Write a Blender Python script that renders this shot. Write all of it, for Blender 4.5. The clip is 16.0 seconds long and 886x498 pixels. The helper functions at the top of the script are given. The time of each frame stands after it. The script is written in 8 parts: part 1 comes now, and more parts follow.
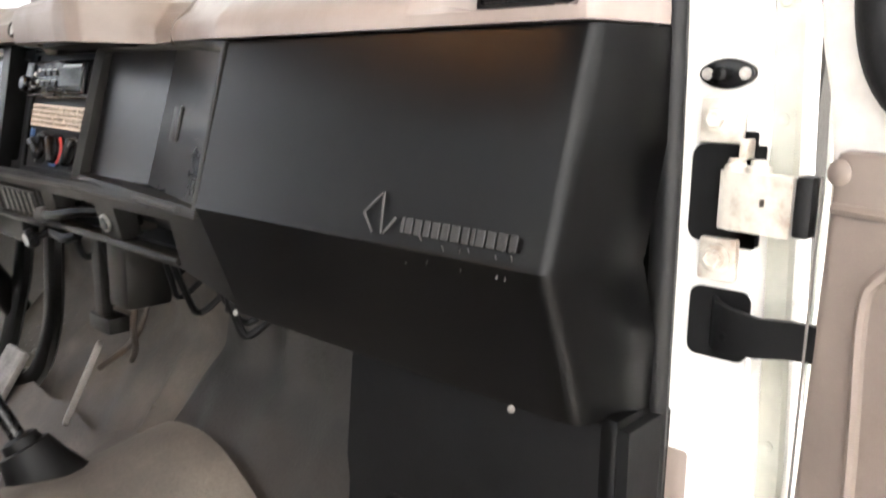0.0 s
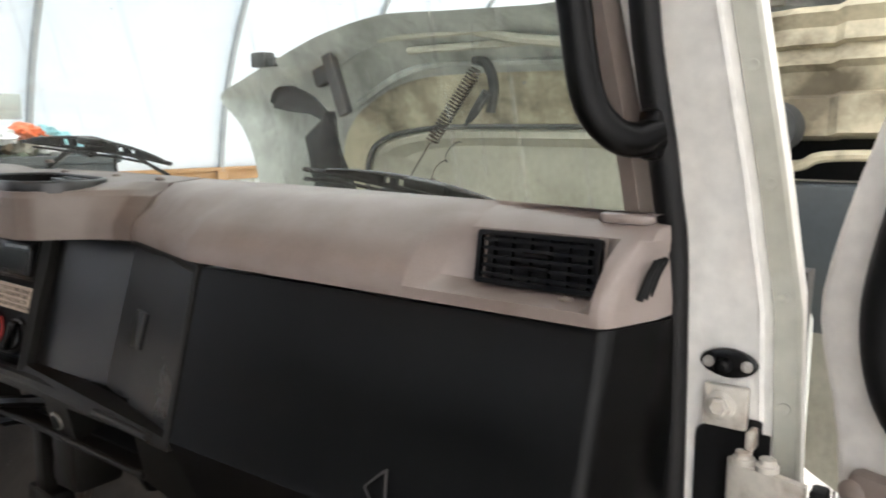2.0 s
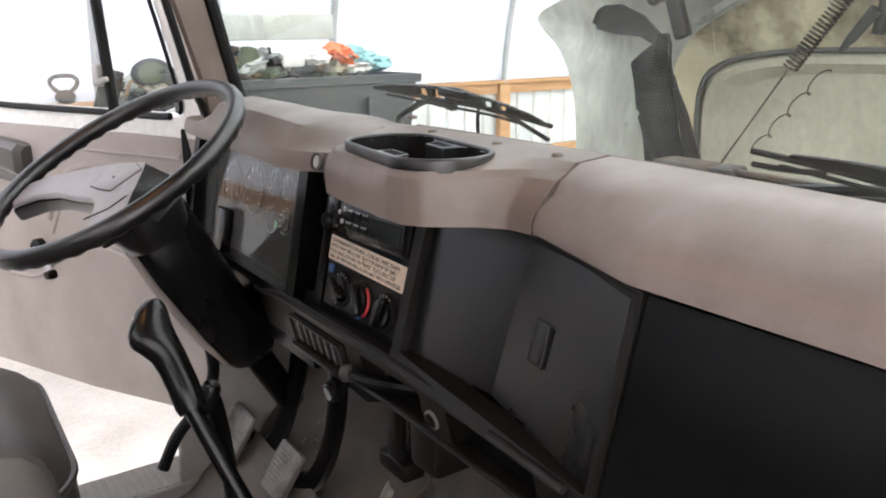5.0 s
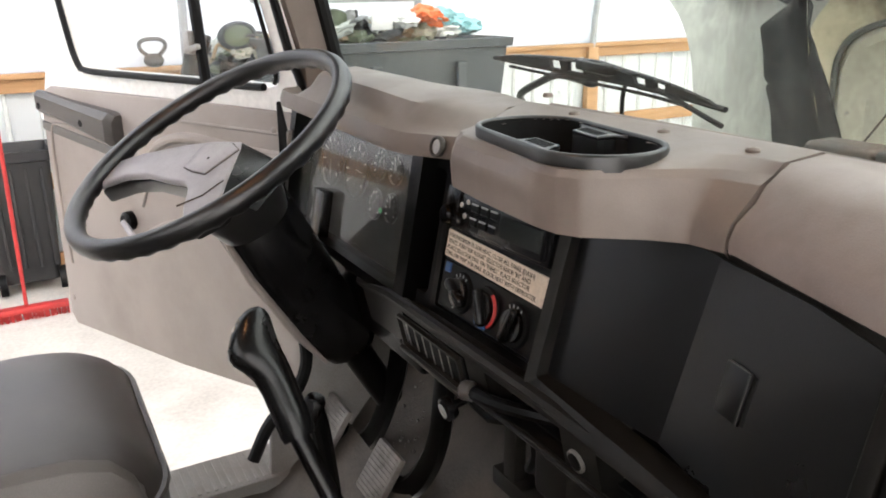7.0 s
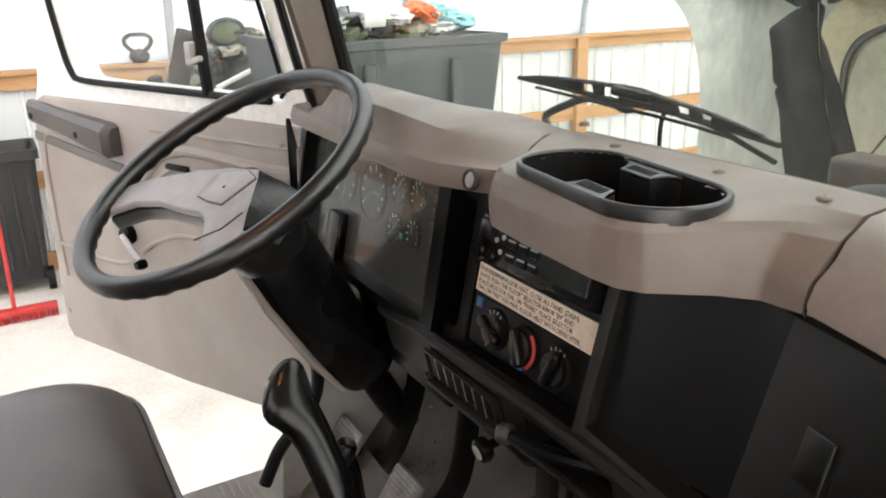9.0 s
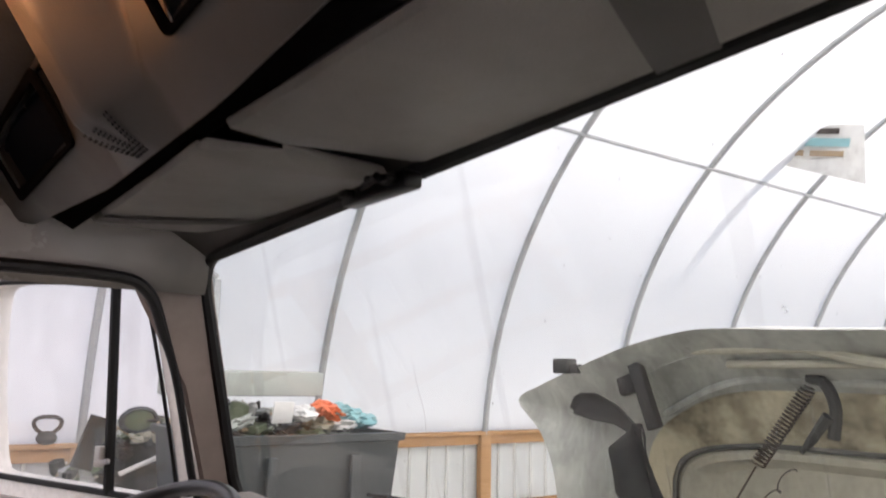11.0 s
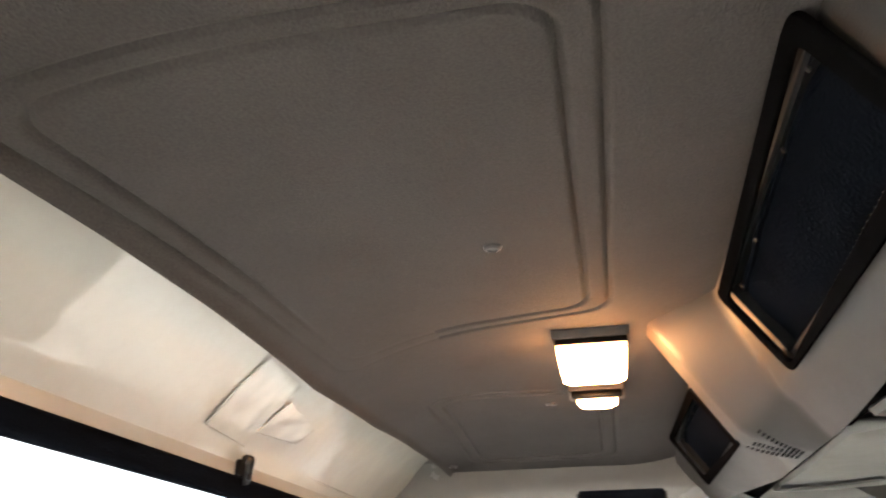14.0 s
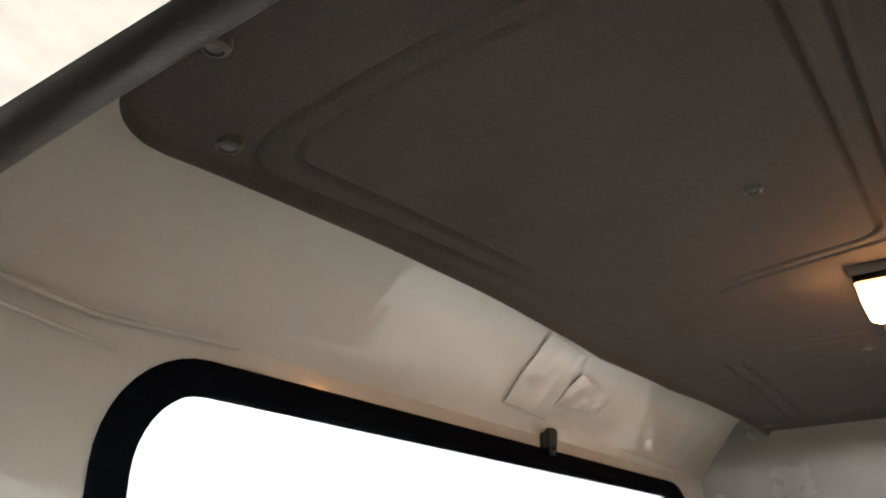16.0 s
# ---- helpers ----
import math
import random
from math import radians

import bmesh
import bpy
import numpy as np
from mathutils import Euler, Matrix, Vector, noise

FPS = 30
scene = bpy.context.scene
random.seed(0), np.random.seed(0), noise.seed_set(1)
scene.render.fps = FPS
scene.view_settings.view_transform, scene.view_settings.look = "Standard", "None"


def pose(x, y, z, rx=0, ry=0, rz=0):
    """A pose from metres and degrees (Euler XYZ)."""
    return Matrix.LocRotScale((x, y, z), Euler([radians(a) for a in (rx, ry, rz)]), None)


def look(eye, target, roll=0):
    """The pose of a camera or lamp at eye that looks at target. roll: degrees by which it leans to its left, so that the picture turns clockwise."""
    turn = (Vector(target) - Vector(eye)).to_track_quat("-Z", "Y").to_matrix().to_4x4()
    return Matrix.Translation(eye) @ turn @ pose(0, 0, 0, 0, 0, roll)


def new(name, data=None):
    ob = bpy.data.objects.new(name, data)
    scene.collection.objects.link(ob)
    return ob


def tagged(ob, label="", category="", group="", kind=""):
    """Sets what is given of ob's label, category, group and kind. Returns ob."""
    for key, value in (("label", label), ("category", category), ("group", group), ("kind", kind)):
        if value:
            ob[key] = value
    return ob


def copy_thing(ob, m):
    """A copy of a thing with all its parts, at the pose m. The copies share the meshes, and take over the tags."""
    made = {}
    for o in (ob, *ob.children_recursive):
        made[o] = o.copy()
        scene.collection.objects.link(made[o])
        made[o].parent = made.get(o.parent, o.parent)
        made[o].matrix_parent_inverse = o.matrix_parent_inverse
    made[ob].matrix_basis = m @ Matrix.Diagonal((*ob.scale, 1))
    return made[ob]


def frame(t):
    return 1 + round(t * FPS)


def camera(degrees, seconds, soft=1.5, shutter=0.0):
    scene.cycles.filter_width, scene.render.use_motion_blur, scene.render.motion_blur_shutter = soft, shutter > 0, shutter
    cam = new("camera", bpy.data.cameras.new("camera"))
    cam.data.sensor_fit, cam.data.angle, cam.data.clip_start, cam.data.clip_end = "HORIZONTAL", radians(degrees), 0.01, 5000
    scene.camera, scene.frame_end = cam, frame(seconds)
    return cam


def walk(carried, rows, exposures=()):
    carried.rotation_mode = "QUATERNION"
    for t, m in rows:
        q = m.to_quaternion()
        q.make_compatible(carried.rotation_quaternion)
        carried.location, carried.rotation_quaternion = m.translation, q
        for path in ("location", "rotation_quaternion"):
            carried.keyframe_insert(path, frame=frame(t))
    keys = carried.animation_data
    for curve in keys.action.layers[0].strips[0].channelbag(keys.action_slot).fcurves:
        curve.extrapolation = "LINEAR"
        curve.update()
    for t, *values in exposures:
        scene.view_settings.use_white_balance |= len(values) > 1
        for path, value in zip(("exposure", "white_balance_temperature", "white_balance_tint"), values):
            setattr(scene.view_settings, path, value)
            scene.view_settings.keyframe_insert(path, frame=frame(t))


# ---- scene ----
cam = camera(59.0, 16.0, 1.8, 0.4)
PATH = [
    (0, (1.052, 0.111, 0.892), (-0.272, 1.557, 0.499), 0.7),
    (0.5, (0.991, 0.096, 0.941), (-0.202, 1.667, 0.616), 0.5),
    (1, (0.971, 0.095, 0.988), (-0.156, 1.719, 0.686), 0.6),
    (1.5, (0.968, 0.116, 1.048), (-0.136, 1.757, 0.753), 0.2),
    (2, (0.974, 0.1, 1.083), (-0.208, 1.686, 0.787), 0.0),
    (2.5, (0.973, 0.08, 1.107), (-0.373, 1.516, 0.753), 0.0),
    (3, (0.961, 0.086, 1.119), (-0.408, 1.484, 0.704), -0.1),
    (3.5, (0.914, 0.085, 1.132), (-0.512, 1.411, 0.675), -0.2),
    (4, (0.839, 0.1, 1.139), (-0.656, 1.342, 0.667), -0.5),
    (4.5, (0.75, 0.115, 1.149), (-0.808, 1.269, 0.66), -0.8),
    (5, (0.692, 0.125, 1.146), (-0.909, 1.205, 0.627), -0.9),
    (5.2, (0.671, 0.13, 1.144), (-0.941, 1.184, 0.606), -1.0),
    (7.3, (0.5, 0.152, 1.155), (-1.182, 1.048, 0.548), -1.3),
    (7.5, (0.486, 0.157, 1.158), (-1.197, 1.05, 0.548), -1.4),
    (8, (0.448, 0.167, 1.165), (-1.231, 1.057, 0.544), -1.4),
    (8.5, (0.414, 0.162, 1.181), (-1.262, 1.049, 0.546), -1.5),
    (9, (0.444, 0.125, 1.195), (-1.208, 1.057, 0.562), -1.5),
    (9.5, (0.505, 0.11, 1.219), (-1.157, 1.124, 0.76), -1.3),
    (10, (0.587, 0.1, 1.235), (-1.05, 1.247, 1.16), -1.1),
    (10.2, (0.626, 0.099, 1.239), (-0.987, 1.28, 1.307), -1.1),
    (12.3, (0.912, -0.053, 1.35), (-0.772, 0.784, 2.032), -0.0),
    (12.5, (0.916, -0.031, 1.349), (-0.846, 0.588, 2.063), -0.3),
    (13, (0.922, -0.011, 1.348), (-0.907, 0.209, 2.128), -0.5),
    (13.5, (0.935, 0.004, 1.35), (-0.885, -0.098, 2.174), -0.5),
    (14, (0.937, 0.028, 1.352), (-0.845, -0.335, 2.186), -0.6),
    (14.5, (0.936, 0.047, 1.349), (-0.783, -0.542, 2.186), -0.8),
    (15, (0.942, 0.055, 1.344), (-0.701, -0.714, 2.185), -0.9),
    (15.5, (0.946, 0.062, 1.339), (-0.608, -0.872, 2.183), -0.8),
    (16, (0.946, 0.062, 1.338), (-0.574, -0.969, 2.129), -1.1),
]
EXPOSURE = [
    (0.0, 2.80, 6500, 11), (0.5, 2.48, 6500, 11), (1.0, 2.06, 6480, 11), (1.6, 1.43, 6450, 11), (2.0, 1.28, 6400, 11), (3.0, 1.40, 6260, 14), (3.5, 1.64, 6230, 15), (4.0, 1.67, 6270, 16), (5.2, 1.58, 6380, 16),
    (7.3, 1.62, 6550, 12), (9.0, 1.62, 6600, 11), (9.5, 1.33, 6550, 13), (10.0, 0.70, 6650, 18), (12.3, 1.80, 6600, 25), (12.6, 2.40, 6550, 22), (13.0, 3.13, 6200, 14), (13.5, 3.12, 6260, 9),
    (14.0, 2.80, 6400, 8), (15.0, 2.28, 6450, 9), (16.0, 1.72, 6500, 9),
]
walk(cam, [(t, look(eye, target, roll)) for t, eye, target, roll in PATH], EXPOSURE)

# ---- light ----
world = bpy.data.worlds.new("sky")
scene.world = world
world.use_nodes = True
wn = world.node_tree.nodes
sky = wn.new("ShaderNodeTexSky")
sky.sky_type, sky.sun_disc = "NISHITA", False
sky.sun_elevation, sky.sun_rotation = radians(48), radians(60)
sky.dust_density = 4.0
wn["Background"].inputs["Strength"].default_value = 0.15
world.node_tree.links.new(sky.outputs[0], wn["Background"].inputs["Color"])
sun = new("sun", bpy.data.lights.new("sun", "SUN"))
sun.data.energy, sun.data.angle, sun.data.color = 5.0, radians(0.6), (1.0, 0.95, 0.88)
sun.matrix_world = look((3.0, 2.0, 6.0), (0, 0, 0))


# ---- materials ----
def nodes_of(name):
    m = bpy.data.materials.new(name)
    m.use_nodes = True
    return m, m.node_tree.nodes, m.node_tree.links, m.node_tree.nodes["Principled BSDF"]


def material(name, color, rough=0.5, metal=0.0, grain=400.0, bump=0.15, spots=6.0, vary=0.25, dirt=None, dirt_amount=0.3,
             coat=0.0, stretch=(1, 1, 1), rough_vary=0.15, spec=0.5, edge=(0.42, 0.72), coat_ior=1.5, fleck=0.35):
    """A surface with fine grain relief and broad stains in object space."""
    m, n, l, b = nodes_of(name)
    co = n.new("ShaderNodeTexCoord")
    mp = n.new("ShaderNodeMapping")
    mp.inputs["Scale"].default_value = stretch
    l.new(co.outputs["Object"], mp.inputs["Vector"])
    fine, broad = n.new("ShaderNodeTexNoise"), n.new("ShaderNodeTexNoise")
    fine.inputs["Scale"].default_value, fine.inputs["Detail"].default_value = grain, 3
    broad.inputs["Scale"].default_value, broad.inputs["Detail"].default_value = spots, 6
    broad.inputs["Roughness"].default_value = 0.62
    for t in (fine, broad):
        l.new(mp.outputs[0], t.inputs["Vector"])
    ramp = n.new("ShaderNodeValToRGB")
    ramp.color_ramp.elements[0].position, ramp.color_ramp.elements[1].position = edge
    l.new(broad.outputs["Fac"], ramp.inputs["Fac"])
    c = Vector(color)
    d = Vector(dirt) if dirt else c * (1 - vary)
    mix = n.new("ShaderNodeMix")
    mix.data_type = "RGBA"
    mix.inputs["A"].default_value, mix.inputs["B"].default_value = (*c, 1), (*d, 1)
    amt = n.new("ShaderNodeMath")
    amt.operation = "MULTIPLY"
    amt.inputs[1].default_value = dirt_amount if dirt else 1.0
    l.new(ramp.outputs["Color"], amt.inputs[0])
    l.new(amt.outputs[0], mix.inputs["Factor"])
    tone = n.new("ShaderNodeMix")
    tone.data_type, tone.blend_type = "RGBA", "MULTIPLY"
    tone.inputs["Factor"].default_value = fleck
    l.new(mix.outputs["Result"], tone.inputs["A"])
    l.new(fine.outputs["Fac"], tone.inputs["B"])
    gain = n.new("ShaderNodeMix")
    gain.data_type, gain.blend_type = "RGBA", "MULTIPLY"
    gain.inputs["Factor"].default_value = 1.0
    lift = 1 / (1 - 0.5 * fleck)
    gain.inputs["B"].default_value = (lift, lift, lift, 1)
    l.new(tone.outputs["Result"], gain.inputs["A"])
    l.new(gain.outputs["Result"], b.inputs["Base Color"])
    rr = n.new("ShaderNodeMapRange")
    rr.inputs["To Min"].default_value, rr.inputs["To Max"].default_value = max(rough - rough_vary, 0.03), min(rough + rough_vary, 1)
    l.new(broad.outputs["Fac"], rr.inputs["Value"])
    l.new(rr.outputs[0], b.inputs["Roughness"])
    if bump:
        bp = n.new("ShaderNodeBump")
        bp.inputs["Strength"].default_value, bp.inputs["Distance"].default_value = bump, 0.002
        l.new(fine.outputs["Fac"], bp.inputs["Height"])
        l.new(bp.outputs[0], b.inputs["Normal"])
    b.inputs["Metallic"].default_value = metal
    b.inputs["Coat Weight"].default_value = coat
    b.inputs["Coat Roughness"].default_value = 0.08
    b.inputs["Coat IOR"].default_value = coat_ior
    b.inputs["Specular IOR Level"].default_value = spec
    return m


def glow(name, color, strength):
    m, n, l, b = nodes_of(name)
    b.inputs["Base Color"].default_value = (*color, 1)
    b.inputs["Emission Color"].default_value = (*color, 1)
    b.inputs["Emission Strength"].default_value = strength
    return m


def glass(name, tint, rough=0.0, film=0.0, runs=0.0, specks=0.0):
    """Clear pane: straight transmission with a Fresnel gloss, a thin film of dirt and painted haze, dried runs and
    specks.
    """
    m, n, l, b = nodes_of(name)
    n.remove(b)
    out = n["Material Output"]
    tr, gl, df = n.new("ShaderNodeBsdfTransparent"), n.new("ShaderNodeBsdfGlossy"), n.new("ShaderNodeBsdfDiffuse")
    tr.inputs["Color"].default_value = (*tint, 1)
    gl.inputs["Roughness"].default_value = rough
    df.inputs["Color"].default_value = (0.60, 0.63, 0.58, 1)
    fr = n.new("ShaderNodeFresnel")
    fr.inputs["IOR"].default_value = 1.45
    mix, mix2 = n.new("ShaderNodeMixShader"), n.new("ShaderNodeMixShader")
    l.new(fr.outputs[0], mix.inputs[0])
    l.new(tr.outputs[0], mix.inputs[1])
    l.new(gl.outputs[0], mix.inputs[2])
    co = n.new("ShaderNodeTexCoord")

    def layer(scale, turn, detail, lo, hi, a, b):
        mp, ns, rg = n.new("ShaderNodeMapping"), n.new("ShaderNodeTexNoise"), n.new("ShaderNodeMapRange")
        mp.inputs["Scale"].default_value, mp.inputs["Rotation"].default_value = scale, (0, turn, 0)
        ns.inputs["Scale"].default_value, ns.inputs["Detail"].default_value = 1.0, detail
        l.new(co.outputs["Object"], mp.inputs["Vector"])
        l.new(mp.outputs[0], ns.inputs["Vector"])
        l.new(ns.outputs["Fac"], rg.inputs["Value"])
        for key, v in zip(("From Min", "From Max", "To Min", "To Max"), (lo, hi, a, b)):
            rg.inputs[key].default_value = v
        return rg.outputs[0]
    parts = [layer((5, 3, 3.5), 0.3, 5, 0.42, 0.75, film * 0.4, film)]
    if runs:
        parts += [layer((30, 4, 0.55), -0.13, 1, 0.655, 0.71, 0.0, runs), layer((16, 4, 0.8), 0.06, 2, 0.62, 0.80, 0.0, runs * 0.8)]
    if specks:
        parts += [layer((260, 60, 260), 0.0, 1, 0.76, 0.82, 0.0, specks), layer((70, 20, 90), 0.4, 2, 0.74, 0.80, 0.0, specks * 0.5)]
    total = parts[0]
    for q in parts[1:]:
        add = n.new("ShaderNodeMath")
        add.operation, add.use_clamp = "ADD", True
        l.new(total, add.inputs[0])
        l.new(q, add.inputs[1])
        total = add.outputs[0]
    l.new(total, mix2.inputs[0])
    l.new(mix.outputs[0], mix2.inputs[1])
    l.new(df.outputs[0], mix2.inputs[2])
    l.new(mix2.outputs[0], out.inputs["Surface"])
    return m


def streak(name):
    """A chalky dried run on glass, broken up along its length."""
    m, n, l, b = nodes_of(name)
    n.remove(b)
    tr, df, mx = n.new("ShaderNodeBsdfTransparent"), n.new("ShaderNodeBsdfDiffuse"), n.new("ShaderNodeMixShader")
    co, ns, rg = n.new("ShaderNodeTexCoord"), n.new("ShaderNodeTexNoise"), n.new("ShaderNodeMapRange")
    ns.inputs["Scale"].default_value, ns.inputs["Detail"].default_value = 26.0, 4
    df.inputs["Color"].default_value = (0.72, 0.74, 0.70, 1)
    for key, v in zip(("From Min", "From Max", "To Min", "To Max"), (0.34, 0.68, 0.03, 0.26)):
        rg.inputs[key].default_value = v
    l.new(co.outputs["Object"], ns.inputs["Vector"])
    l.new(ns.outputs["Fac"], rg.inputs["Value"])
    l.new(rg.outputs[0], mx.inputs[0])
    l.new(tr.outputs[0], mx.inputs[1])
    l.new(df.outputs[0], mx.inputs[2])
    l.new(mx.outputs[0], n["Material Output"].inputs["Surface"])
    return m


def cover_cloth(name):
    """White woven poly sheet: half reflects, half lets daylight through."""
    m, n, l, b = nodes_of(name)
    n.remove(b)
    df, tr, mx = n.new("ShaderNodeBsdfDiffuse"), n.new("ShaderNodeBsdfTranslucent"), n.new("ShaderNodeMixShader")
    co, ns, rp = n.new("ShaderNodeTexCoord"), n.new("ShaderNodeTexNoise"), n.new("ShaderNodeValToRGB")
    ns.inputs["Scale"].default_value, ns.inputs["Detail"].default_value = 0.7, 5
    rp.color_ramp.elements[0].color, rp.color_ramp.elements[1].color = (0.80, 0.83, 0.84, 1), (0.92, 0.93, 0.93, 1)
    l.new(co.outputs["Object"], ns.inputs["Vector"])
    l.new(ns.outputs["Fac"], rp.inputs["Fac"])
    l.new(rp.outputs["Color"], df.inputs["Color"])
    l.new(rp.outputs["Color"], tr.inputs["Color"])
    mx.inputs[0].default_value = 0.55
    l.new(df.outputs[0], mx.inputs[1])
    l.new(tr.outputs[0], mx.inputs[2])
    l.new(mx.outputs[0], n["Material Output"].inputs["Surface"])
    return m


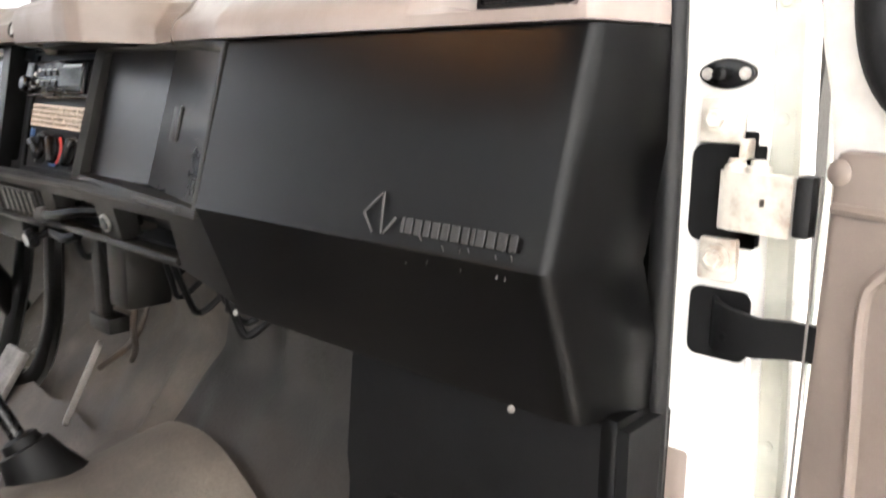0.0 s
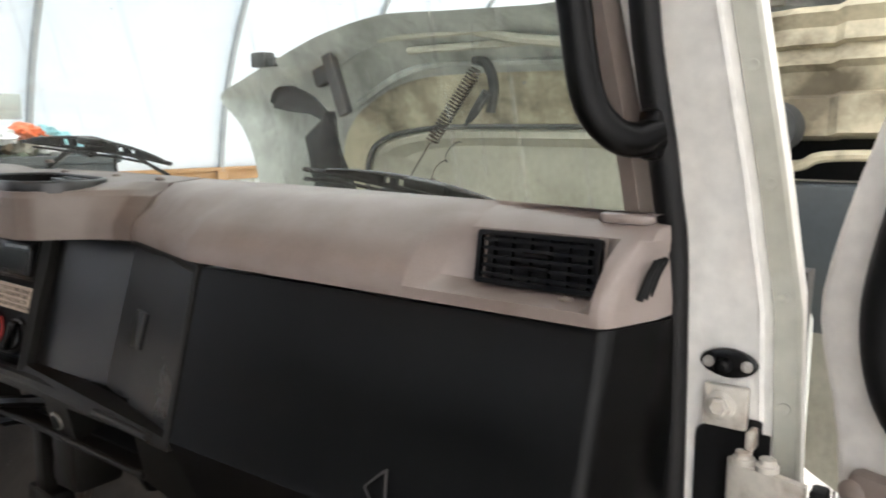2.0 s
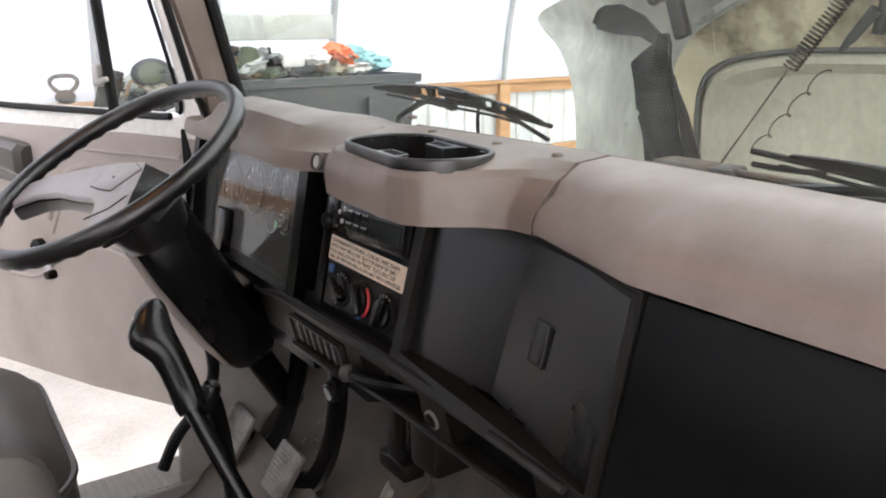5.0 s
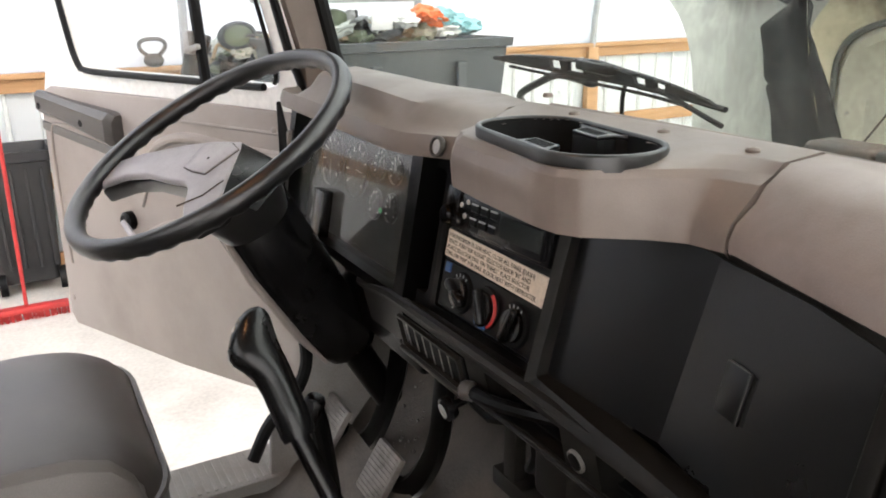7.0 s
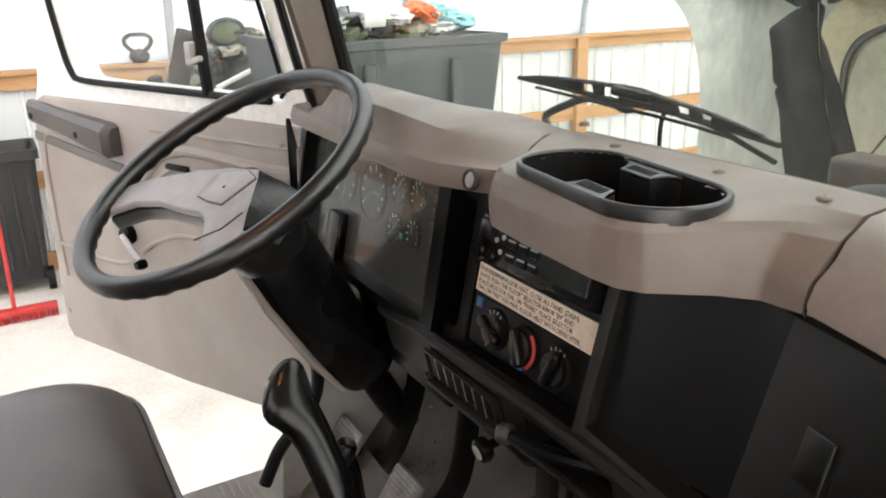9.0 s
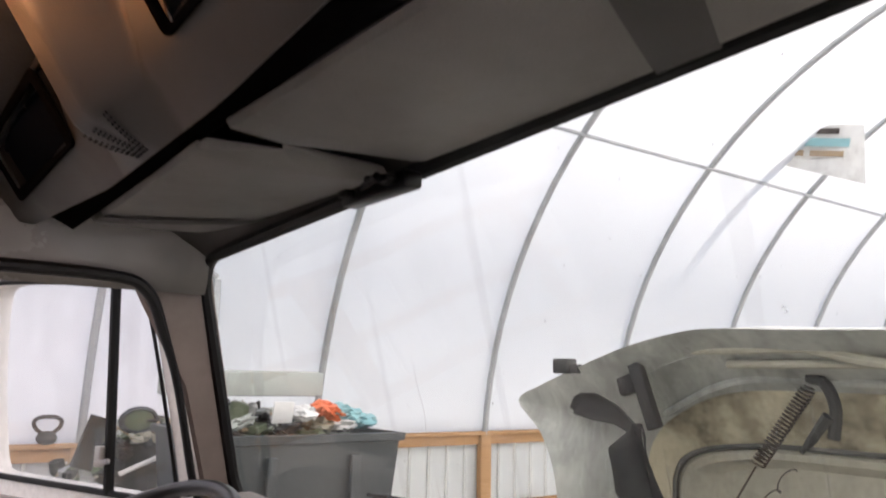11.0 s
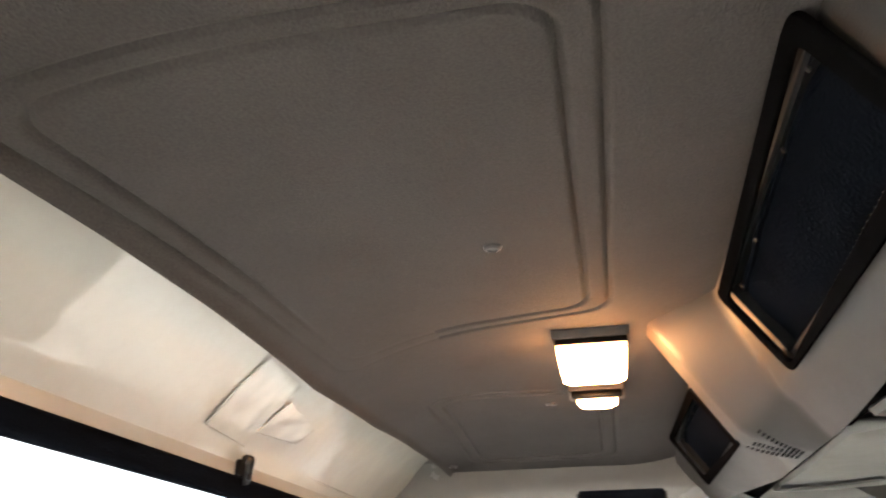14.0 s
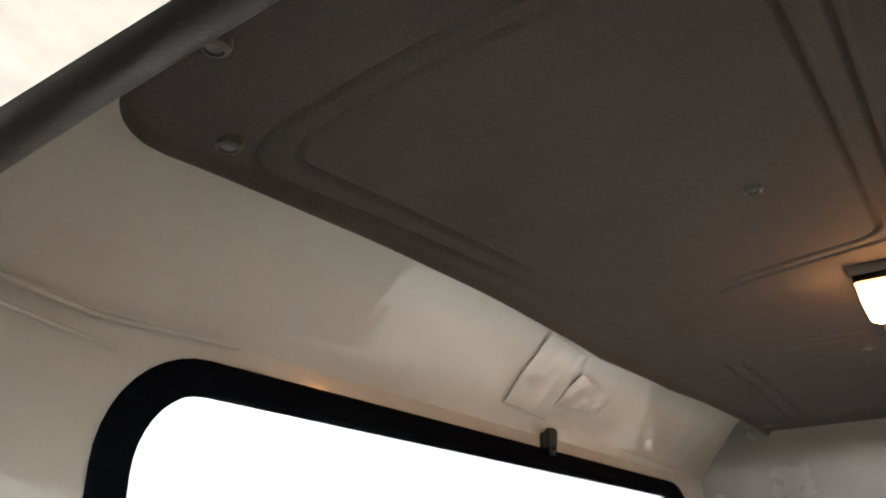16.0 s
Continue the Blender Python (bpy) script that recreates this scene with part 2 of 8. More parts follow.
M = dict(
    black=material("black_plastic", (0.0014, 0.0014, 0.0015), 0.30, grain=900, bump=0.10, spots=4, dirt=(0.0048, 0.0048, 0.0048), dirt_amount=0.75, spec=0.15, rough_vary=0.05, edge=(0.40, 0.80)),
    gloss=material("gloss_black", (0.004, 0.004, 0.0044), 0.25, grain=500, bump=0.03, spots=9, dirt=(0.016, 0.016, 0.016), spec=0.35),
    deep=material("deep_black", (0.0025, 0.0025, 0.0028), 0.65, grain=300, bump=0.1, spec=0.2),
    rubber=material("black_rubber", (0.005, 0.005, 0.0053), 0.5, grain=700, bump=0.2, spots=20, dirt=(0.012, 0.0115, 0.011), dirt_amount=0.35, spec=0.18),
    seal=material("shiny_seal_rubber", (0.006, 0.006, 0.0064), 0.34, grain=500, bump=0.12, spots=16, dirt=(0.012, 0.0115, 0.011), dirt_amount=0.4, spec=0.2),
    rim=material("wheel_rim_plastic", (0.006, 0.006, 0.0064), 0.34, spec=0.7, grain=600, bump=0.06, spots=12, dirt=(0.05, 0.05, 0.05), dirt_amount=0.2),
    padpale=material("pale_taupe_pad", (0.258, 0.214, 0.196), 0.43, grain=620, bump=0.12, spots=7, dirt=(0.160, 0.124, 0.106), dirt_amount=0.75, fleck=0.12),
    pad=material("taupe_pad", (0.186, 0.151, 0.130), 0.43, grain=620, bump=0.12, spots=7, dirt=(0.128, 0.100, 0.083), dirt_amount=0.75, fleck=0.12),
    vinyl=material("taupe_vinyl", (0.295, 0.256, 0.234), 0.5, grain=500, bump=0.10, spots=3.2, dirt=(0.175, 0.142, 0.12), dirt_amount=0.55, fleck=0.15),
    hubvinyl=material("grey_hub", (0.33, 0.31, 0.325), 0.36, grain=500, bump=0.12, spots=9, dirt=(0.11, 0.10, 0.098), dirt_amount=0.5),
    seat=material("seat_vinyl", (0.056, 0.051, 0.048), 0.36, grain=600, bump=0.2, spots=9, dirt=(0.115, 0.105, 0.098), dirt_amount=0.5),
    white=material("white_paint", (0.75, 0.735, 0.70), 0.32, grain=60, bump=0.02, spots=5, dirt=(0.42, 0.36, 0.27), dirt_amount=0.14, coat=0.3),
    flange=material("dark_flange_paint", (0.42, 0.42, 0.365), 0.45, grain=60, bump=0.05, spots=7, dirt=(0.27, 0.25, 0.19), dirt_amount=0.5),
    cream=material("cream_paint", (0.56, 0.535, 0.475), 0.25, grain=6, bump=1.0, spots=3, dirt=(0.34, 0.28, 0.22), dirt_amount=0.6, coat=1.0, rough_vary=0.05, coat_ior=1.65, spec=0.3),
    # cream paint mixed dark, with the driver side's shade in the colour
    rail=material("shaded_cream_rail_paint", (0.115, 0.11, 0.10), 0.25, grain=8, bump=0.5, spots=3, dirt=(0.09, 0.084, 0.072), dirt_amount=0.5, coat=0.25),
    cubby=material("cubby_plastic", (0.0018, 0.0018, 0.0022), 0.30, grain=700, bump=0.06, spots=7, dirt=(0.0045, 0.0045, 0.0045), dirt_amount=0.5, spec=0.5, rough_vary=0.06),
    hinge=material("chipped_hinge_paint", (0.48, 0.452, 0.40), 0.36, grain=150, bump=0.12, spots=38, dirt=(0.20, 0.12, 0.07), dirt_amount=0.7, edge=(0.5, 0.72)),
    tub=material("black_tub", (0.014, 0.014, 0.015), 0.5, grain=60, bump=0.2, spots=3, dirt=(0.045, 0.042, 0.038), dirt_amount=0.5),
    stud=material("felt_button", (0.050, 0.046, 0.043), 0.36, bump=0.05),
    glove=material("glove_plastic", (0.0024, 0.0023, 0.0023), 0.28, grain=700, bump=0.1, spots=5, dirt=(0.007, 0.007, 0.007), dirt_amount=0.5, spec=0.34, rough_vary=0.1, edge=(0.3, 0.8)),
    dusty=material("dusty_plastic", (0.006, 0.0056, 0.005), 0.42, grain=700, bump=0.15, spots=8, dirt=(0.022, 0.019, 0.016), dirt_amount=0.6, spec=0.2),
    pocket=material("pocket_plastic", (0.009, 0.0083, 0.008), 0.5, grain=500, bump=0.2, spots=8, dirt=(0.02, 0.0175, 0.016), dirt_amount=0.5, spec=0.14),
    liner=material("headliner_felt", (0.060, 0.0543, 0.0508), 0.95, grain=420, bump=0.42, spots=5, dirt=(0.046, 0.0415, 0.039), dirt_amount=0.6, spec=0.15, fleck=0.55),
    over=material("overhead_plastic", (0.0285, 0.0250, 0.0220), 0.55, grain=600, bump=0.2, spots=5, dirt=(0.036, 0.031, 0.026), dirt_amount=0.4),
    visor=material("visor_vinyl", (0.155, 0.148, 0.136), 0.5, grain=500, bump=0.15, spots=6, dirt=(0.12, 0.11, 0.10), dirt_amount=0.4),
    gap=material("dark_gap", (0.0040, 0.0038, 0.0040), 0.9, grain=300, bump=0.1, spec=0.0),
    net=material("black_net", (0.0050, 0.0060, 0.0084), 0.8, grain=350, bump=0.6, spots=9, spec=0.0),
    kick=material("grey_kick_panel", (0.29, 0.28, 0.265), 0.55, grain=300, bump=0.2, spots=7, dirt=(0.17, 0.15, 0.13), dirt_amount=0.6),
    tread=material("worn_pedal_rubber", (0.19, 0.175, 0.16), 0.55, grain=150, bump=0.4, spots=30, dirt=(0.07, 0.06, 0.05), dirt_amount=0.7),
    etchline=material("scuffed_plastic", (0.05, 0.048, 0.046), 0.5, grain=500, bump=0.3, spots=30),
    mat=material("floor_mat", (0.062, 0.053, 0.045), 0.75, grain=180, bump=0.5, spots=7, dirt=(0.14, 0.118, 0.095), dirt_amount=0.7),
    # the floor mat again, darkened for the shade under the dash
    toemat=material("shaded_firewall_mat", (0.012, 0.0104, 0.009), 0.7, grain=180, bump=0.5, spots=5, dirt=(0.032, 0.027, 0.022), dirt_amount=0.7),
    metal=material("dull_steel", (0.42, 0.41, 0.39), 0.42, 0.85, grain=200, bump=0.1, spots=12, dirt=(0.2, 0.15, 0.11), dirt_amount=0.4),
    bolster=material("pale_seat_vinyl", (0.115, 0.106, 0.10), 0.42, grain=600, bump=0.2, spots=9, dirt=(0.07, 0.064, 0.058), dirt_amount=0.5),
    worn=material("worn_steel", (0.5, 0.48, 0.45), 0.38, 0.6, grain=150, bump=0.3, spots=40, dirt=(0.16, 0.12, 0.09), dirt_amount=0.7),
    iron=material("dark_iron", (0.05, 0.045, 0.04), 0.6, 0.3, grain=120, bump=0.4, spots=14, dirt=(0.16, 0.09, 0.05), dirt_amount=0.4),
    hood=material("hood_fibreglass", (0.49, 0.475, 0.385), 0.6, grain=60, bump=0.35, spots=3.0, dirt=(0.27, 0.255, 0.195), dirt_amount=0.65, edge=(0.35, 0.66), stretch=(1, 1, 0.7)),
    hoodrim=material("hood_rim_fibreglass", (0.46, 0.475, 0.435), 0.55, grain=60, bump=0.35, spots=4, dirt=(0.17, 0.18, 0.165), dirt_amount=0.85, edge=(0.40, 0.70), stretch=(1.8, 1, 0.45)),
    hoodband=material("hood_band_fibreglass", (0.54, 0.49, 0.345), 0.6, grain=60, bump=0.4, spots=4.5, dirt=(0.11, 0.088, 0.055), dirt_amount=0.9, edge=(0.44, 0.64)),
    flap=material("dusty_rubber", (0.024, 0.027, 0.027), 0.7, grain=120, bump=0.3, spots=7, dirt=(0.085, 0.085, 0.075), dirt_amount=0.6),
    splash=material("dusty_splash_rubber", (0.013, 0.0145, 0.0148), 0.75, grain=90, bump=0.4, spots=11, dirt=(0.062, 0.066, 0.064), dirt_amount=0.6, spec=0.15, edge=(0.46, 0.70)),
    gasket=material("grey_hood_seal", (0.11, 0.115, 0.105), 0.7, grain=120, bump=0.3, spots=6, dirt=(0.045, 0.046, 0.042), dirt_amount=0.7),
    tan=material("tan_fibreglass", (0.52, 0.46, 0.36), 0.55, grain=70, bump=0.2, spots=3, dirt=(0.3, 0.23, 0.15), dirt_amount=0.6),
    wood=material("spruce_wood", (0.44, 0.25, 0.115), 0.75, grain=60, bump=0.3, spots=4, dirt=(0.26, 0.13, 0.055), dirt_amount=0.6, stretch=(6, 0.6, 6)),
    siding=material("white_steel_siding", (0.62, 0.64, 0.62), 0.45, grain=40, bump=0.03, spots=1.4, dirt=(0.42, 0.42, 0.39), dirt_amount=0.35),
    pipe=material("galvanised_pipe", (0.42, 0.44, 0.45), 0.5, 0.7, grain=60, bump=0.1, spots=6, dirt=(0.28, 0.29, 0.29), dirt_amount=0.5),
    concrete=material("concrete", (0.56, 0.53, 0.48), 0.75, grain=45, bump=0.4, spots=2.2, dirt=(0.36, 0.33, 0.29), dirt_amount=0.6),
    foam=material("grey_foam", (0.40, 0.43, 0.40), 0.8, grain=80, bump=0.2, spots=8, dirt=(0.26, 0.27, 0.24), dirt_amount=0.5),
    olive=material("olive_plastic", (0.10, 0.13, 0.075), 0.5, grain=60, bump=0.2, spots=9, dirt=(0.2, 0.2, 0.15), dirt_amount=0.5),
    bin=material("grey_bin", (0.038, 0.047, 0.051), 0.55, grain=60, bump=0.2, spots=3, dirt=(0.075, 0.08, 0.078), dirt_amount=0.5),
    label=material("label_card", (0.66, 0.56, 0.45), 0.6, grain=200, bump=0.05, spots=30, dirt=(0.5, 0.4, 0.3), dirt_amount=0.4),
    ink=material("label_ink", (0.035, 0.025, 0.02), 0.6, bump=0),
    grey=material("grey_print", (0.33, 0.34, 0.34), 0.5, bump=0),
    etch=material("raised_plastic", (0.014, 0.013, 0.012), 0.45, grain=700, bump=0.3),
    paper=material("white_paper", (0.75, 0.75, 0.73), 0.7, grain=80, bump=0.1),
    red=material("red_plastic", (0.46, 0.030, 0.028), 0.45, grain=80, bump=0.05),
    green=material("green_lens", (0.05, 0.42, 0.14), 0.4, bump=0),
    blue=material("blue_plastic", (0.03, 0.09, 0.24), 0.45, bump=0),
    orange=material("orange_plastic", (0.75, 0.16, 0.05), 0.5, bump=0.05),
    teal=material("teal_sheet", (0.25, 0.5, 0.53), 0.5, bump=0.1),
    card=material("cardboard", (0.37, 0.27, 0.17), 0.8, bump=0.1),
    gauge=material("gauge_face", (0.010, 0.010, 0.011), 0.4, grain=50, bump=0, spots=12),
    wind=glass("windshield_glass", (0.90, 0.965, 0.925), film=0.10, runs=0.05, specks=0.7),
    dried=streak("dried_water_run"),
    pane=glass("side_glass", (0.96, 0.97, 0.965), film=0.03),
    vent=glass("hazy_door_glass", (0.95, 0.965, 0.96), film=0.24),
    # strong pale film stands in for the shed's reflection on the cluster cover
    lens=glass("cluster_lens", (0.9, 0.88, 0.87), rough=0.03, film=0.19),
    lcd=material("display_lcd", (0.010, 0.012, 0.010), 0.22, spec=0.25, bump=0),
    lamp=glow("lamp_lens", (1.0, 0.46, 0.17), 15.0),
    lampglass=glow("lamp_collar", (0.85, 0.36, 0.12), 2.2),
    tape=material("clear_tape", (0.60, 0.575, 0.51), 0.15, grain=16, bump=0.6, spots=12, coat=1.0, dirt=(0.52, 0.49, 0.43), dirt_amount=0.4, coat_ior=1.8),
    cover=cover_cloth("cover_sheet"),
)
M["cream"].node_tree.nodes["Principled BSDF"].inputs["Coat Roughness"].default_value = 0.02
M["cream"].node_tree.nodes["Bump"].inputs["Distance"].default_value = 0.0035
l0 = M["cream"].node_tree.links
l0.new(M["cream"].node_tree.nodes["Bump"].outputs[0], M["cream"].node_tree.nodes["Principled BSDF"].inputs["Coat Normal"])
TINTS = [M["foam"], M["olive"], M["deep"], M["card"], M["grey"], M["flap"], M["hood"], M["bin"], M["deep"], M["olive"], M["iron"], M["flap"]]


# ---- mesh helpers ----
def link_mesh(name, bm, mat, smooth=True, angle=35):
    me = bpy.data.meshes.new(name)
    bm.normal_update()
    bm.to_mesh(me)
    bm.free()
    me.materials.append(mat)
    if smooth:
        me.polygons.foreach_set("use_smooth", [True] * len(me.polygons))
        me.set_sharp_from_angle(angle=radians(angle))
    return new(name, me)


def thing(name, at, label="", category="", group="", kind=""):
    ob = new(name)
    ob.empty_display_size = 0.05
    ob.matrix_basis = Matrix.Translation(at)
    return tagged(ob, label, category, group, kind)


def part(name, bm, mat, parent, label=""):
    """Links bm, drawn in world places, as one mesh under a thing or a part."""
    ob = link_mesh(name, bm, mat)
    ob.parent = parent
    if parent.type == "EMPTY":
        ob.matrix_parent_inverse = parent.matrix_basis.inverted()
    return tagged(ob, label)


def single(name, bm, mat, label="", category="", group="", kind=""):
    return tagged(link_mesh(name, bm, mat), label, category, group, kind)


def join(*bms):
    a = bms[0]
    for b in bms[1:]:
        me = bpy.data.meshes.new("t")
        b.to_mesh(me)
        b.free()
        a.from_mesh(me)
        bpy.data.meshes.remove(me)
    return a


def box(lo, hi, bev=0.003, seg=2, m=None):
    bm = bmesh.new()
    bmesh.ops.create_cube(bm, size=1.0)
    lo, hi = Vector(lo), Vector(hi)
    for v in bm.verts:
        v.co = Vector((lo[i] + (hi[i] - lo[i]) * (v.co[i] + 0.5) for i in range(3)))
    if bev:
        bmesh.ops.bevel(bm, geom=list(bm.edges), offset=bev, segments=seg, profile=0.5, affect="EDGES")
    if m is not None:
        bmesh.ops.transform(bm, matrix=m, verts=bm.verts)
    return bm


def cbox(size, m, bev=0.003, seg=2):
    h = Vector(size) / 2
    return box(-h, h, bev, seg, m)


def loft(rings, closed=True, cap=True):
    """Skin through rings of equally many points."""
    bm = bmesh.new()
    vs = [[bm.verts.new(p) for p in r] for r in rings]
    k = len(rings[0])
    for a, b in zip(vs, vs[1:]):
        for i in range(k if closed else k - 1):
            j = (i + 1) % k
            try:
                bm.faces.new((a[i], a[j], b[j], b[i]))
            except ValueError:
                pass
    if closed and cap:
        bm.faces.new(vs[0][::-1])
        bm.faces.new(vs[-1])
    bmesh.ops.remove_doubles(bm, verts=bm.verts, dist=1e-6)
    bmesh.ops.recalc_face_normals(bm, faces=bm.faces)
    return bm


def smooth_path(pts, n=8):
    """Catmull-Rom through the points."""
    p = [Vector(q) for q in pts]
    p = [p[0] * 2 - p[1]] + p + [p[-1] * 2 - p[-2]]
    out = []
    for a, b, c, d in zip(p, p[1:], p[2:], p[3:]):
        for i in range(n):
            t = i / n
            out.append(0.5 * ((2 * b) + (c - a) * t + (2 * a - 5 * b + 4 * c - d) * t * t + (3 * b - a - 3 * c + d) * t ** 3))
    return out + [p[-2]]


def tube(pts, r, n=10, closed=False, flat=1.0, up=(0, 0, 1)):
    """A round or flattened rod along pts; r: one radius or one a point."""
    p = [Vector(q) for q in pts]
    rs = r if isinstance(r, (list, tuple)) else [r] * len(p)
    rings = []
    side = None
    for i, q in enumerate(p):
        a = p[i - 1] if i or closed else q
        b = p[(i + 1) % len(p)] if i + 1 < len(p) or closed else q
        t = (b - a).normalized()
        ref = Vector(up) if side is None else side.cross(t) * -1
        if side is None:
            if abs(ref.dot(t)) > 0.95:
                ref = Vector((1, 0, 0))
            side = t.cross(ref).normalized()
        else:
            side = (side - t * side.dot(t)).normalized()
        o = side.cross(t)
        rings.append([q + side * (math.cos(2 * math.pi * k / n) * rs[i]) + o * (math.sin(2 * math.pi * k / n) * rs[i] * flat) for k in range(n)])
    if closed:
        rings.append(rings[0])
    return loft(rings, cap=not closed)


def lathe(profile, m, n=24):
    """profile: (radius, height) pairs turned about the z axis of m."""
    rings = [[m @ Vector((r * math.cos(2 * math.pi * k / n), r * math.sin(2 * math.pi * k / n), h)) for k in range(n)] for r, h in profile]
    return loft(rings)


def slab(outline, depth, m=None, bev=0.0):
    """A plate: the (x, y) outline pushed out along z by depth."""
    bm = bmesh.new()
    f = bm.faces.new([bm.verts.new((*q, 0)) for q in outline])
    ext = bmesh.ops.extrude_face_region(bm, geom=[f])
    for v in ext["geom"]:
        if isinstance(v, bmesh.types.BMVert):
            v.co.z += depth
    bmesh.ops.recalc_face_normals(bm, faces=bm.faces)
    if bev:
        bmesh.ops.bevel(bm, geom=list(bm.edges), offset=bev, segments=2, profile=0.5, affect="EDGES")
    if m is not None:
        bmesh.ops.transform(bm, matrix=m, verts=bm.verts)
    return bm


def rrect(x0, x1, y0, y1, r, n=6):
    """A rounded rectangle's outline; r: one radius or four, from the lower left round to the upper left."""
    rs = r if isinstance(r, (list, tuple)) else [r] * 4
    out = []
    for (cx, cy, a), q in zip(((x0, y0, 180), (x1, y0, 270), (x1, y1, 0), (x0, y1, 90)), rs):
        ox, oy = cx + (q if cx == x0 else -q), cy + (q if cy == y0 else -q)
        out += [(ox + q * math.cos(radians(a + 90 * i / n)), oy + q * math.sin(radians(a + 90 * i / n))) for i in range(n + 1)]
    return out


def frame_ring(outer, inner, depth, m=None):
    """A frame between two outlines of equally many points, depth thick."""
    k = len(outer)
    rings = [[(*q, 0) for q in outer], [(*q, depth) for q in outer], [(*q, depth) for q in inner], [(*q, 0) for q in inner]]
    bm = bmesh.new()
    vs = [[bm.verts.new(q) for q in r] for r in rings]
    for a, b in zip(vs, vs[1:] + vs[:1]):
        for i in range(k):
            bm.faces.new((a[i], a[(i + 1) % k], b[(i + 1) % k], b[i]))
    bmesh.ops.recalc_face_normals(bm, faces=bm.faces)
    if m is not None:
        bmesh.ops.transform(bm, matrix=m, verts=bm.verts)
    return bm


def letters(text, size, m, mat, parent, name="lettering", depth=0.0003, spacing=1.0, line=1.0):
    """Words as thin raised meshes, from the built-in font."""
    cu = bpy.data.curves.new("words", "FONT")
    cu.body, cu.size, cu.extrude = text, size, depth
    cu.space_character, cu.space_line, cu.resolution_u = spacing, line, 2
    ob = bpy.data.objects.new("words", cu)
    scene.collection.objects.link(ob)
    bpy.context.view_layer.update()
    me = bpy.data.meshes.new_from_object(ob.evaluated_get(bpy.context.evaluated_depsgraph_get()))
    bpy.data.objects.remove(ob)
    bm = bmesh.new()
    bm.from_mesh(me)
    bpy.data.meshes.remove(me)
    bmesh.ops.transform(bm, matrix=m, verts=bm.verts)
    return part(name, bm, mat, parent)


def facing(at, right, up):
    """A frame whose x runs right and y runs up; z stands out of the face."""
    x = Vector(right).normalized()
    y = Vector(up)
    y = (y - x * y.dot(x)).normalized()
    z = x.cross(y)
    return Matrix(((x.x, y.x, z.x, at[0]), (x.y, y.y, z.y, at[1]), (x.z, y.z, z.z, at[2]), (0, 0, 0, 1)))


def lerp(a, b, t):
    return a + (b - a) * t


def table(x, *pairs):
    """Straight lines through (x, value) pairs."""
    return float(np.interp(x, [p[0] for p in pairs], [p[1] for p in pairs]))


CX = -0.08            # the cab's middle
GROUND = -0.85        # the shed's floor; the cab's own floor is near 0.16


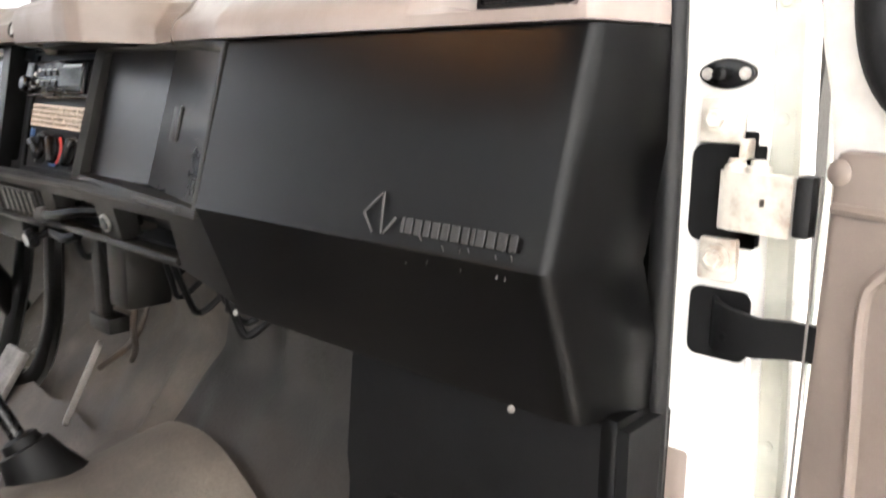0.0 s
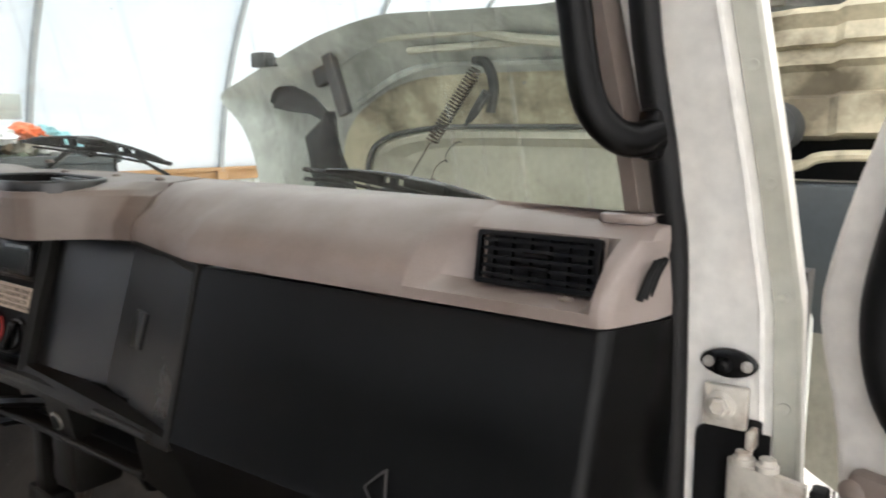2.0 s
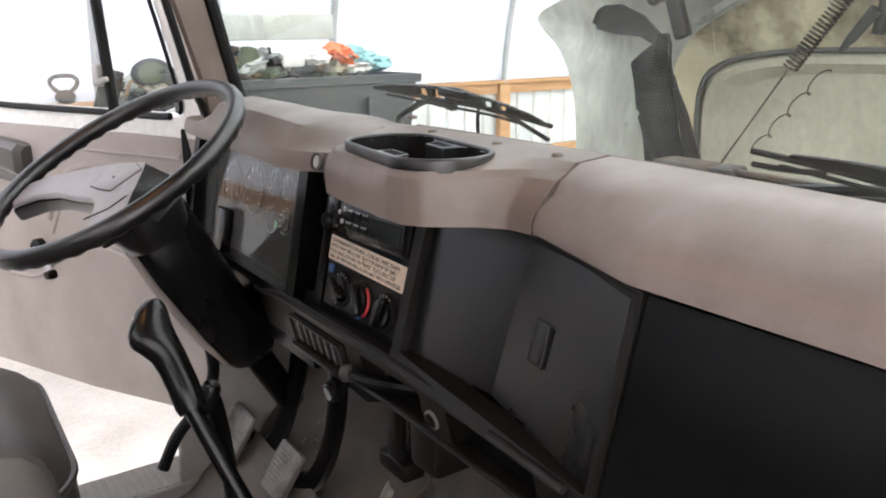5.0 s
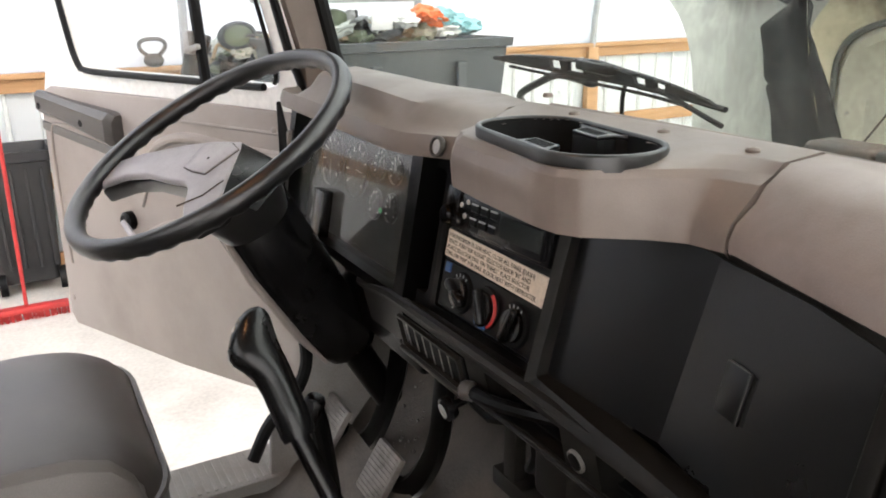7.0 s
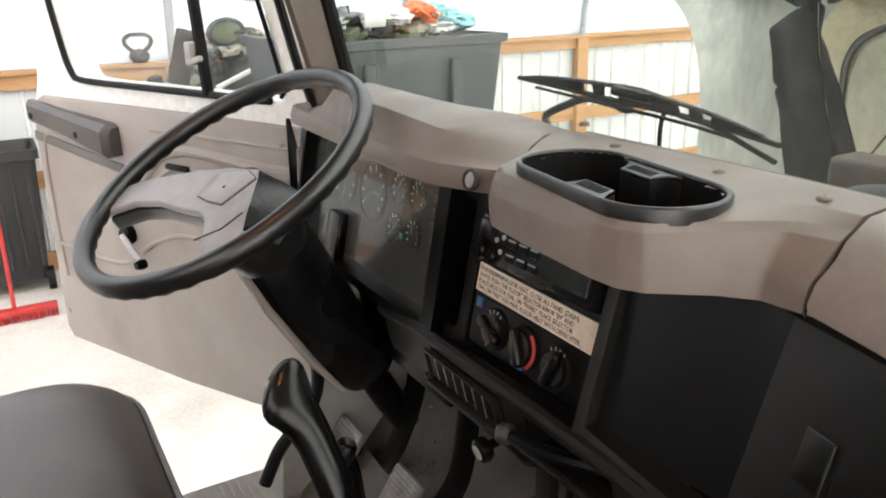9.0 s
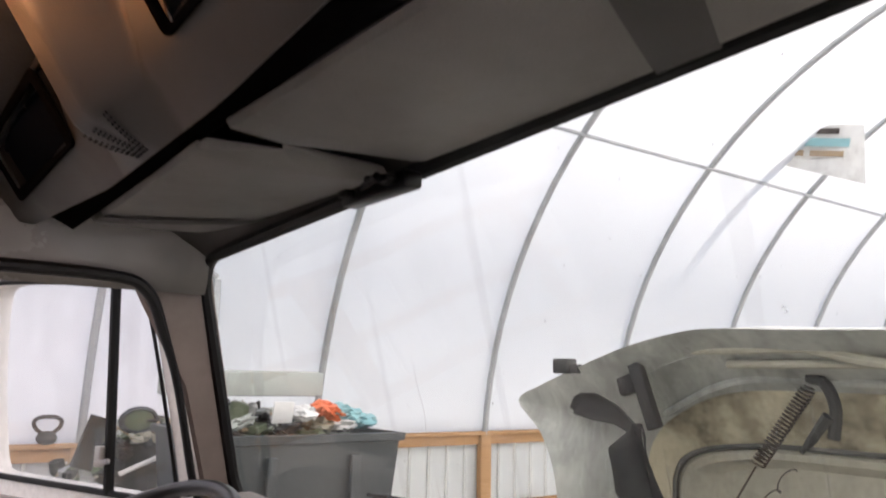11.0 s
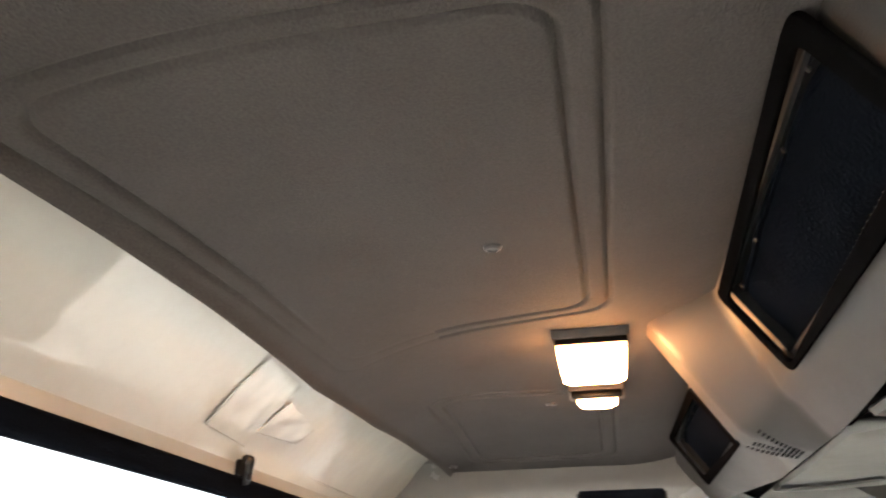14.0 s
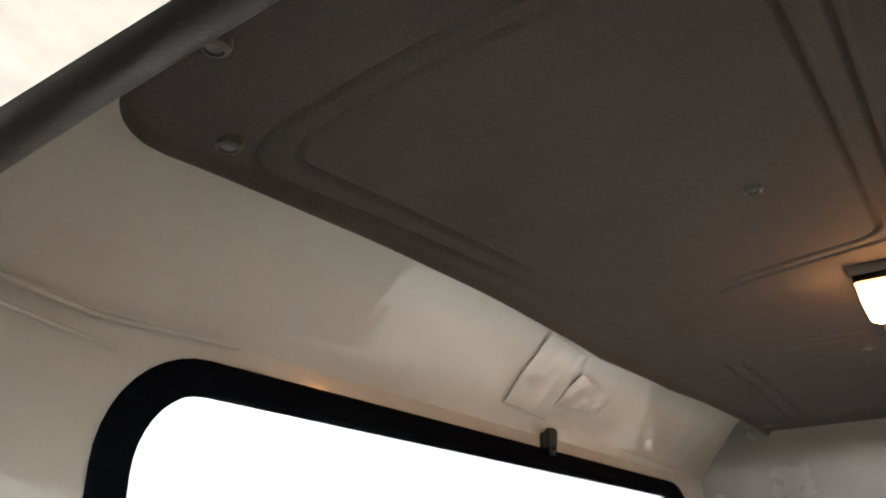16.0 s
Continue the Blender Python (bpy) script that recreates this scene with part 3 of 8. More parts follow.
# ---- shed: ground, wall, hoops, cover ----
def build_shed():
    g = bmesh.new()
    bmesh.ops.create_grid(g, x_segments=40, y_segments=40, size=60)
    for v in g.verts:
        v.co.z = GROUND + 0.004 * noise.noise(v.co * 0.8)
    single("ground", g, M["concrete"], "pale worn concrete shed floor", "ground", kind="structure")
    wx, y0, y1, top = -6.25, -9.0, 15.0, 0.66
    wall = thing("wall_west", (wx, 3, GROUND), "white ribbed steel knee wall with wooden rails and posts", "wall", kind="structure")
    rib = []
    y = y0
    while y < y1:
        rib += [(wx - 0.02, y), (wx - 0.02, y + 0.19), (wx + 0.012, y + 0.205), (wx + 0.012, y + 0.225), (wx - 0.02, y + 0.24)]
        y += 0.24
    bm = bmesh.new()
    lo = [bm.verts.new((*q, GROUND)) for q in rib]
    hi = [bm.verts.new((*q, top)) for q in rib]
    back = [bm.verts.new((q[0] - 0.02, q[1], GROUND)) for q in rib]
    bhi = [bm.verts.new((q[0] - 0.02, q[1], top)) for q in rib]
    for a, b in ((lo, hi), (bhi, back), (hi, bhi)):
        for i in range(len(rib) - 1):
            bm.faces.new((a[i], a[i + 1], b[i + 1], b[i]))
    part("siding", bm, M["siding"], wall)
    for z, h in ((0.61, 0.11), (-0.13, 0.13), (-0.78, 0.14)):
        part("rail", box((wx + 0.015, y0, z - h / 2), (wx + 0.055, y1, z + h / 2), 0.004), M["wood"], wall)
    part("cap_board", box((wx - 0.08, y0, top), (wx + 0.10, y1, top + 0.038), 0.004), M["wood"], wall)
    for i in range(11):
        y = 1.44 + 2.08 * (i - 4)
        part("post", box((wx + 0.016, y - 0.07, GROUND), (wx + 0.10, y + 0.07, top - 0.002), 0.004), M["wood"], wall)
    a, b, z0, xc = 5.6, 5.0, 0.3, -0.65

    def arch(inset=0.0, n=48, lo=0.0):
        out = [(xc - a + inset, lo)] if lo < z0 else []
        out += [(xc - (a - inset) * math.cos(math.pi * k / n), z0 + (b - inset) * math.sin(math.pi * k / n)) for k in range(n + 1)]
        return out + ([(xc + a - inset, lo)] if lo < z0 else [])

    hoop = None
    for i in range(7):
        y = 1.44 + 2.08 * i
        if hoop is None:
            hoop = single("hoop", tube([(x, y, z) for x, z in arch(0.05, lo=GROUND)], 0.034, 10, up=(0, 1, 0)), M["pipe"],
                          "galvanised steel hoop pipe arching over the shed", "hoop", "hoops of the shed")
        else:
            copy_thing(hoop, Matrix.Translation((0, 2.08 * i, 0)))
    cov = loft([[(x, y, z) for x, z in arch(-0.01, lo=GROUND)] for y in np.linspace(-9, 15, 25)], closed=False)
    single("shed_cover", cov, M["cover"], "white translucent woven sheet stretched over hoops", "cover", kind="structure")
    for name, y in (("wall_north", 15.0), ("wall_south", -9.0)):
        pts = arch(-0.01, lo=GROUND)
        e = bmesh.new()
        e.faces.new([e.verts.new((x, y, z)) for x, z in pts])
        single(name, e, M["cover"], "white translucent sheet closing the shed's end", "wall", kind="structure")
    # purlin pipe and banner high up ahead
    single("purlin_pipe", tube([(-4.62, -8.8, 3.72), (-4.62, 14.8, 3.72)], 0.02, 8), M["pipe"], "thin galvanised pipe along the shed roof", "pipe")
    ban = thing("banner", (-4.3, 9.0, 4.1), "white printed banner with a blue stripe hung under the hoops", "banner")
    bm = bmesh.new()
    n = 14
    tl, tr, br, bl = (Vector(q) for q in ((-5.14, 9.0, 4.66), (-3.5, 9.0, 4.25), (-3.53, 9.0, 3.55), (-5.13, 9.0, 4.25)))
    grid = [[bm.verts.new(tl.lerp(tr, i / n).lerp(bl.lerp(br, i / n), j / 4) + Vector((0, 0.02 * math.sin(i * 0.9), 0))) for i in range(n + 1)] for j in range(5)]
    for j in range(4):
        for i in range(n):
            bm.faces.new((grid[j][i], grid[j][i + 1], grid[j + 1][i + 1], grid[j + 1][i]))
    ext = bmesh.ops.extrude_face_region(bm, geom=list(bm.faces))
    for v in ext["geom"]:
        if isinstance(v, bmesh.types.BMVert):
            v.co.y += 0.004
    part("sheet", bm, M["paper"], ban)
    right = (tr - tl).normalized()
    up = (tl - bl).normalized()
    mm = facing(tl.lerp(tr, 0.06) - up * 0.10 + Vector((0, -0.03, 0)), right, up)
    for k, (u0, u1, v0, v1, c) in enumerate(((0, 1.45, -0.17, -0.07, "teal"), (0, 0.62, -0.02, 0.05, "ink"), (0.7, 1.3, -0.02, 0.05, "ink"),
                                            (0.05, 0.4, -0.29, -0.22, "card"), (0.46, 0.9, -0.29, -0.22, "card"), (0.98, 1.4, -0.29, -0.22, "card"))):
        part("printed_bar", box((u0, v0, 0), (u1, v1, 0.004), 0, m=mm), M[c], ban)


build_shed()


# ---- cab shell ----
def liner_z(x, y=0.0):
    """Height of the headliner, bowed across the cab and drooping at its rear edge."""
    droop = min(1.0, max(0.0, (x + 0.88) / 0.55))
    return 1.682 - 0.055 * ((x - CX) / 0.82) ** 2 - 0.035 * droop * max(0.0, (-0.12 - y) / 0.22) ** 2 + 0.010 * max(0.0, (y - 0.05) / 0.12) ** 2


def wind_xyz(u, v):
    """The windshield: u from driver (0) to passenger (1), v from base to top."""
    s = (u - 0.5) * 2
    x = CX + (u - 0.5) * lerp(1.765, 1.70, v) * (0.93 if s > 0 else 1.0)
    y = lerp(0.790, 0.630, v) - lerp(0.058, 0.028, v) * s * s
    z = lerp(0.965 + 0.02 * s * s, 1.580 + 0.012 * s + 0.028 * max(0.0, s + 0.1) - 0.045 * s ** 4, v)
    return Vector((x, y, z))


def grid_surface(f, nu, nv, thick=0.0, direction=(0, 1, 0)):
    bm = bmesh.new()
    g = [[bm.verts.new(f(i / nu, j / nv)) for i in range(nu + 1)] for j in range(nv + 1)]
    for j in range(nv):
        for i in range(nu):
            bm.faces.new((g[j][i], g[j][i + 1], g[j + 1][i + 1], g[j + 1][i]))
    if thick:
        ext = bmesh.ops.extrude_face_region(bm, geom=list(bm.faces))
        for v in ext["geom"]:
            if isinstance(v, bmesh.types.BMVert):
                v.co += Vector(direction) * thick
    bmesh.ops.recalc_face_normals(bm, faces=bm.faces)
    return bm


def toward(bm, d):
    """Turns a single sheet's faces to look along d."""
    bm.normal_update()
    flip = [f for f in bm.faces if f.normal.dot(Vector(d)) < 0]
    bmesh.ops.reverse_faces(bm, faces=flip)
    return bm


def wind_loop(inset, r=0.07, n=7):
    """The windshield's rounded outline, inset from its edge, as (u, v)."""
    w, h = 1.71, 0.585
    return [wind_xyz(0.5 + (a - w / 2) / w, b / h) for a, b in rrect(inset, w - inset, inset, h - inset, r, n)]


def build_shell():
    win = thing("window_1", (CX, 0.7, 1.0), "curved dusty truck windshield in a black rubber seal", "windshield", kind="structure")
    part("pane", toward(grid_surface(wind_xyz, 40, 14), (0, -1, 0)), M["wind"], win).visible_shadow = False
    loop = []
    for q in (wind_loop(0.012, (0.07, 0.02, 0.07, 0.07)),):
        dense = []
        for a, b in zip(q, q[1:] + q[:1]):
            k = max(1, int((b - a).length / 0.06))
            dense += [a.lerp(b, i / k) for i in range(k)]
        loop = dense
    # keep straight runs on the curved pane
    part("seal", tube([p + Vector((0, -0.006, 0)) for p in loop], 0.0135, 8, closed=True), M["rubber"], win)

    # A-pillars: taupe inside, white jamb facing the door
    for name, side in (("pillar_right", 1), ("pillar_left", -1)):
        pl = thing(name, (CX + side * 0.9, 0.68, 0.2), "white painted windshield pillar with a taupe inner cover", "pillar", kind="structure")

        def X(d):
            return CX + side * d
        path = [(0.16, 0.702), (0.60, 0.701), (0.95, 0.700), (1.05, 0.695), (1.25, 0.655), (1.43, 0.612), (1.56, 0.585)]
        tumble = [0.0, 0.0, -0.016, -0.032, -0.062, -0.085, -0.100] if side > 0 else [0.0, 0.0, 0.0, -0.002, -0.014, -0.028, -0.040]
        rings = []
        for (z, y), q in zip(path, tumble):
            if side > 0:
                row = ((0.848, 0), (0.915, 0), (0.919, -0.002), (0.922, -0.001), (0.923, 0.008), (0.925, 0.013), (0.929, 0.013), (0.937, 0.014), (0.943, 0.018), (0.945, 0.026), (0.930, 0.10), (0.900, 0.10))
            else:
                row = ((0.886, 0), (0.93, 0), (0.940, 0.004), (0.943, 0.012), (0.95, 0.014), (0.965, 0.016), (0.968, 0.018), (0.955, 0.024), (0.90, 0.018))
            rings.append([(X(d + q), y + f, z) for d, f in row])
        part("jamb", loft(rings), M["white"], pl)
        if side > 0:
            part("outer_flange", loft([[(X(e + q), y + f, z) for e, f in ((0.9262, 0.0105), (0.9420, 0.0115), (0.9450, 0.0150), (0.9440, 0.0190), (0.9262, 0.0190))] for (z, y), q in zip(path, tumble)]), M["flange"], pl, "darker greenish-white outer flange")
        inner = []
        off = 0.02 if side > 0 else 0.0
        for (z, y), q in list(zip(path, tumble))[2:]:
            inner.append([(X(d + q - off), y + f - (0.35 * max(0.0, z - 1.2) if side < 0 and f < -0.01 else 0.0), z) for d, f in (((0.842, 0.012), (0.846, -0.012), (0.862, -0.020), (0.868, 0.01), (0.868, 0.045), (0.828, 0.03)) if side > 0 else ((0.864, 0.022), (0.869, 0.0), (0.876, -0.045), (0.886, -0.052), (0.892, 0.0), (0.892, 0.03)))])
        part("inner_cover", loft(inner), M["pad"], pl)
        # rubber seal round the door opening
        def S(y, z, q=0.0):
            return (X(0.866 - off * (1.0 if z < 1.1 else max(0.0, (1.36 - z) / 0.26)) + q + (0.016 if side < 0 else 0.0)), y - (0.035 if side < 0 and y > 0.45 else 0.0), z)
        if side > 0:
            w = 0.101
            arc = [S(-0.42, 0.20), S(-0.44, 0.9), S(-0.43, 1.36, -0.045 + w * 0.8), S(-0.37, 1.47, -0.055 + w), S(-0.22, 1.503, -0.056 + w), S(0.10, 1.513, -0.056 + w), S(0.40, 1.505, -0.06 + w),
                   S(0.515, 1.47, -0.055 + w * 0.8), S(0.60, 1.34, -0.040 + w * 0.4), S(0.645, 1.20, -0.030), S(0.672, 1.05, -0.010), S(0.685, 0.95, -0.004), S(0.69, 0.6, 0.0), S(0.69, 0.22, 0.0)]
        else:
            arc = [S(-0.42, 0.20), S(-0.44, 0.9), S(-0.43, 1.30, -0.045), S(-0.37, 1.425, -0.055), S(-0.22, 1.453, -0.056), S(0.10, 1.474, -0.056), S(0.40, 1.474, -0.058),
                   S(0.520, 1.447, -0.055), S(0.565, 1.36, -0.040), S(0.608, 1.25, -0.022), S(0.655, 1.07, -0.004), S(0.685, 0.95, 0.0), S(0.69, 0.6, 0.0), S(0.69, 0.22, 0.0)]
        run = smooth_path(arc, 6)
        part("door_seal", tube(run, [lerp(0.0085, 0.0135, max(0.0, min(1.0, (p.z - 1.30) / 0.15))) for p in run], 10, flat=1.35), M["seal"], pl, "black rubber door seal")
        for z in np.linspace(0.62, 1.30, 9):
            y = table(z, (0.95, 0.700), (1.05, 0.695), (1.25, 0.655), (1.43, 0.612)) + (0.0102 if side > 0 else 0.014)
            d = (table(z, (0.60, 0.0), (0.95, -0.016), (1.05, -0.032), (1.25, -0.062), (1.43, -0.085)) + 0.934 if side > 0 else table(z, (1.05, -0.002), (1.25, -0.014), (1.43, -0.028)) + 0.957)
            part("spot_weld", lathe([(0.0048, 0), (0.0045, 0.0008), (0.0036, 0.0008), (0.0026, 0.0002), (0.0, 0.0002)], pose(X(d), y, z, 90), 12), M["flange" if side > 0 else "cream"], pl)

    # chalky runs down the outside of the glass
    for u, v0, v1, wd, lean in ((0.800, 0.04, 0.50, 0.0026, -0.004), (0.862, 0.05, 0.62, 0.0042, -0.006), (0.912, 0.04, 0.70, 0.0040, -0.005), (0.955, 0.03, 0.66, 0.0034, -0.005), (0.885, 0.10, 0.34, 0.0020, 0.004), (0.690, 0.05, 0.40, 0.0020, -0.004), (0.42, 0.10, 0.55, 0.0016, -0.004), (0.30, 0.10, 0.45, 0.0014, 0.003)):
        def run(a, b, u=u, v0=v0, v1=v1, wd=wd, lean=lean):
            wob = 0.003 * noise.noise(Vector((u * 50, b * 6, 0)))
            return wind_xyz(u + lean * b + wob + (a - 0.5) * wd * (1.0 - 0.35 * b), lerp(v0, v1, b)) + Vector((0, 0.003, 0))
        part("dried_run", toward(grid_surface(run, 2, 24), (0, -1, 0)), M["dried"], win, "chalky dried water run").visible_shadow = False
    # windshield header above the glass
    def header(u, v):
        p = wind_xyz(u, 0.960)
        q = Vector((p.x, 0.27, liner_z(p.x, 0.16) - 0.055))
        r = p.lerp(q, v)
        r.z += 0.05 * math.sin(math.pi * v)
        return r
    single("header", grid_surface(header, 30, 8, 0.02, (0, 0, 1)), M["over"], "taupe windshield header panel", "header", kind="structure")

    # roof skin above the liner closes the cab
    single("roof", grid_surface(lambda u, v: Vector((CX + (u - 0.5) * 1.95, lerp(-0.62, 0.72, v), 1.77 - 0.10 * (2 * u - 1) ** 2 - 0.03 * (2 * v - 1) ** 2)), 24, 16, 0.012, (0, 0, 1)),
           M["white"], "white painted truck roof skin", "roof", kind="structure")
    # side rails between door opening and liner, with the drip gutter outside
    for name, side in (("roof_rail_right", 1), ("roof_rail_left", -1)):
        prof = [(0.83, 1.488), (0.822, 1.51), (0.815, 1.56), (0.795, 1.615), (0.76, 1.65), (0.76, 1.69), (0.93, 1.69), (0.975, 1.60), (0.972, 1.575), (0.93, 1.578), (0.885, 1.535), (0.872, 1.50)]
        w = 0.096 if side > 0 else 0.0
        if side < 0:
            prof = [(0.838, 1.448), (0.826, 1.475)] + prof[1:-1] + [(0.872, 1.465)]
        rings = [[(CX + side * (d - q + w), y, z - 0.1 * q) for d, z in prof] for y, q in ((-0.56, 0.03), (-0.46, 0.008), (-0.2, 0), (0.2, 0), (0.45, 0.012), (0.60, 0.03))]
        # driver's rail carries its shade in the paint; passenger's rail is plain white
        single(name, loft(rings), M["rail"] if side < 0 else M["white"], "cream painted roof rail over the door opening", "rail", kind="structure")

    # rear wall with its long window
    wall = thing("wall_rear", (CX, -0.5, 0.16), "glossy cream painted rear cab wall", "wall", kind="structure")
    W0, W1, Z0, Z1 = CX - 0.685, CX + 0.685, 1.02, 1.525

    def wy(z):
        return -0.49 + 0.10 * max(0.0, (z - 1.545) / 0.1) ** 1.25 + 0.04 * max(0.0, (1.0 - z) / 0.8)
    hole = rrect(W0 + 0.02, W1 - 0.02, Z0 + 0.02, Z1 - 0.02, 0.075, 8)
    bm = bmesh.new()
    xs0, xs1 = CX - 0.91, CX + 0.91
    outer = []
    cx, cz = (W0 + W1) / 2, (Z0 + Z1) / 2
    for x, z in hole:
        dx, dz = x - cx, z - cz
        k = min((xs1 - cx) / abs(dx) if dx else 9e9, ((1.545 - cz) if dz > 0 else (cz - 0.98)) / abs(dz) if dz else 9e9)
        outer.append((cx + dx * k, cz + dz * k))
    vi = [bm.verts.new((x, wy(z), z)) for x, z in hole]
    vo = [bm.verts.new((x, wy(z), z)) for x, z in outer]
    for i in range(len(hole)):
        j = (i + 1) % len(hole)
        bm.faces.new((vi[i], vi[j], vo[j], vo[i]))
    hole_wall = bm
    upper = grid_surface(lambda u, v: Vector((lerp(xs0, xs1, u), wy(lerp(1.543, 1.66, v)), lerp(1.543, 1.66, v))), 2, 8)
    lower = grid_surface(lambda u, v: Vector((lerp(xs0, xs1, u), wy(lerp(0.16, 0.985, v)), lerp(0.16, 0.985, v))), 2, 6)
    ext = bmesh.ops.extrude_face_region(lower, geom=list(lower.faces))
    for v in ext["geom"]:
        if isinstance(v, bmesh.types.BMVert):
            v.co.y -= 0.03
    bmesh.ops.recalc_face_normals(lower, faces=lower.faces)
    part("lower_panel", lower, M["seat"], wall, "dark vinyl lower wall panel")
    skin = join(hole_wall, upper)
    bmesh.ops.remove_doubles(skin, verts=skin.verts, dist=1e-4)
    bmesh.ops.recalc_face_normals(skin, faces=skin.faces)
    ext = bmesh.ops.extrude_face_region(skin, geom=list(skin.faces))
    for v in ext["geom"]:
        if isinstance(v, bmesh.types.BMVert):
            v.co.y -= 0.03
    bmesh.ops.recalc_face_normals(skin, faces=skin.faces)
    part("panel", skin, M["cream"], wall)
    part("bead", tube([(CX + 0.56, -0.482, 1.542), (CX + 0.70, -0.482, 1.536), (CX + 0.80, -0.482, 1.548), (CX + 0.905, -0.48, 1.562)], 0.0024, 8), M["cream"], wall)
    part("bead", tube([(CX + 0.68, -0.484, 1.514), (CX + 0.80, -0.484, 1.530), (CX + 0.905, -0.482, 1.542)], 0.0018, 8), M["cream"], wall)
    part("bead", tube([(CX - 0.62, -0.484, 1.555), (CX + 0.5, -0.484, 1.572)], 0.003, 8), M["cream"], wall)
    win2 = thing("window_2", (CX, -0.5, Z0), "long rear cab window with rounded corners in a black rubber seal", "window", kind="structure")
    mm = facing((0, -0.508, 0), (-1, 0, 0), (0, 0, 1))
    o, i = rrect(-W1, -W0, Z0, Z1, 0.10, 10), rrect(-W1 + 0.034, -W0 - 0.034, Z0 + 0.03, Z1 - 0.03, 0.075, 10)
    ring = frame_ring(o, i, 0.026, mm)
    bmesh.ops.bevel(ring, geom=[e for e in ring.edges if e.calc_face_angle(0) > 1.2], offset=0.007, segments=3, profile=0.5, affect="EDGES")
    part("seal", ring, M["net"], win2)
    pb = bmesh.new()
    pb.faces.new([pb.verts.new((-x, -0.498, z)) for x, z in rrect(-W1 + 0.03, -W0 - 0.03, Z0 + 0.026, Z1 - 0.026, 0.07, 8)])
    part("pane", toward(pb, (0, 1, 0)), M["pane"], win2).visible_shadow = False
    # B-pillars, either side of the rear wall
    for name, side in (("pillar_right_rear", 1), ("pillar_left_rear", -1)):
        rings = [[(CX + side * (0.885 - q * 0.3), -0.50, z), (CX + side * (0.90 - q * 0.3), -0.44, z), (CX + side * (0.95 - q), -0.44, z), (CX + side * (0.97 - q), -0.56, z), (CX + side * (0.84 - q), -0.56, z)]
                 for z, q in ((0.16, 0.02), (0.9, 0), (1.3, 0.035), (1.5, 0.055), (1.60, 0.075))]
        single(name, loft(rings), M["cream"], "cream painted door pillar beside the rear window", "pillar", kind="structure")
    # cab floor and firewall with the engine hump
    def floor(u, v):
        x, y = lerp(CX - 0.90, CX + 0.90, u), lerp(-0.50, 0.66, v)
        hump = max(0.0, 1 - abs(x - 0.06) / 0.46)
        lift = 0.22 * (hump * hump * (3 - 2 * hump)) * max(0.0, min(1.0, (y + 0.05) / 0.45))
        toe = 0.16 * max(0.0, (y - 0.48) / 0.2) ** 1.4 * max(0.15, 1 - 1.3 * hump)
        return Vector((x, y, 0.165 + lift + toe + 0.010 * noise.noise(Vector((x * 9, y * 9, 0))) + 0.014 * abs(noise.noise(Vector((x * 5 + y * 3, y * 4, 4))))))
    single("floor", grid_surface(floor, 60, 40, 0.03, (0, 0, -1)), M["mat"], "dusty brown rubber floor mat with an engine hump", "floor", kind="structure")

    def wall_f(u, v):
        x, z = lerp(CX - 0.90, CX + 0.90, u), lerp(0.26, 0.955, v)
        hump = max(0.0, 1 - abs(x - 0.12) / 0.62)
        bulge = 0.13 * (hump * hump * (3 - 2 * hump)) * max(0.0, min(1.0, (0.68 - z) / 0.35)) ** 0.8
        return Vector((x, 0.86 - 0.24 * max(0.0, (0.45 - z) / 0.25) - bulge * 0.75 + 0.010 * noise.noise(Vector((x * 7, z * 7, 3))) + (0.022 + 0.05 * max(0.0, 1 - abs(x + 0.12) / 0.25)) * abs(noise.noise(Vector((x * 8 + z * 5, z * 3 - x * 2, 9)))), z))
    fw = thing("firewall", (CX, 0.86, 0.26), "brown moulded mat on the firewall with a centre bulge", "wall", kind="structure")
    part("driver_mat", grid_surface(lambda u, v: wall_f(0.48 * u, v), 60, 60, 0.03, (0, 1, 0)), M["mat"], fw, "dusty brown firewall mat")
    # passenger half is coloured darker to stand for footwell shade
    part("passenger_mat", grid_surface(lambda u, v: wall_f(0.48 + 0.52 * u, v), 66, 60, 0.03, (0, 1, 0)), M["toemat"], fw, "firewall mat with the footwell's shade in its colour")
    # kick panels under the pillars
    single("kick_panel", box((CX + 0.85, 0.70, 0.16), (CX + 0.874, 0.88, 0.60), 0.004), M["pad"], "taupe kick panel beside the passenger footwell", "panel", kind="structure")
    bend = [(0.50, 0.16), (0.88, 0.16), (0.88, 0.92), (0.598, 0.92), (0.585, 0.56), (0.602, 0.50), (0.605, 0.437), (0.585, 0.385), (0.550, 0.348), (0.515, 0.31)]
    single("kick_panel", slab(bend, 0.022, facing((-0.953, 0, 0), (0, 1, 0), (0, 0, 1)), 0.003), M["kick"], "grey kick panel with a curved rear edge beside the driver footwell", "panel", kind="structure")
    for name, side in (("door_sill", 1), ("door_sill", -1)):
        s = thing(name, (CX + side * 0.92, 0.1, 0.16), "ribbed grey scuff plate on the door sill", "sill", kind="structure")
        part("plate", box((CX + side * 0.91 - 0.07, -0.46, 0.14), (CX + side * 0.91 + 0.07, 0.66, 0.196), 0.006), M["kick"], s)
        for k in range(60):
            y = -0.42 + 0.0172 * k
            part("rib", box((CX + side * 0.91 - 0.058, y - 0.0035, 0.195), (CX + side * 0.91 + 0.058, y + 0.0035, 0.1985), 0), M["kick"], s)
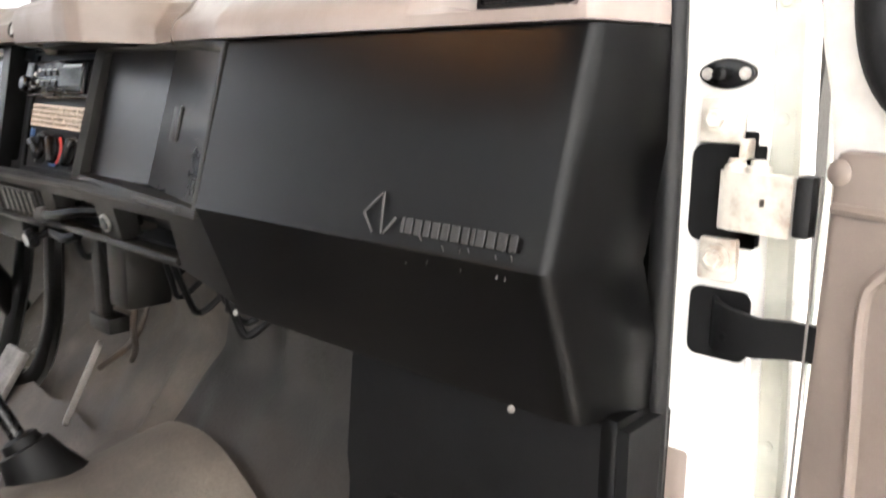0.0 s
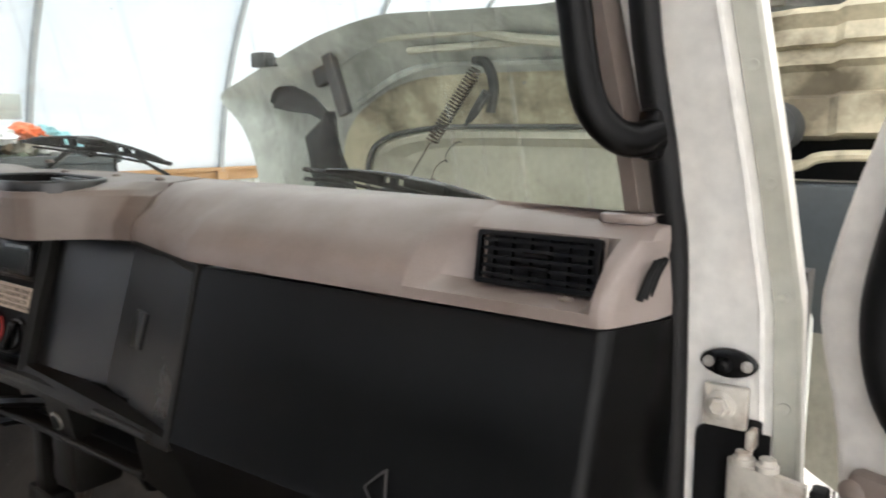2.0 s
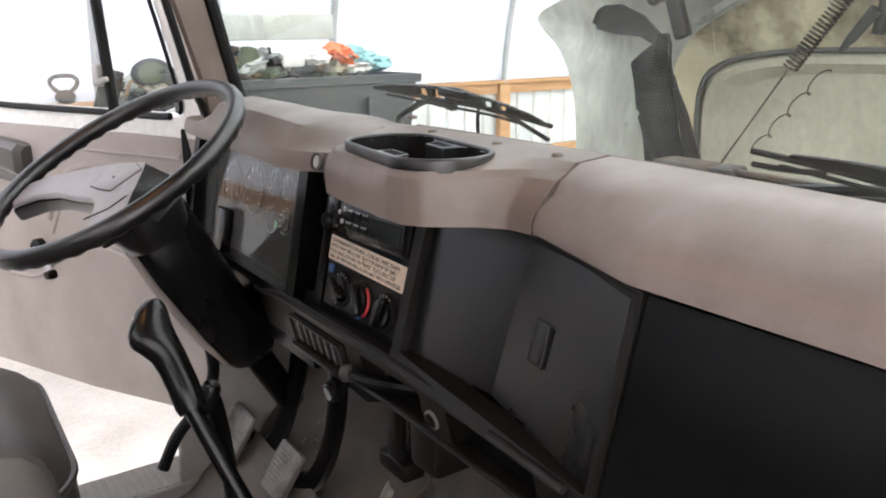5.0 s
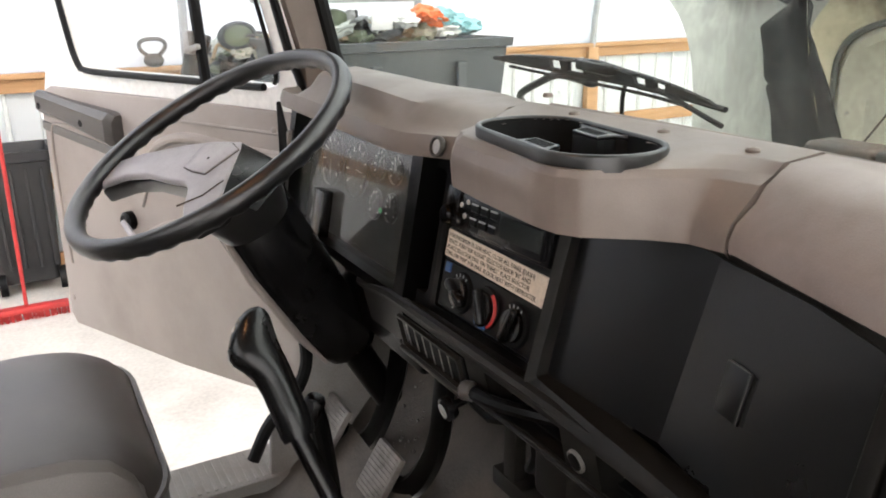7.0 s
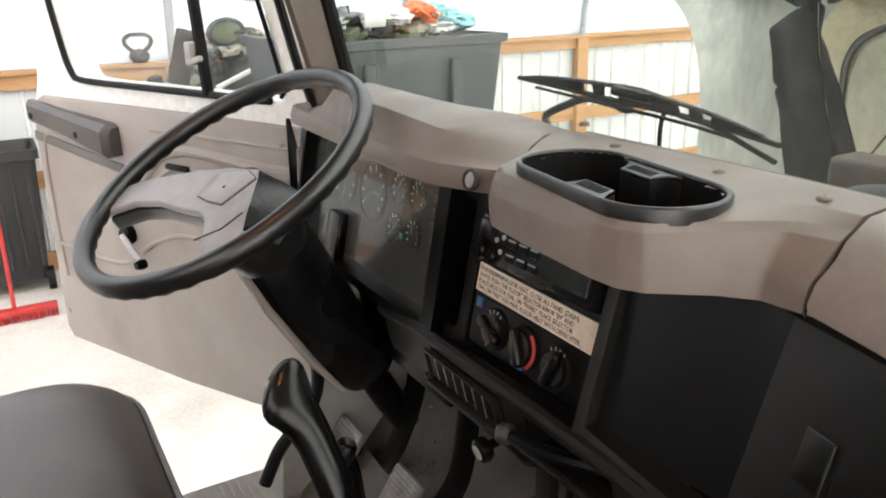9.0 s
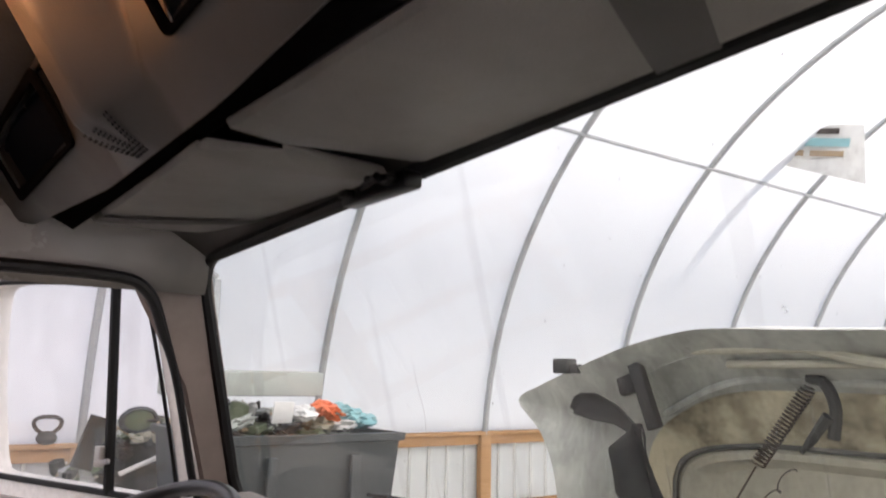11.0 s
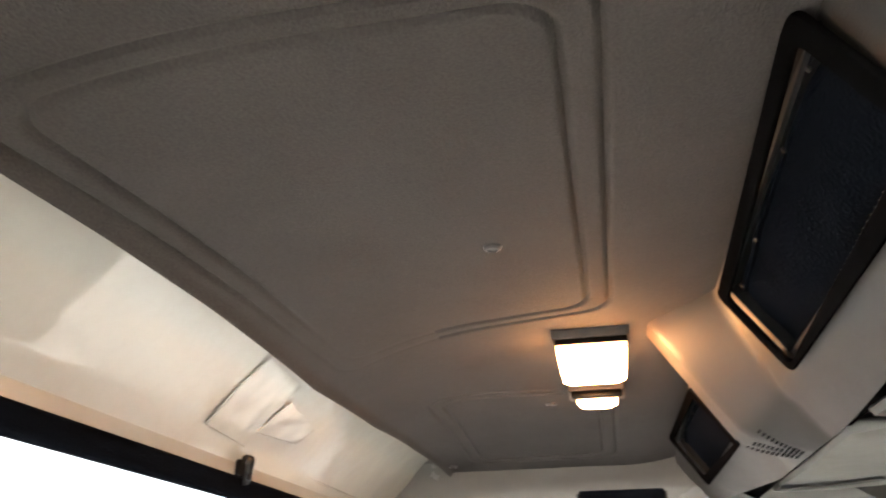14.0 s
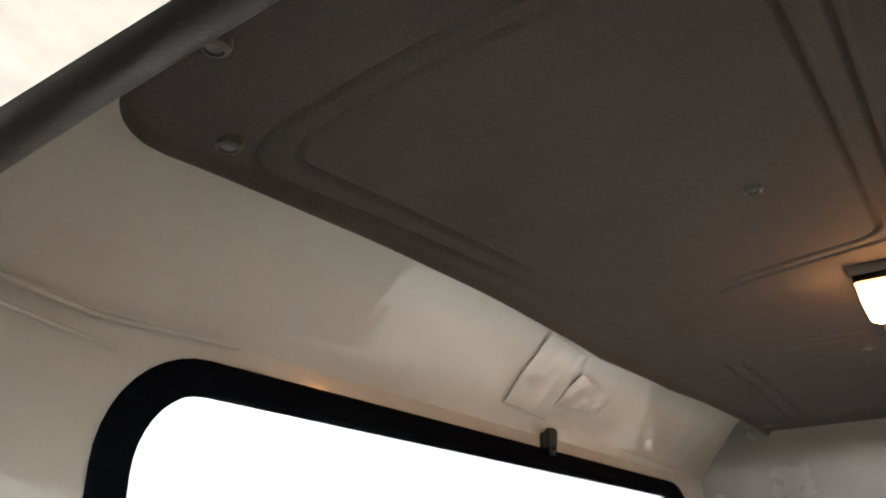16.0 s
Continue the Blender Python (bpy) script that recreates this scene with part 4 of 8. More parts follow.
    # outer body under the doors
    for name, side in (("side_panel", 1), ("side_panel", -1)):
        single(name, box((CX + side * 0.955 - 0.02, -0.58, -0.05), (CX + side * 0.955 + 0.02, 0.80, 0.135), 0.01), M["white"], "white painted sill of the truck body", "panel", kind="structure")


build_shell()


# ---- dashboard ----
dash = thing("dashboard", (CX, 0.66, 0.64), "black plastic truck dashboard under a worn taupe padded top", "dashboard")


def front_y(x):
    """Plan line of the pad's front edge, from driver to passenger."""
    return table(x, (-0.965, 0.66), (-0.945, 0.60), (-0.92, 0.586), (-0.45, 0.580), (-0.40, 0.586), (-0.31, 0.604), (-0.262, 0.622), (-0.258, 0.600), (-0.248, 0.575), (-0.22, 0.560),
                 (-0.15, 0.553), (-0.05, 0.550), (-0.02, 0.553), (0.0, 0.565), (0.035, 0.612), (0.06, 0.634), (0.11, 0.634), (0.20, 0.612), (0.265, 0.596),
                 (0.733, 0.599), (0.739, 0.6003), (0.7435, 0.6040), (0.7465, 0.6095), (0.749, 0.617), (0.764, 0.660), (0.766, 0.70))


def pad_profile(x, piece):
    F = front_y(x)
    rear = 0.775 - 0.085 * ((x - CX) / 0.86) ** 2
    if piece == "driver":
        zb = table(x, (-0.95, 0.972), (-0.40, 0.960), (-0.30, 0.966), (-0.25, 0.968))
        top = table(x, (-0.97, 0.994), (-0.86, 0.996), (-0.845, 1.012), (-0.832, 1.030), (-0.82, 1.040), (-0.60, 1.036), (-0.40, 1.026), (-0.26, 1.018))
        k = table(x, (-0.96, 0.6), (-0.9, 1.0), (-0.42, 1.0), (-0.36, 0.72), (-0.25, 0.6))
        pts = [(F + 0.03, zb), (F, zb), (F - 0.001, zb + 0.014), (F + 0.004, zb + 0.028), (F + 0.018 + 0.01 * k, lerp(zb, top, 0.62)), (F + 0.045, lerp(zb, top, 0.9)),
               (F + 0.075, top), (0.70, top + 0.002), (rear - 0.015, min(1.028, top)), (rear, min(1.012, top - 0.004))]
    elif piece == "centre":
        b = table(x, (-0.262, 0.35), (-0.25, 0.9), (-0.22, 1.0), (0.0, 1.0), (0.055, 0.35), (0.10, 0.0))
        lip = max(0.628 - 0.1584 * (x + 0.112) - 0.0615 - 0.007, F - 0.002)
        zb = table(x, (-0.27, 0.966), (-0.258, 0.952), (-0.22, 0.955), (-0.11, 0.953), (-0.02, 0.951), (0.06, 0.949), (0.10, 0.951))
        pts = [(F + 0.03, zb), (F, zb), (F - 0.001 * b, zb + 0.012), (lerp(F + 0.004, F - 0.002, b), zb + 0.024), (lerp(F + 0.022, min(F - 0.001, lip + 0.002), b), 0.99),
               (lerp(F + 0.035, min(F + 0.004, lip), b), 1.003), (lerp(F + 0.05, min(F + 0.014, lip + 0.003), b), 1.010), (max(F + 0.06, 0.68), 1.019), (rear - 0.03, 1.023), (rear, 1.012)]
    else:
        d = table(x, (0.560, 0.0), (0.568, 0.12), (0.610, 1.0), (0.722, 1.0), (0.732, 0.0))
        zb = table(x, (0.10, 0.952), (0.27, 0.947), (0.78, 0.944))
        bump = max(F, 0.645)
        g = table(x, (0.70, 1.0), (0.742, 0.0))
        pts = [(F + 0.03, zb), (F, zb), (F - 0.001, zb + 0.010), (lerp(F + 0.006, bump, d), lerp(zb + 0.024, zb + 0.013, d)), (lerp(F + 0.026, bump + 0.004, d), lerp(0.990, 0.982, d)),
               (max(F + 0.012 + 0.024 * g, 0.650), 1.003), (max(F + 0.014 + 0.036 * g, 0.664), 1.012), (max(F + 0.018 + 0.045 * g, 0.69), 1.019), (max(F + 0.03 + 0.04 * g, rear - 0.03), 1.022), (max(F + 0.035 + 0.04 * g, rear), 1.010)]
    return [(x, y, z) for y, z in pts]


TRAY = (Vector((-0.111, 0.6285, 1.018)), radians(-9), 0.0685, 0.0635)     # middle, turn, half the straight run, end radius


def in_tray(p, inset=0.006):
    c, a, L, r = TRAY
    d = p - c
    u, v = d.x * math.cos(a) + d.y * math.sin(a), -d.x * math.sin(a) + d.y * math.cos(a)
    return math.hypot(max(abs(u) - L, 0), v) < r - inset


def build_pads():
    for name, a, b, piece, n in (("pad_driver", -0.962, -0.2672, "driver", 46), ("pad_centre", -0.2598, 0.0985, "centre", 110), ("pad_passenger", 0.1025, 0.766, "passenger", 140)):
        xs = sorted(set(np.linspace(a, b, n)) | {x for x in (-0.86, -0.845, -0.832, -0.82, 0.560, 0.568, 0.610, 0.722, 0.732, 0.739, 0.7435, 0.7465, 0.749) if a < x < b})
        rings = [pad_profile(float(x), piece) for x in xs]
        # turned-in end flanges make the seams
        first, last = [(x + 0.0, y + 0.012, z - 0.012) for x, y, z in rings[0]], [(x, y + 0.012, z - 0.012) for x, y, z in rings[-1]]
        def shear(r, e):
            """The seam beside the cluster runs slantwise over the top."""
            out = []
            for x, y, z in r:
                k = max(0.0, 1 - abs(x - e) / 0.14) * max(0.0, min(1.0, (y - 0.615) / 0.13))
                out.append((x - 0.085 * k, y, z))
            return out
        allr = [first] + rings + [last]
        if piece != "passenger":
            allr = [shear(r, -0.2635) for r in allr]
        if piece == "centre":
            dense = []
            for r in allr:
                q = [Vector(v) for v in r]
                line = q[:5]
                for a, b in zip(q[4:], q[5:]):
                    line += [a.lerp(b, (i + 1) / 14) for i in range(14)]
                dense.append([tuple(v) for v in line])
            bm = loft(dense, closed=False)
            gone = [f for f in bm.faces if in_tray(f.calc_center_median()) and f.calc_center_median().z > 0.985]
            bmesh.ops.delete(bm, geom=gone, context="FACES")
        else:
            bm = loft(allr, closed=False)
        part(name, bm, M["padpale" if piece == "passenger" else "pad"], dash, "paler taupe moulded dash pad" if piece == "passenger" else "worn taupe moulded dash pad")
    for x, piece, q in ((-0.2635, "driver", 1), (0.1005, "passenger", 0)):
        pair = [[(a, y + 0.005, z - 0.005) for a, y, z in pad_profile(x + d, piece)] for d in (-0.006, 0.006)]
        part("seam_gap", loft([shear(r, x) for r in pair] if q else pair, closed=False), M["deep"], dash)
    for x, y, z in ((-0.285, 0.735, 1.036), (-0.215, 0.722, 1.022), (-0.062, 0.716, 1.021), (0.055, 0.708, 1.021), (0.699, 0.626, 0.9555)):
        part("screw", lathe([(0.0065, -0.002), (0.0065, 0.001), (0.005, 0.0028), (0.002, 0.003), (0.0018, 0.0018), (0.0, 0.0018)], pose(x, y, z), 14), M["pad"], dash, "round-headed trim screw")
    # strip along the glass
    part("trim_strip", tube([(-0.30, 0.752, 1.018), (-0.1, 0.752, 1.018), (0.1, 0.748, 1.016), (0.4, 0.735, 1.013)], 0.006, 8), M["pad"], dash)
    # ring button beside the cluster
    m = facing((-0.318, 0.5985, 0.980), (1, 0.09, 0), (0, 0.25, 1))
    part("ring", lathe([(0.009, 0), (0.0130, 0.001), (0.0135, 0.006), (0.0122, 0.008), (0.0102, 0.008), (0.0095, 0.004), (0.0, 0.004)], m, 24), M["iron"], dash, "round push knob")
    part("knob_face", lathe([(0.009, 0.003), (0.009, 0.0060), (0.0, 0.0065)], m, 20), M["metal"], dash)
    # demister duct at the driver's end, and the pale clip at the passenger's end
    duct = part("side_duct", box((-0.905, 0.662, 0.985), (-0.848, 0.705, 1.030), 0.004), M["pad"], dash)
    part("slot", box((-0.900, 0.6595, 1.002), (-0.854, 0.6625, 1.024), 0.001, 1), M["deep"], duct)
    part("edge_clip", box((0.7655, 0.684, 0.905), (0.7685, 0.690, 0.930), 0.0008, 1), M["paper"], dash)
    # small defroster lid by the passenger pillar
    part("corner_lid", slab(rrect(0.704, 0.750, 0.662, 0.692, 0.010), 0.008, pose(0, 0, 1.0125), 0.003), M["padpale"], dash)


build_pads()


def louvre(name, m, w, h, nx, ny, mat, frame_mat, label):
    """A vent: dark well, frame, upright fins and cross slats."""
    v = part(name, frame_ring(rrect(-w / 2 - 0.004, w / 2 + 0.004, -h / 2 - 0.004, h / 2 + 0.004, 0.003, 2), rrect(-w / 2, w / 2, -h / 2, h / 2, 0.002, 2), 0.006, m), frame_mat, dash, label)
    part("well", box((-w / 2, -h / 2, -0.0075), (w / 2, h / 2, -0.0045), 0, m=m), M["deep"], v)
    for i in range(nx):
        x = -w / 2 + w * (i + 0.5) / nx
        part("fin", box((x - 0.0007, -h / 2, -0.005 if mat is frame_mat else -0.0012), (x + 0.0007, h / 2, 0.0), 0, m=m), mat, v)
    for j in range(ny):
        y = -h / 2 + h * (j + 0.5) / ny
        part("slat", box((-w / 2, y - 0.0014, -0.004), (w / 2, y + 0.0014, 0.003), 0, m=m), mat, v)
    return v


v = louvre("dash_vent", facing((0.666, 0.6405, 0.9805), (1, 0, 0), (0, 0.16, 1)), 0.104, 0.036, 6, 5, M["black"], M["black"], "black louvred air vent")
part("thumb_tab", join(box((-0.012, 0.002, -0.002), (0.012, 0.006, 0.006), 0.001, m=facing((0.666, 0.6405, 0.9805), (1, 0, 0), (0, 0.16, 1))),
                       box((-0.012, -0.008, -0.002), (0.012, -0.004, 0.006), 0.001, m=facing((0.666, 0.6405, 0.9805), (1, 0, 0), (0, 0.16, 1)))), M["black"], v)
# slots of the side demister
for k in range(3):
    z = 0.975 + 0.006 * k
    part("demister_slot", tube([(0.7565, 0.630 + 0.009 * k, 0.962), (0.759, 0.638 + 0.009 * k, 0.978), (0.7605, 0.650 + 0.009 * k, 0.988)], 0.0028, 6), M["deep"], dash)


def build_passenger_panel():
    def prof(x):
        F = front_y(x)
        return [(x, F + 0.045, 0.942), (x, F + 0.005, 0.942), (x, F + 0.002, 0.936), (x, lerp(F + 0.002, F - 0.046, 0.5), 0.851), (x, F - 0.044, 0.772), (x, F - 0.0475, 0.766), (x, F - 0.044, 0.759),
                (x, F - 0.016, 0.692), (x, F + 0.002, 0.644), (x, F + 0.006, 0.636), (x, F + 0.06, 0.633)]
    xs = list(np.linspace(0.285, 0.733, 24)) + [0.736, 0.739, 0.7415, 0.7435, 0.745, 0.7465, 0.7478, 0.749, 0.754, 0.759, 0.764, 0.766]
    panel = part("knee_panel", loft([[(x, y + 0.05, z) for x, y, z in prof(xs[0])]] + [prof(float(x)) for x in xs], closed=False), M["black"], dash, "scuffed black lower dash panel with raised lettering")
    # emblem and raised word as plain bars
    def on(x, z, lift=0.0015):
        t = (0.936 - z) / (0.936 - 0.772)
        return Vector((x, 0.5985 - 0.046 * t - lift, z))
    m = facing(on(0.552, 0.779), (1, 0, 0), on(0, 0.9) - on(0, 0.8))
    for a, b in (((0.0005, 0.0118), (0.0146, -0.0037)), ((0.0190, 0.0290), (0.0005, 0.0118)), ((0.0208, 0.0308), (0.0255, -0.0036)), ((0.0398, 0.0110), (0.0281, -0.0033))):
        d = (Vector(b) - Vector(a)).normalized() * 0.0011
        o = [(a[0] - d.y, a[1] + d.x), (a[0] + d.y, a[1] - d.x), (b[0] + d.y * 0.6, b[1] - d.x * 0.6), (b[0] - d.y * 0.6, b[1] + d.x * 0.6)]
        part("emblem", slab(o, 0.0012, m), M["etchline"], panel)
    widths = [0.004, 0.009, 0.009, 0.008, 0.009, 0.009, 0.010, 0.008, 0.004, 0.009, 0.009, 0.010, 0.008]
    x = 0.047
    for i, w in enumerate(widths):
        bar = box((x, 0.0, 0), (x + w * 0.88, 0.0125, 0.0007), 0.0003, 1, m)
        part("raised_bar", bar, M["etch"], panel)
        x += w + 0.0012
    # hole in the side return, screws along the lower edge
    part("hole", lathe([(0.0080, 0.0004), (0.0070, 0.0007), (0.0, 0.0007)], facing((0.7560, 0.6365, 0.861), (0.33, 0.94, 0), (0, 0, 1)), 18), M["deep"], panel)
    part("hole_rim", lathe([(0.0092, 0.0), (0.0092, 0.0008), (0.0078, 0.0012), (0.0072, 0.0004)], facing((0.7560, 0.6365, 0.861), (0.33, 0.94, 0), (0, 0, 1)), 18), M["etchline"], panel)
    rnd = random.Random(21)
    for k in range(16):
        a = Vector((rnd.uniform(0.60, 0.73), 0, rnd.uniform(0.755, 0.785)))
        t = (0.936 - max(a.z, 0.772)) / 0.164
        y = 0.6005 - 0.046 * t - 0.0006 + max(0.0, 0.766 - a.z) * 0.42
        part("scuff", cbox((rnd.uniform(0.0006, 0.0012), 0.0006, rnd.uniform(0.003, 0.012)), pose(a.x, y, a.z, 16 if a.z > 0.766 else -22, rnd.uniform(-40, 40), 0), 0), M["etchline"], panel)
    for x, z in ((0.290, 0.640), (0.690, 0.640), (0.496, 0.478)):
        part("clip_screw", lathe([(0.0032, 0), (0.0032, 0.0024), (0.0016, 0.0034), (0.0, 0.0034)], facing((x, 0.592, z), (1, 0, 0), (0, 0, 1)), 10), M["worn"], panel, "bright screw head")
    part("dash_back", box((CX - 0.86, 0.768, 0.66), (CX + 0.835, 0.778, 0.975), 0.002, 1), M["deep"], dash)
    # heater box under it
    part("heater_box", join(loft([[(lerp(0.415, 0.448, (z - 0.33) / 0.302), y0, z), (0.775, y0, z), (0.775, 0.84, z), (lerp(0.415, 0.448, (z - 0.33) / 0.302), 0.84, z)] for z, y0 in ((0.33, 0.648), (0.47, 0.640), (0.50, 0.634), (0.632, 0.632))]), box((0.50, 0.626, 0.36), (0.76, 0.640, 0.478), 0.004)), M["deep"], dash, "black heater box under the dash")
    part("side_trim", box((0.748, 0.63, 0.20), (0.766, 0.72, 0.640), 0.006), M["black"], dash)


build_passenger_panel()


def build_centre():
    # glove box frame: recess with two facets
    def pt(x, z, y):
        return (x, y - 0.046 * (0.945 - z) / 0.18, z)
    bm = bmesh.new()
    outer = [pt(-0.1005, 0.752, 0.62), pt(0.281, 0.752, 0.597), pt(0.281, 0.944, 0.597), pt(0.20, 0.950, 0.615), pt(0.06, 0.956, 0.64), pt(-0.1005, 0.956, 0.625)]
    inner = [pt(-0.091, 0.770, 0.63), pt(0.262, 0.762, 0.605), pt(0.264, 0.932, 0.605), pt(0.19, 0.938, 0.625), pt(0.06, 0.942, 0.65), pt(-0.091, 0.942, 0.635)]
    vs = [[bm.verts.new(q) for q in r] for r in (outer, inner)]
    for a, b in zip(vs, vs[1:]):
        for i in range(6):
            bm.faces.new((a[i], a[(i + 1) % 6], b[(i + 1) % 6], b[i]))
    ext = bmesh.ops.extrude_face_region(bm, geom=list(bm.faces))
    for v in ext["geom"]:
        if isinstance(v, bmesh.types.BMVert):
            v.co.y += 0.03
    bmesh.ops.recalc_face_normals(bm, faces=bm.faces)
    bmesh.ops.bevel(bm, geom=[e for e in bm.edges if e.calc_face_angle(0) > 0.9], offset=0.003, segments=2, profile=0.5, affect="EDGES")
    part("glove_frame", bm, M["dusty"], dash)
    door = bmesh.new()
    fold_t, fold_b = pt(0.082, 0.942, 0.652), pt(0.068, 0.768, 0.652)
    vr = [door.verts.new(q) for q in (fold_b, pt(0.266, 0.758, 0.6125), pt(0.266, 0.934, 0.6125), fold_t)]
    door.faces.new(vr)
    back = bmesh.new()
    back.faces.new([back.verts.new(q) for q in (pt(-0.096, 0.768, 0.645), fold_b, fold_t, pt(-0.096, 0.945, 0.647))])
    ext = bmesh.ops.extrude_face_region(back, geom=list(back.faces))
    for v in ext["geom"]:
        if isinstance(v, bmesh.types.BMVert):
            v.co.y += 0.012
    bmesh.ops.recalc_face_normals(back, faces=back.faces)
    part("cubby_back", back, M["cubby"], dash, "flat black panel beside the glove door")
    ext = bmesh.ops.extrude_face_region(door, geom=list(door.faces))
    for v in ext["geom"]:
        if isinstance(v, bmesh.types.BMVert):
            v.co.y += 0.012
    bmesh.ops.recalc_face_normals(door, faces=door.faces)
    d = part("glove_door", door, M["glove"], dash, "black glove box door with a square latch")
    m = facing(pt(0.140, 0.849, 0.6385), (1, -0.20, 0), (0, 0.25, 1))
    part("latch", join(box((-0.017, -0.0225, -0.004), (0.014, 0.0225, 0.0022), 0.0012, 2, m), box((0.0105, -0.0225, 0.0), (0.014, 0.0225, 0.0036), 0.0012, 2, m)), M["glove"], d, "flush square latch with a worn edge")
    part("latch_edge", join(box((-0.016, 0.0214, 0.0016), (0.0135, 0.0224, 0.0027), 0, m=m), box((0.0128, -0.021, 0.0034), (0.0136, 0.021, 0.0040), 0, m=m)), M["etchline"], d)
    part("latch_gap", box((0.0145, -0.021, -0.002), (0.0190, 0.021, 0.0012), 0.0005, 1, m), M["deep"], d)
    part("worn_edge", tube([pt(0.125, 0.7605, 0.606), pt(0.20, 0.7595, 0.602), pt(0.243, 0.759, 0.5995)], 0.0042, 8), M["etch"], d)

    # radio and climate stack
    S = facing((-0.2175, 0.600, 0.752), (1, 0.02, 0), (0, 0.22, 1))
    stack = part("stack_frame", frame_ring(rrect(-0.142, 0.1155, 0.0, 0.200, 0.004, 3), rrect(-0.129, 0.106, 0.012, 0.196, 0.004, 3), -0.05, S), M["black"], dash)
    part("stack_backing", box((-0.130, 0.011, -0.030), (0.107, 0.197, -0.005), 0, m=S), M["black"], stack)
    # side pocket left of the stack
    part("side_pocket", join(frame_ring(rrect(-0.238, -0.142, 0.0, 0.205, 0.004, 3), rrect(-0.222, -0.152, 0.018, 0.19, 0.01, 3), -0.06, S), box((-0.225, 0.01, -0.075), (-0.15, 0.2, -0.058), 0, m=S)), M["deep"], dash)
    R = S @ pose(0, -0.003, 0.012)
    radio = part("radio", join(box((-0.116, 0.128, -0.012), (0.102, 0.186, 0.002), 0.003, 2, R), box((-0.110, 0.133, 0.0), (0.096, 0.182, 0.010), 0.004, 2, R)), M["gloss"], dash, "black cassette radio with small grey keys")
    part("display", box((0.018, 0.142, 0.009), (0.094, 0.168, 0.0112), 0.001, 1, R), M["lcd"], radio)
    part("printed_bar", box((0.028, 0.172, 0.009), (0.088, 0.176, 0.0105), 0, m=R), M["grey"], radio)
    for r in range(2):
        for c in range(3):
            part("key", box((-0.046 + c * 0.0205, 0.142 + r * 0.017, 0.009), (-0.031 + c * 0.0205, 0.151 + r * 0.017, 0.0125), 0.001, 1, R), M["black"], radio)
            part("key_mark", box((-0.045 + c * 0.0205, 0.150 + r * 0.017, 0.0115), (-0.032 + c * 0.0205, 0.152 + r * 0.017, 0.0128), 0, m=R), M["grey"], radio)
    for x, y, r, hgt in ((-0.092, 0.146, 0.012, 0.022), (-0.075, 0.142, 0.010, 0.016)):
        part("dial", lathe([(r, 0.008), (r, hgt - 0.003), (r * 0.8, hgt), (0.0, hgt)], R @ pose(x, y, 0), 20), M["gloss"], radio)
    for x, y in ((-0.057, 0.168), (-0.060, 0.150), (-0.070, 0.162)):
        part("stud", lathe([(0.0032, 0.009), (0.0032, 0.011), (0.0, 0.0125)], R @ pose(x, y, 0), 12), M["worn"], radio, "small brassy button")
    part("face_plate", slab([(-0.104, 0.160), (-0.076, 0.150), (-0.074, 0.178), (-0.100, 0.181)], 0.003, R @ pose(0, 0, 0.0095), 0.001), M["gloss"], radio)
    S = S @ pose(0, -0.001, 0.007)
    # card with instructions, stuck on a little askew
    K = S @ pose(-0.0125, 0.0975, -0.012, 0, 0, -1.3)
    card = part("instruction_card", box((-0.116, -0.018, 0), (0.116, 0.018, 0.0025), 0.0006, 1, K), M["label"], dash, "yellowed paper instruction label")
    lines = ('FOR MAXIMUM FLOOR HEAT, CLOSE ALL PANEL (DASH)', 'VENTS. PUSH "AIR FLOOR" SELECTOR KNOB "IN" AND', 'PLACE SELECTOR DIAL ON "PANEL". PLACE SELECTOR', 'DIAL ON "MIX" FOR MAX. FLOOR HEAT WITH DEFROSTER.')
    for i, t in enumerate(lines):
        letters(t, 0.0082, K @ pose(-0.112, 0.0088 - 0.0079 * i, 0.0026) @ Matrix.Diagonal((0.915, 1, 1, 1)), M["ink"], card)
    # climate dials
    clim = part("climate_panel", box((-0.128, 0.014, -0.013), (0.105, 0.079, -0.010), 0.002, 1, S), M["black"], dash, "black climate panel with three dials")
    part("blue_key", box((-0.119, 0.063, -0.011), (-0.107, 0.076, -0.007), 0.001, 1, S), M["blue"], clim)
    for k, x in enumerate((-0.074, -0.016, 0.046)):
        y = 0.046 - 0.001 * k
        c = S @ pose(x, y, -0.010)
        kn = part("dial", lathe([(0.027, 0.0), (0.0255, 0.004), (0.0, 0.004)], c, 28), M["deep"], clim)
        part("grip", cbox((0.013, 0.046, 0.015), c @ pose(0, 0, 0.010, 0, 0, (62, 28, -20)[k]), 0.005, 3), M["gloss"], kn)
        part("hub", lathe([(0.020, 0.003), (0.0185, 0.009), (0.0, 0.0095)], c, 24), M["gloss"], kn)
        if k == 1:
            arc = [(0.0245 * math.cos(radians(a)), 0.0245 * math.sin(radians(a)), 0.0045) for a in range(-55, 62, 9)]
            part("red_band", tube([c @ Vector(q) for q in arc], 0.0022, 6), M["red"], kn)
            arc = [(0.0245 * math.cos(radians(a)), 0.0245 * math.sin(radians(a)), 0.0045) for a in range(-120, -60, 9)]
            part("blue_band", tube([c @ Vector(q) for q in arc], 0.0022, 6), M["blue"], kn)
        else:
            for a in (60, 80, 100, 120, 250):
                part("mark", cbox((0.004, 0.0016, 0.0006), c @ pose(0.0225 * math.cos(radians(a)), 0.0225 * math.sin(radians(a)), 0.0045, 0, 0, a), 0), M["grey"], kn)
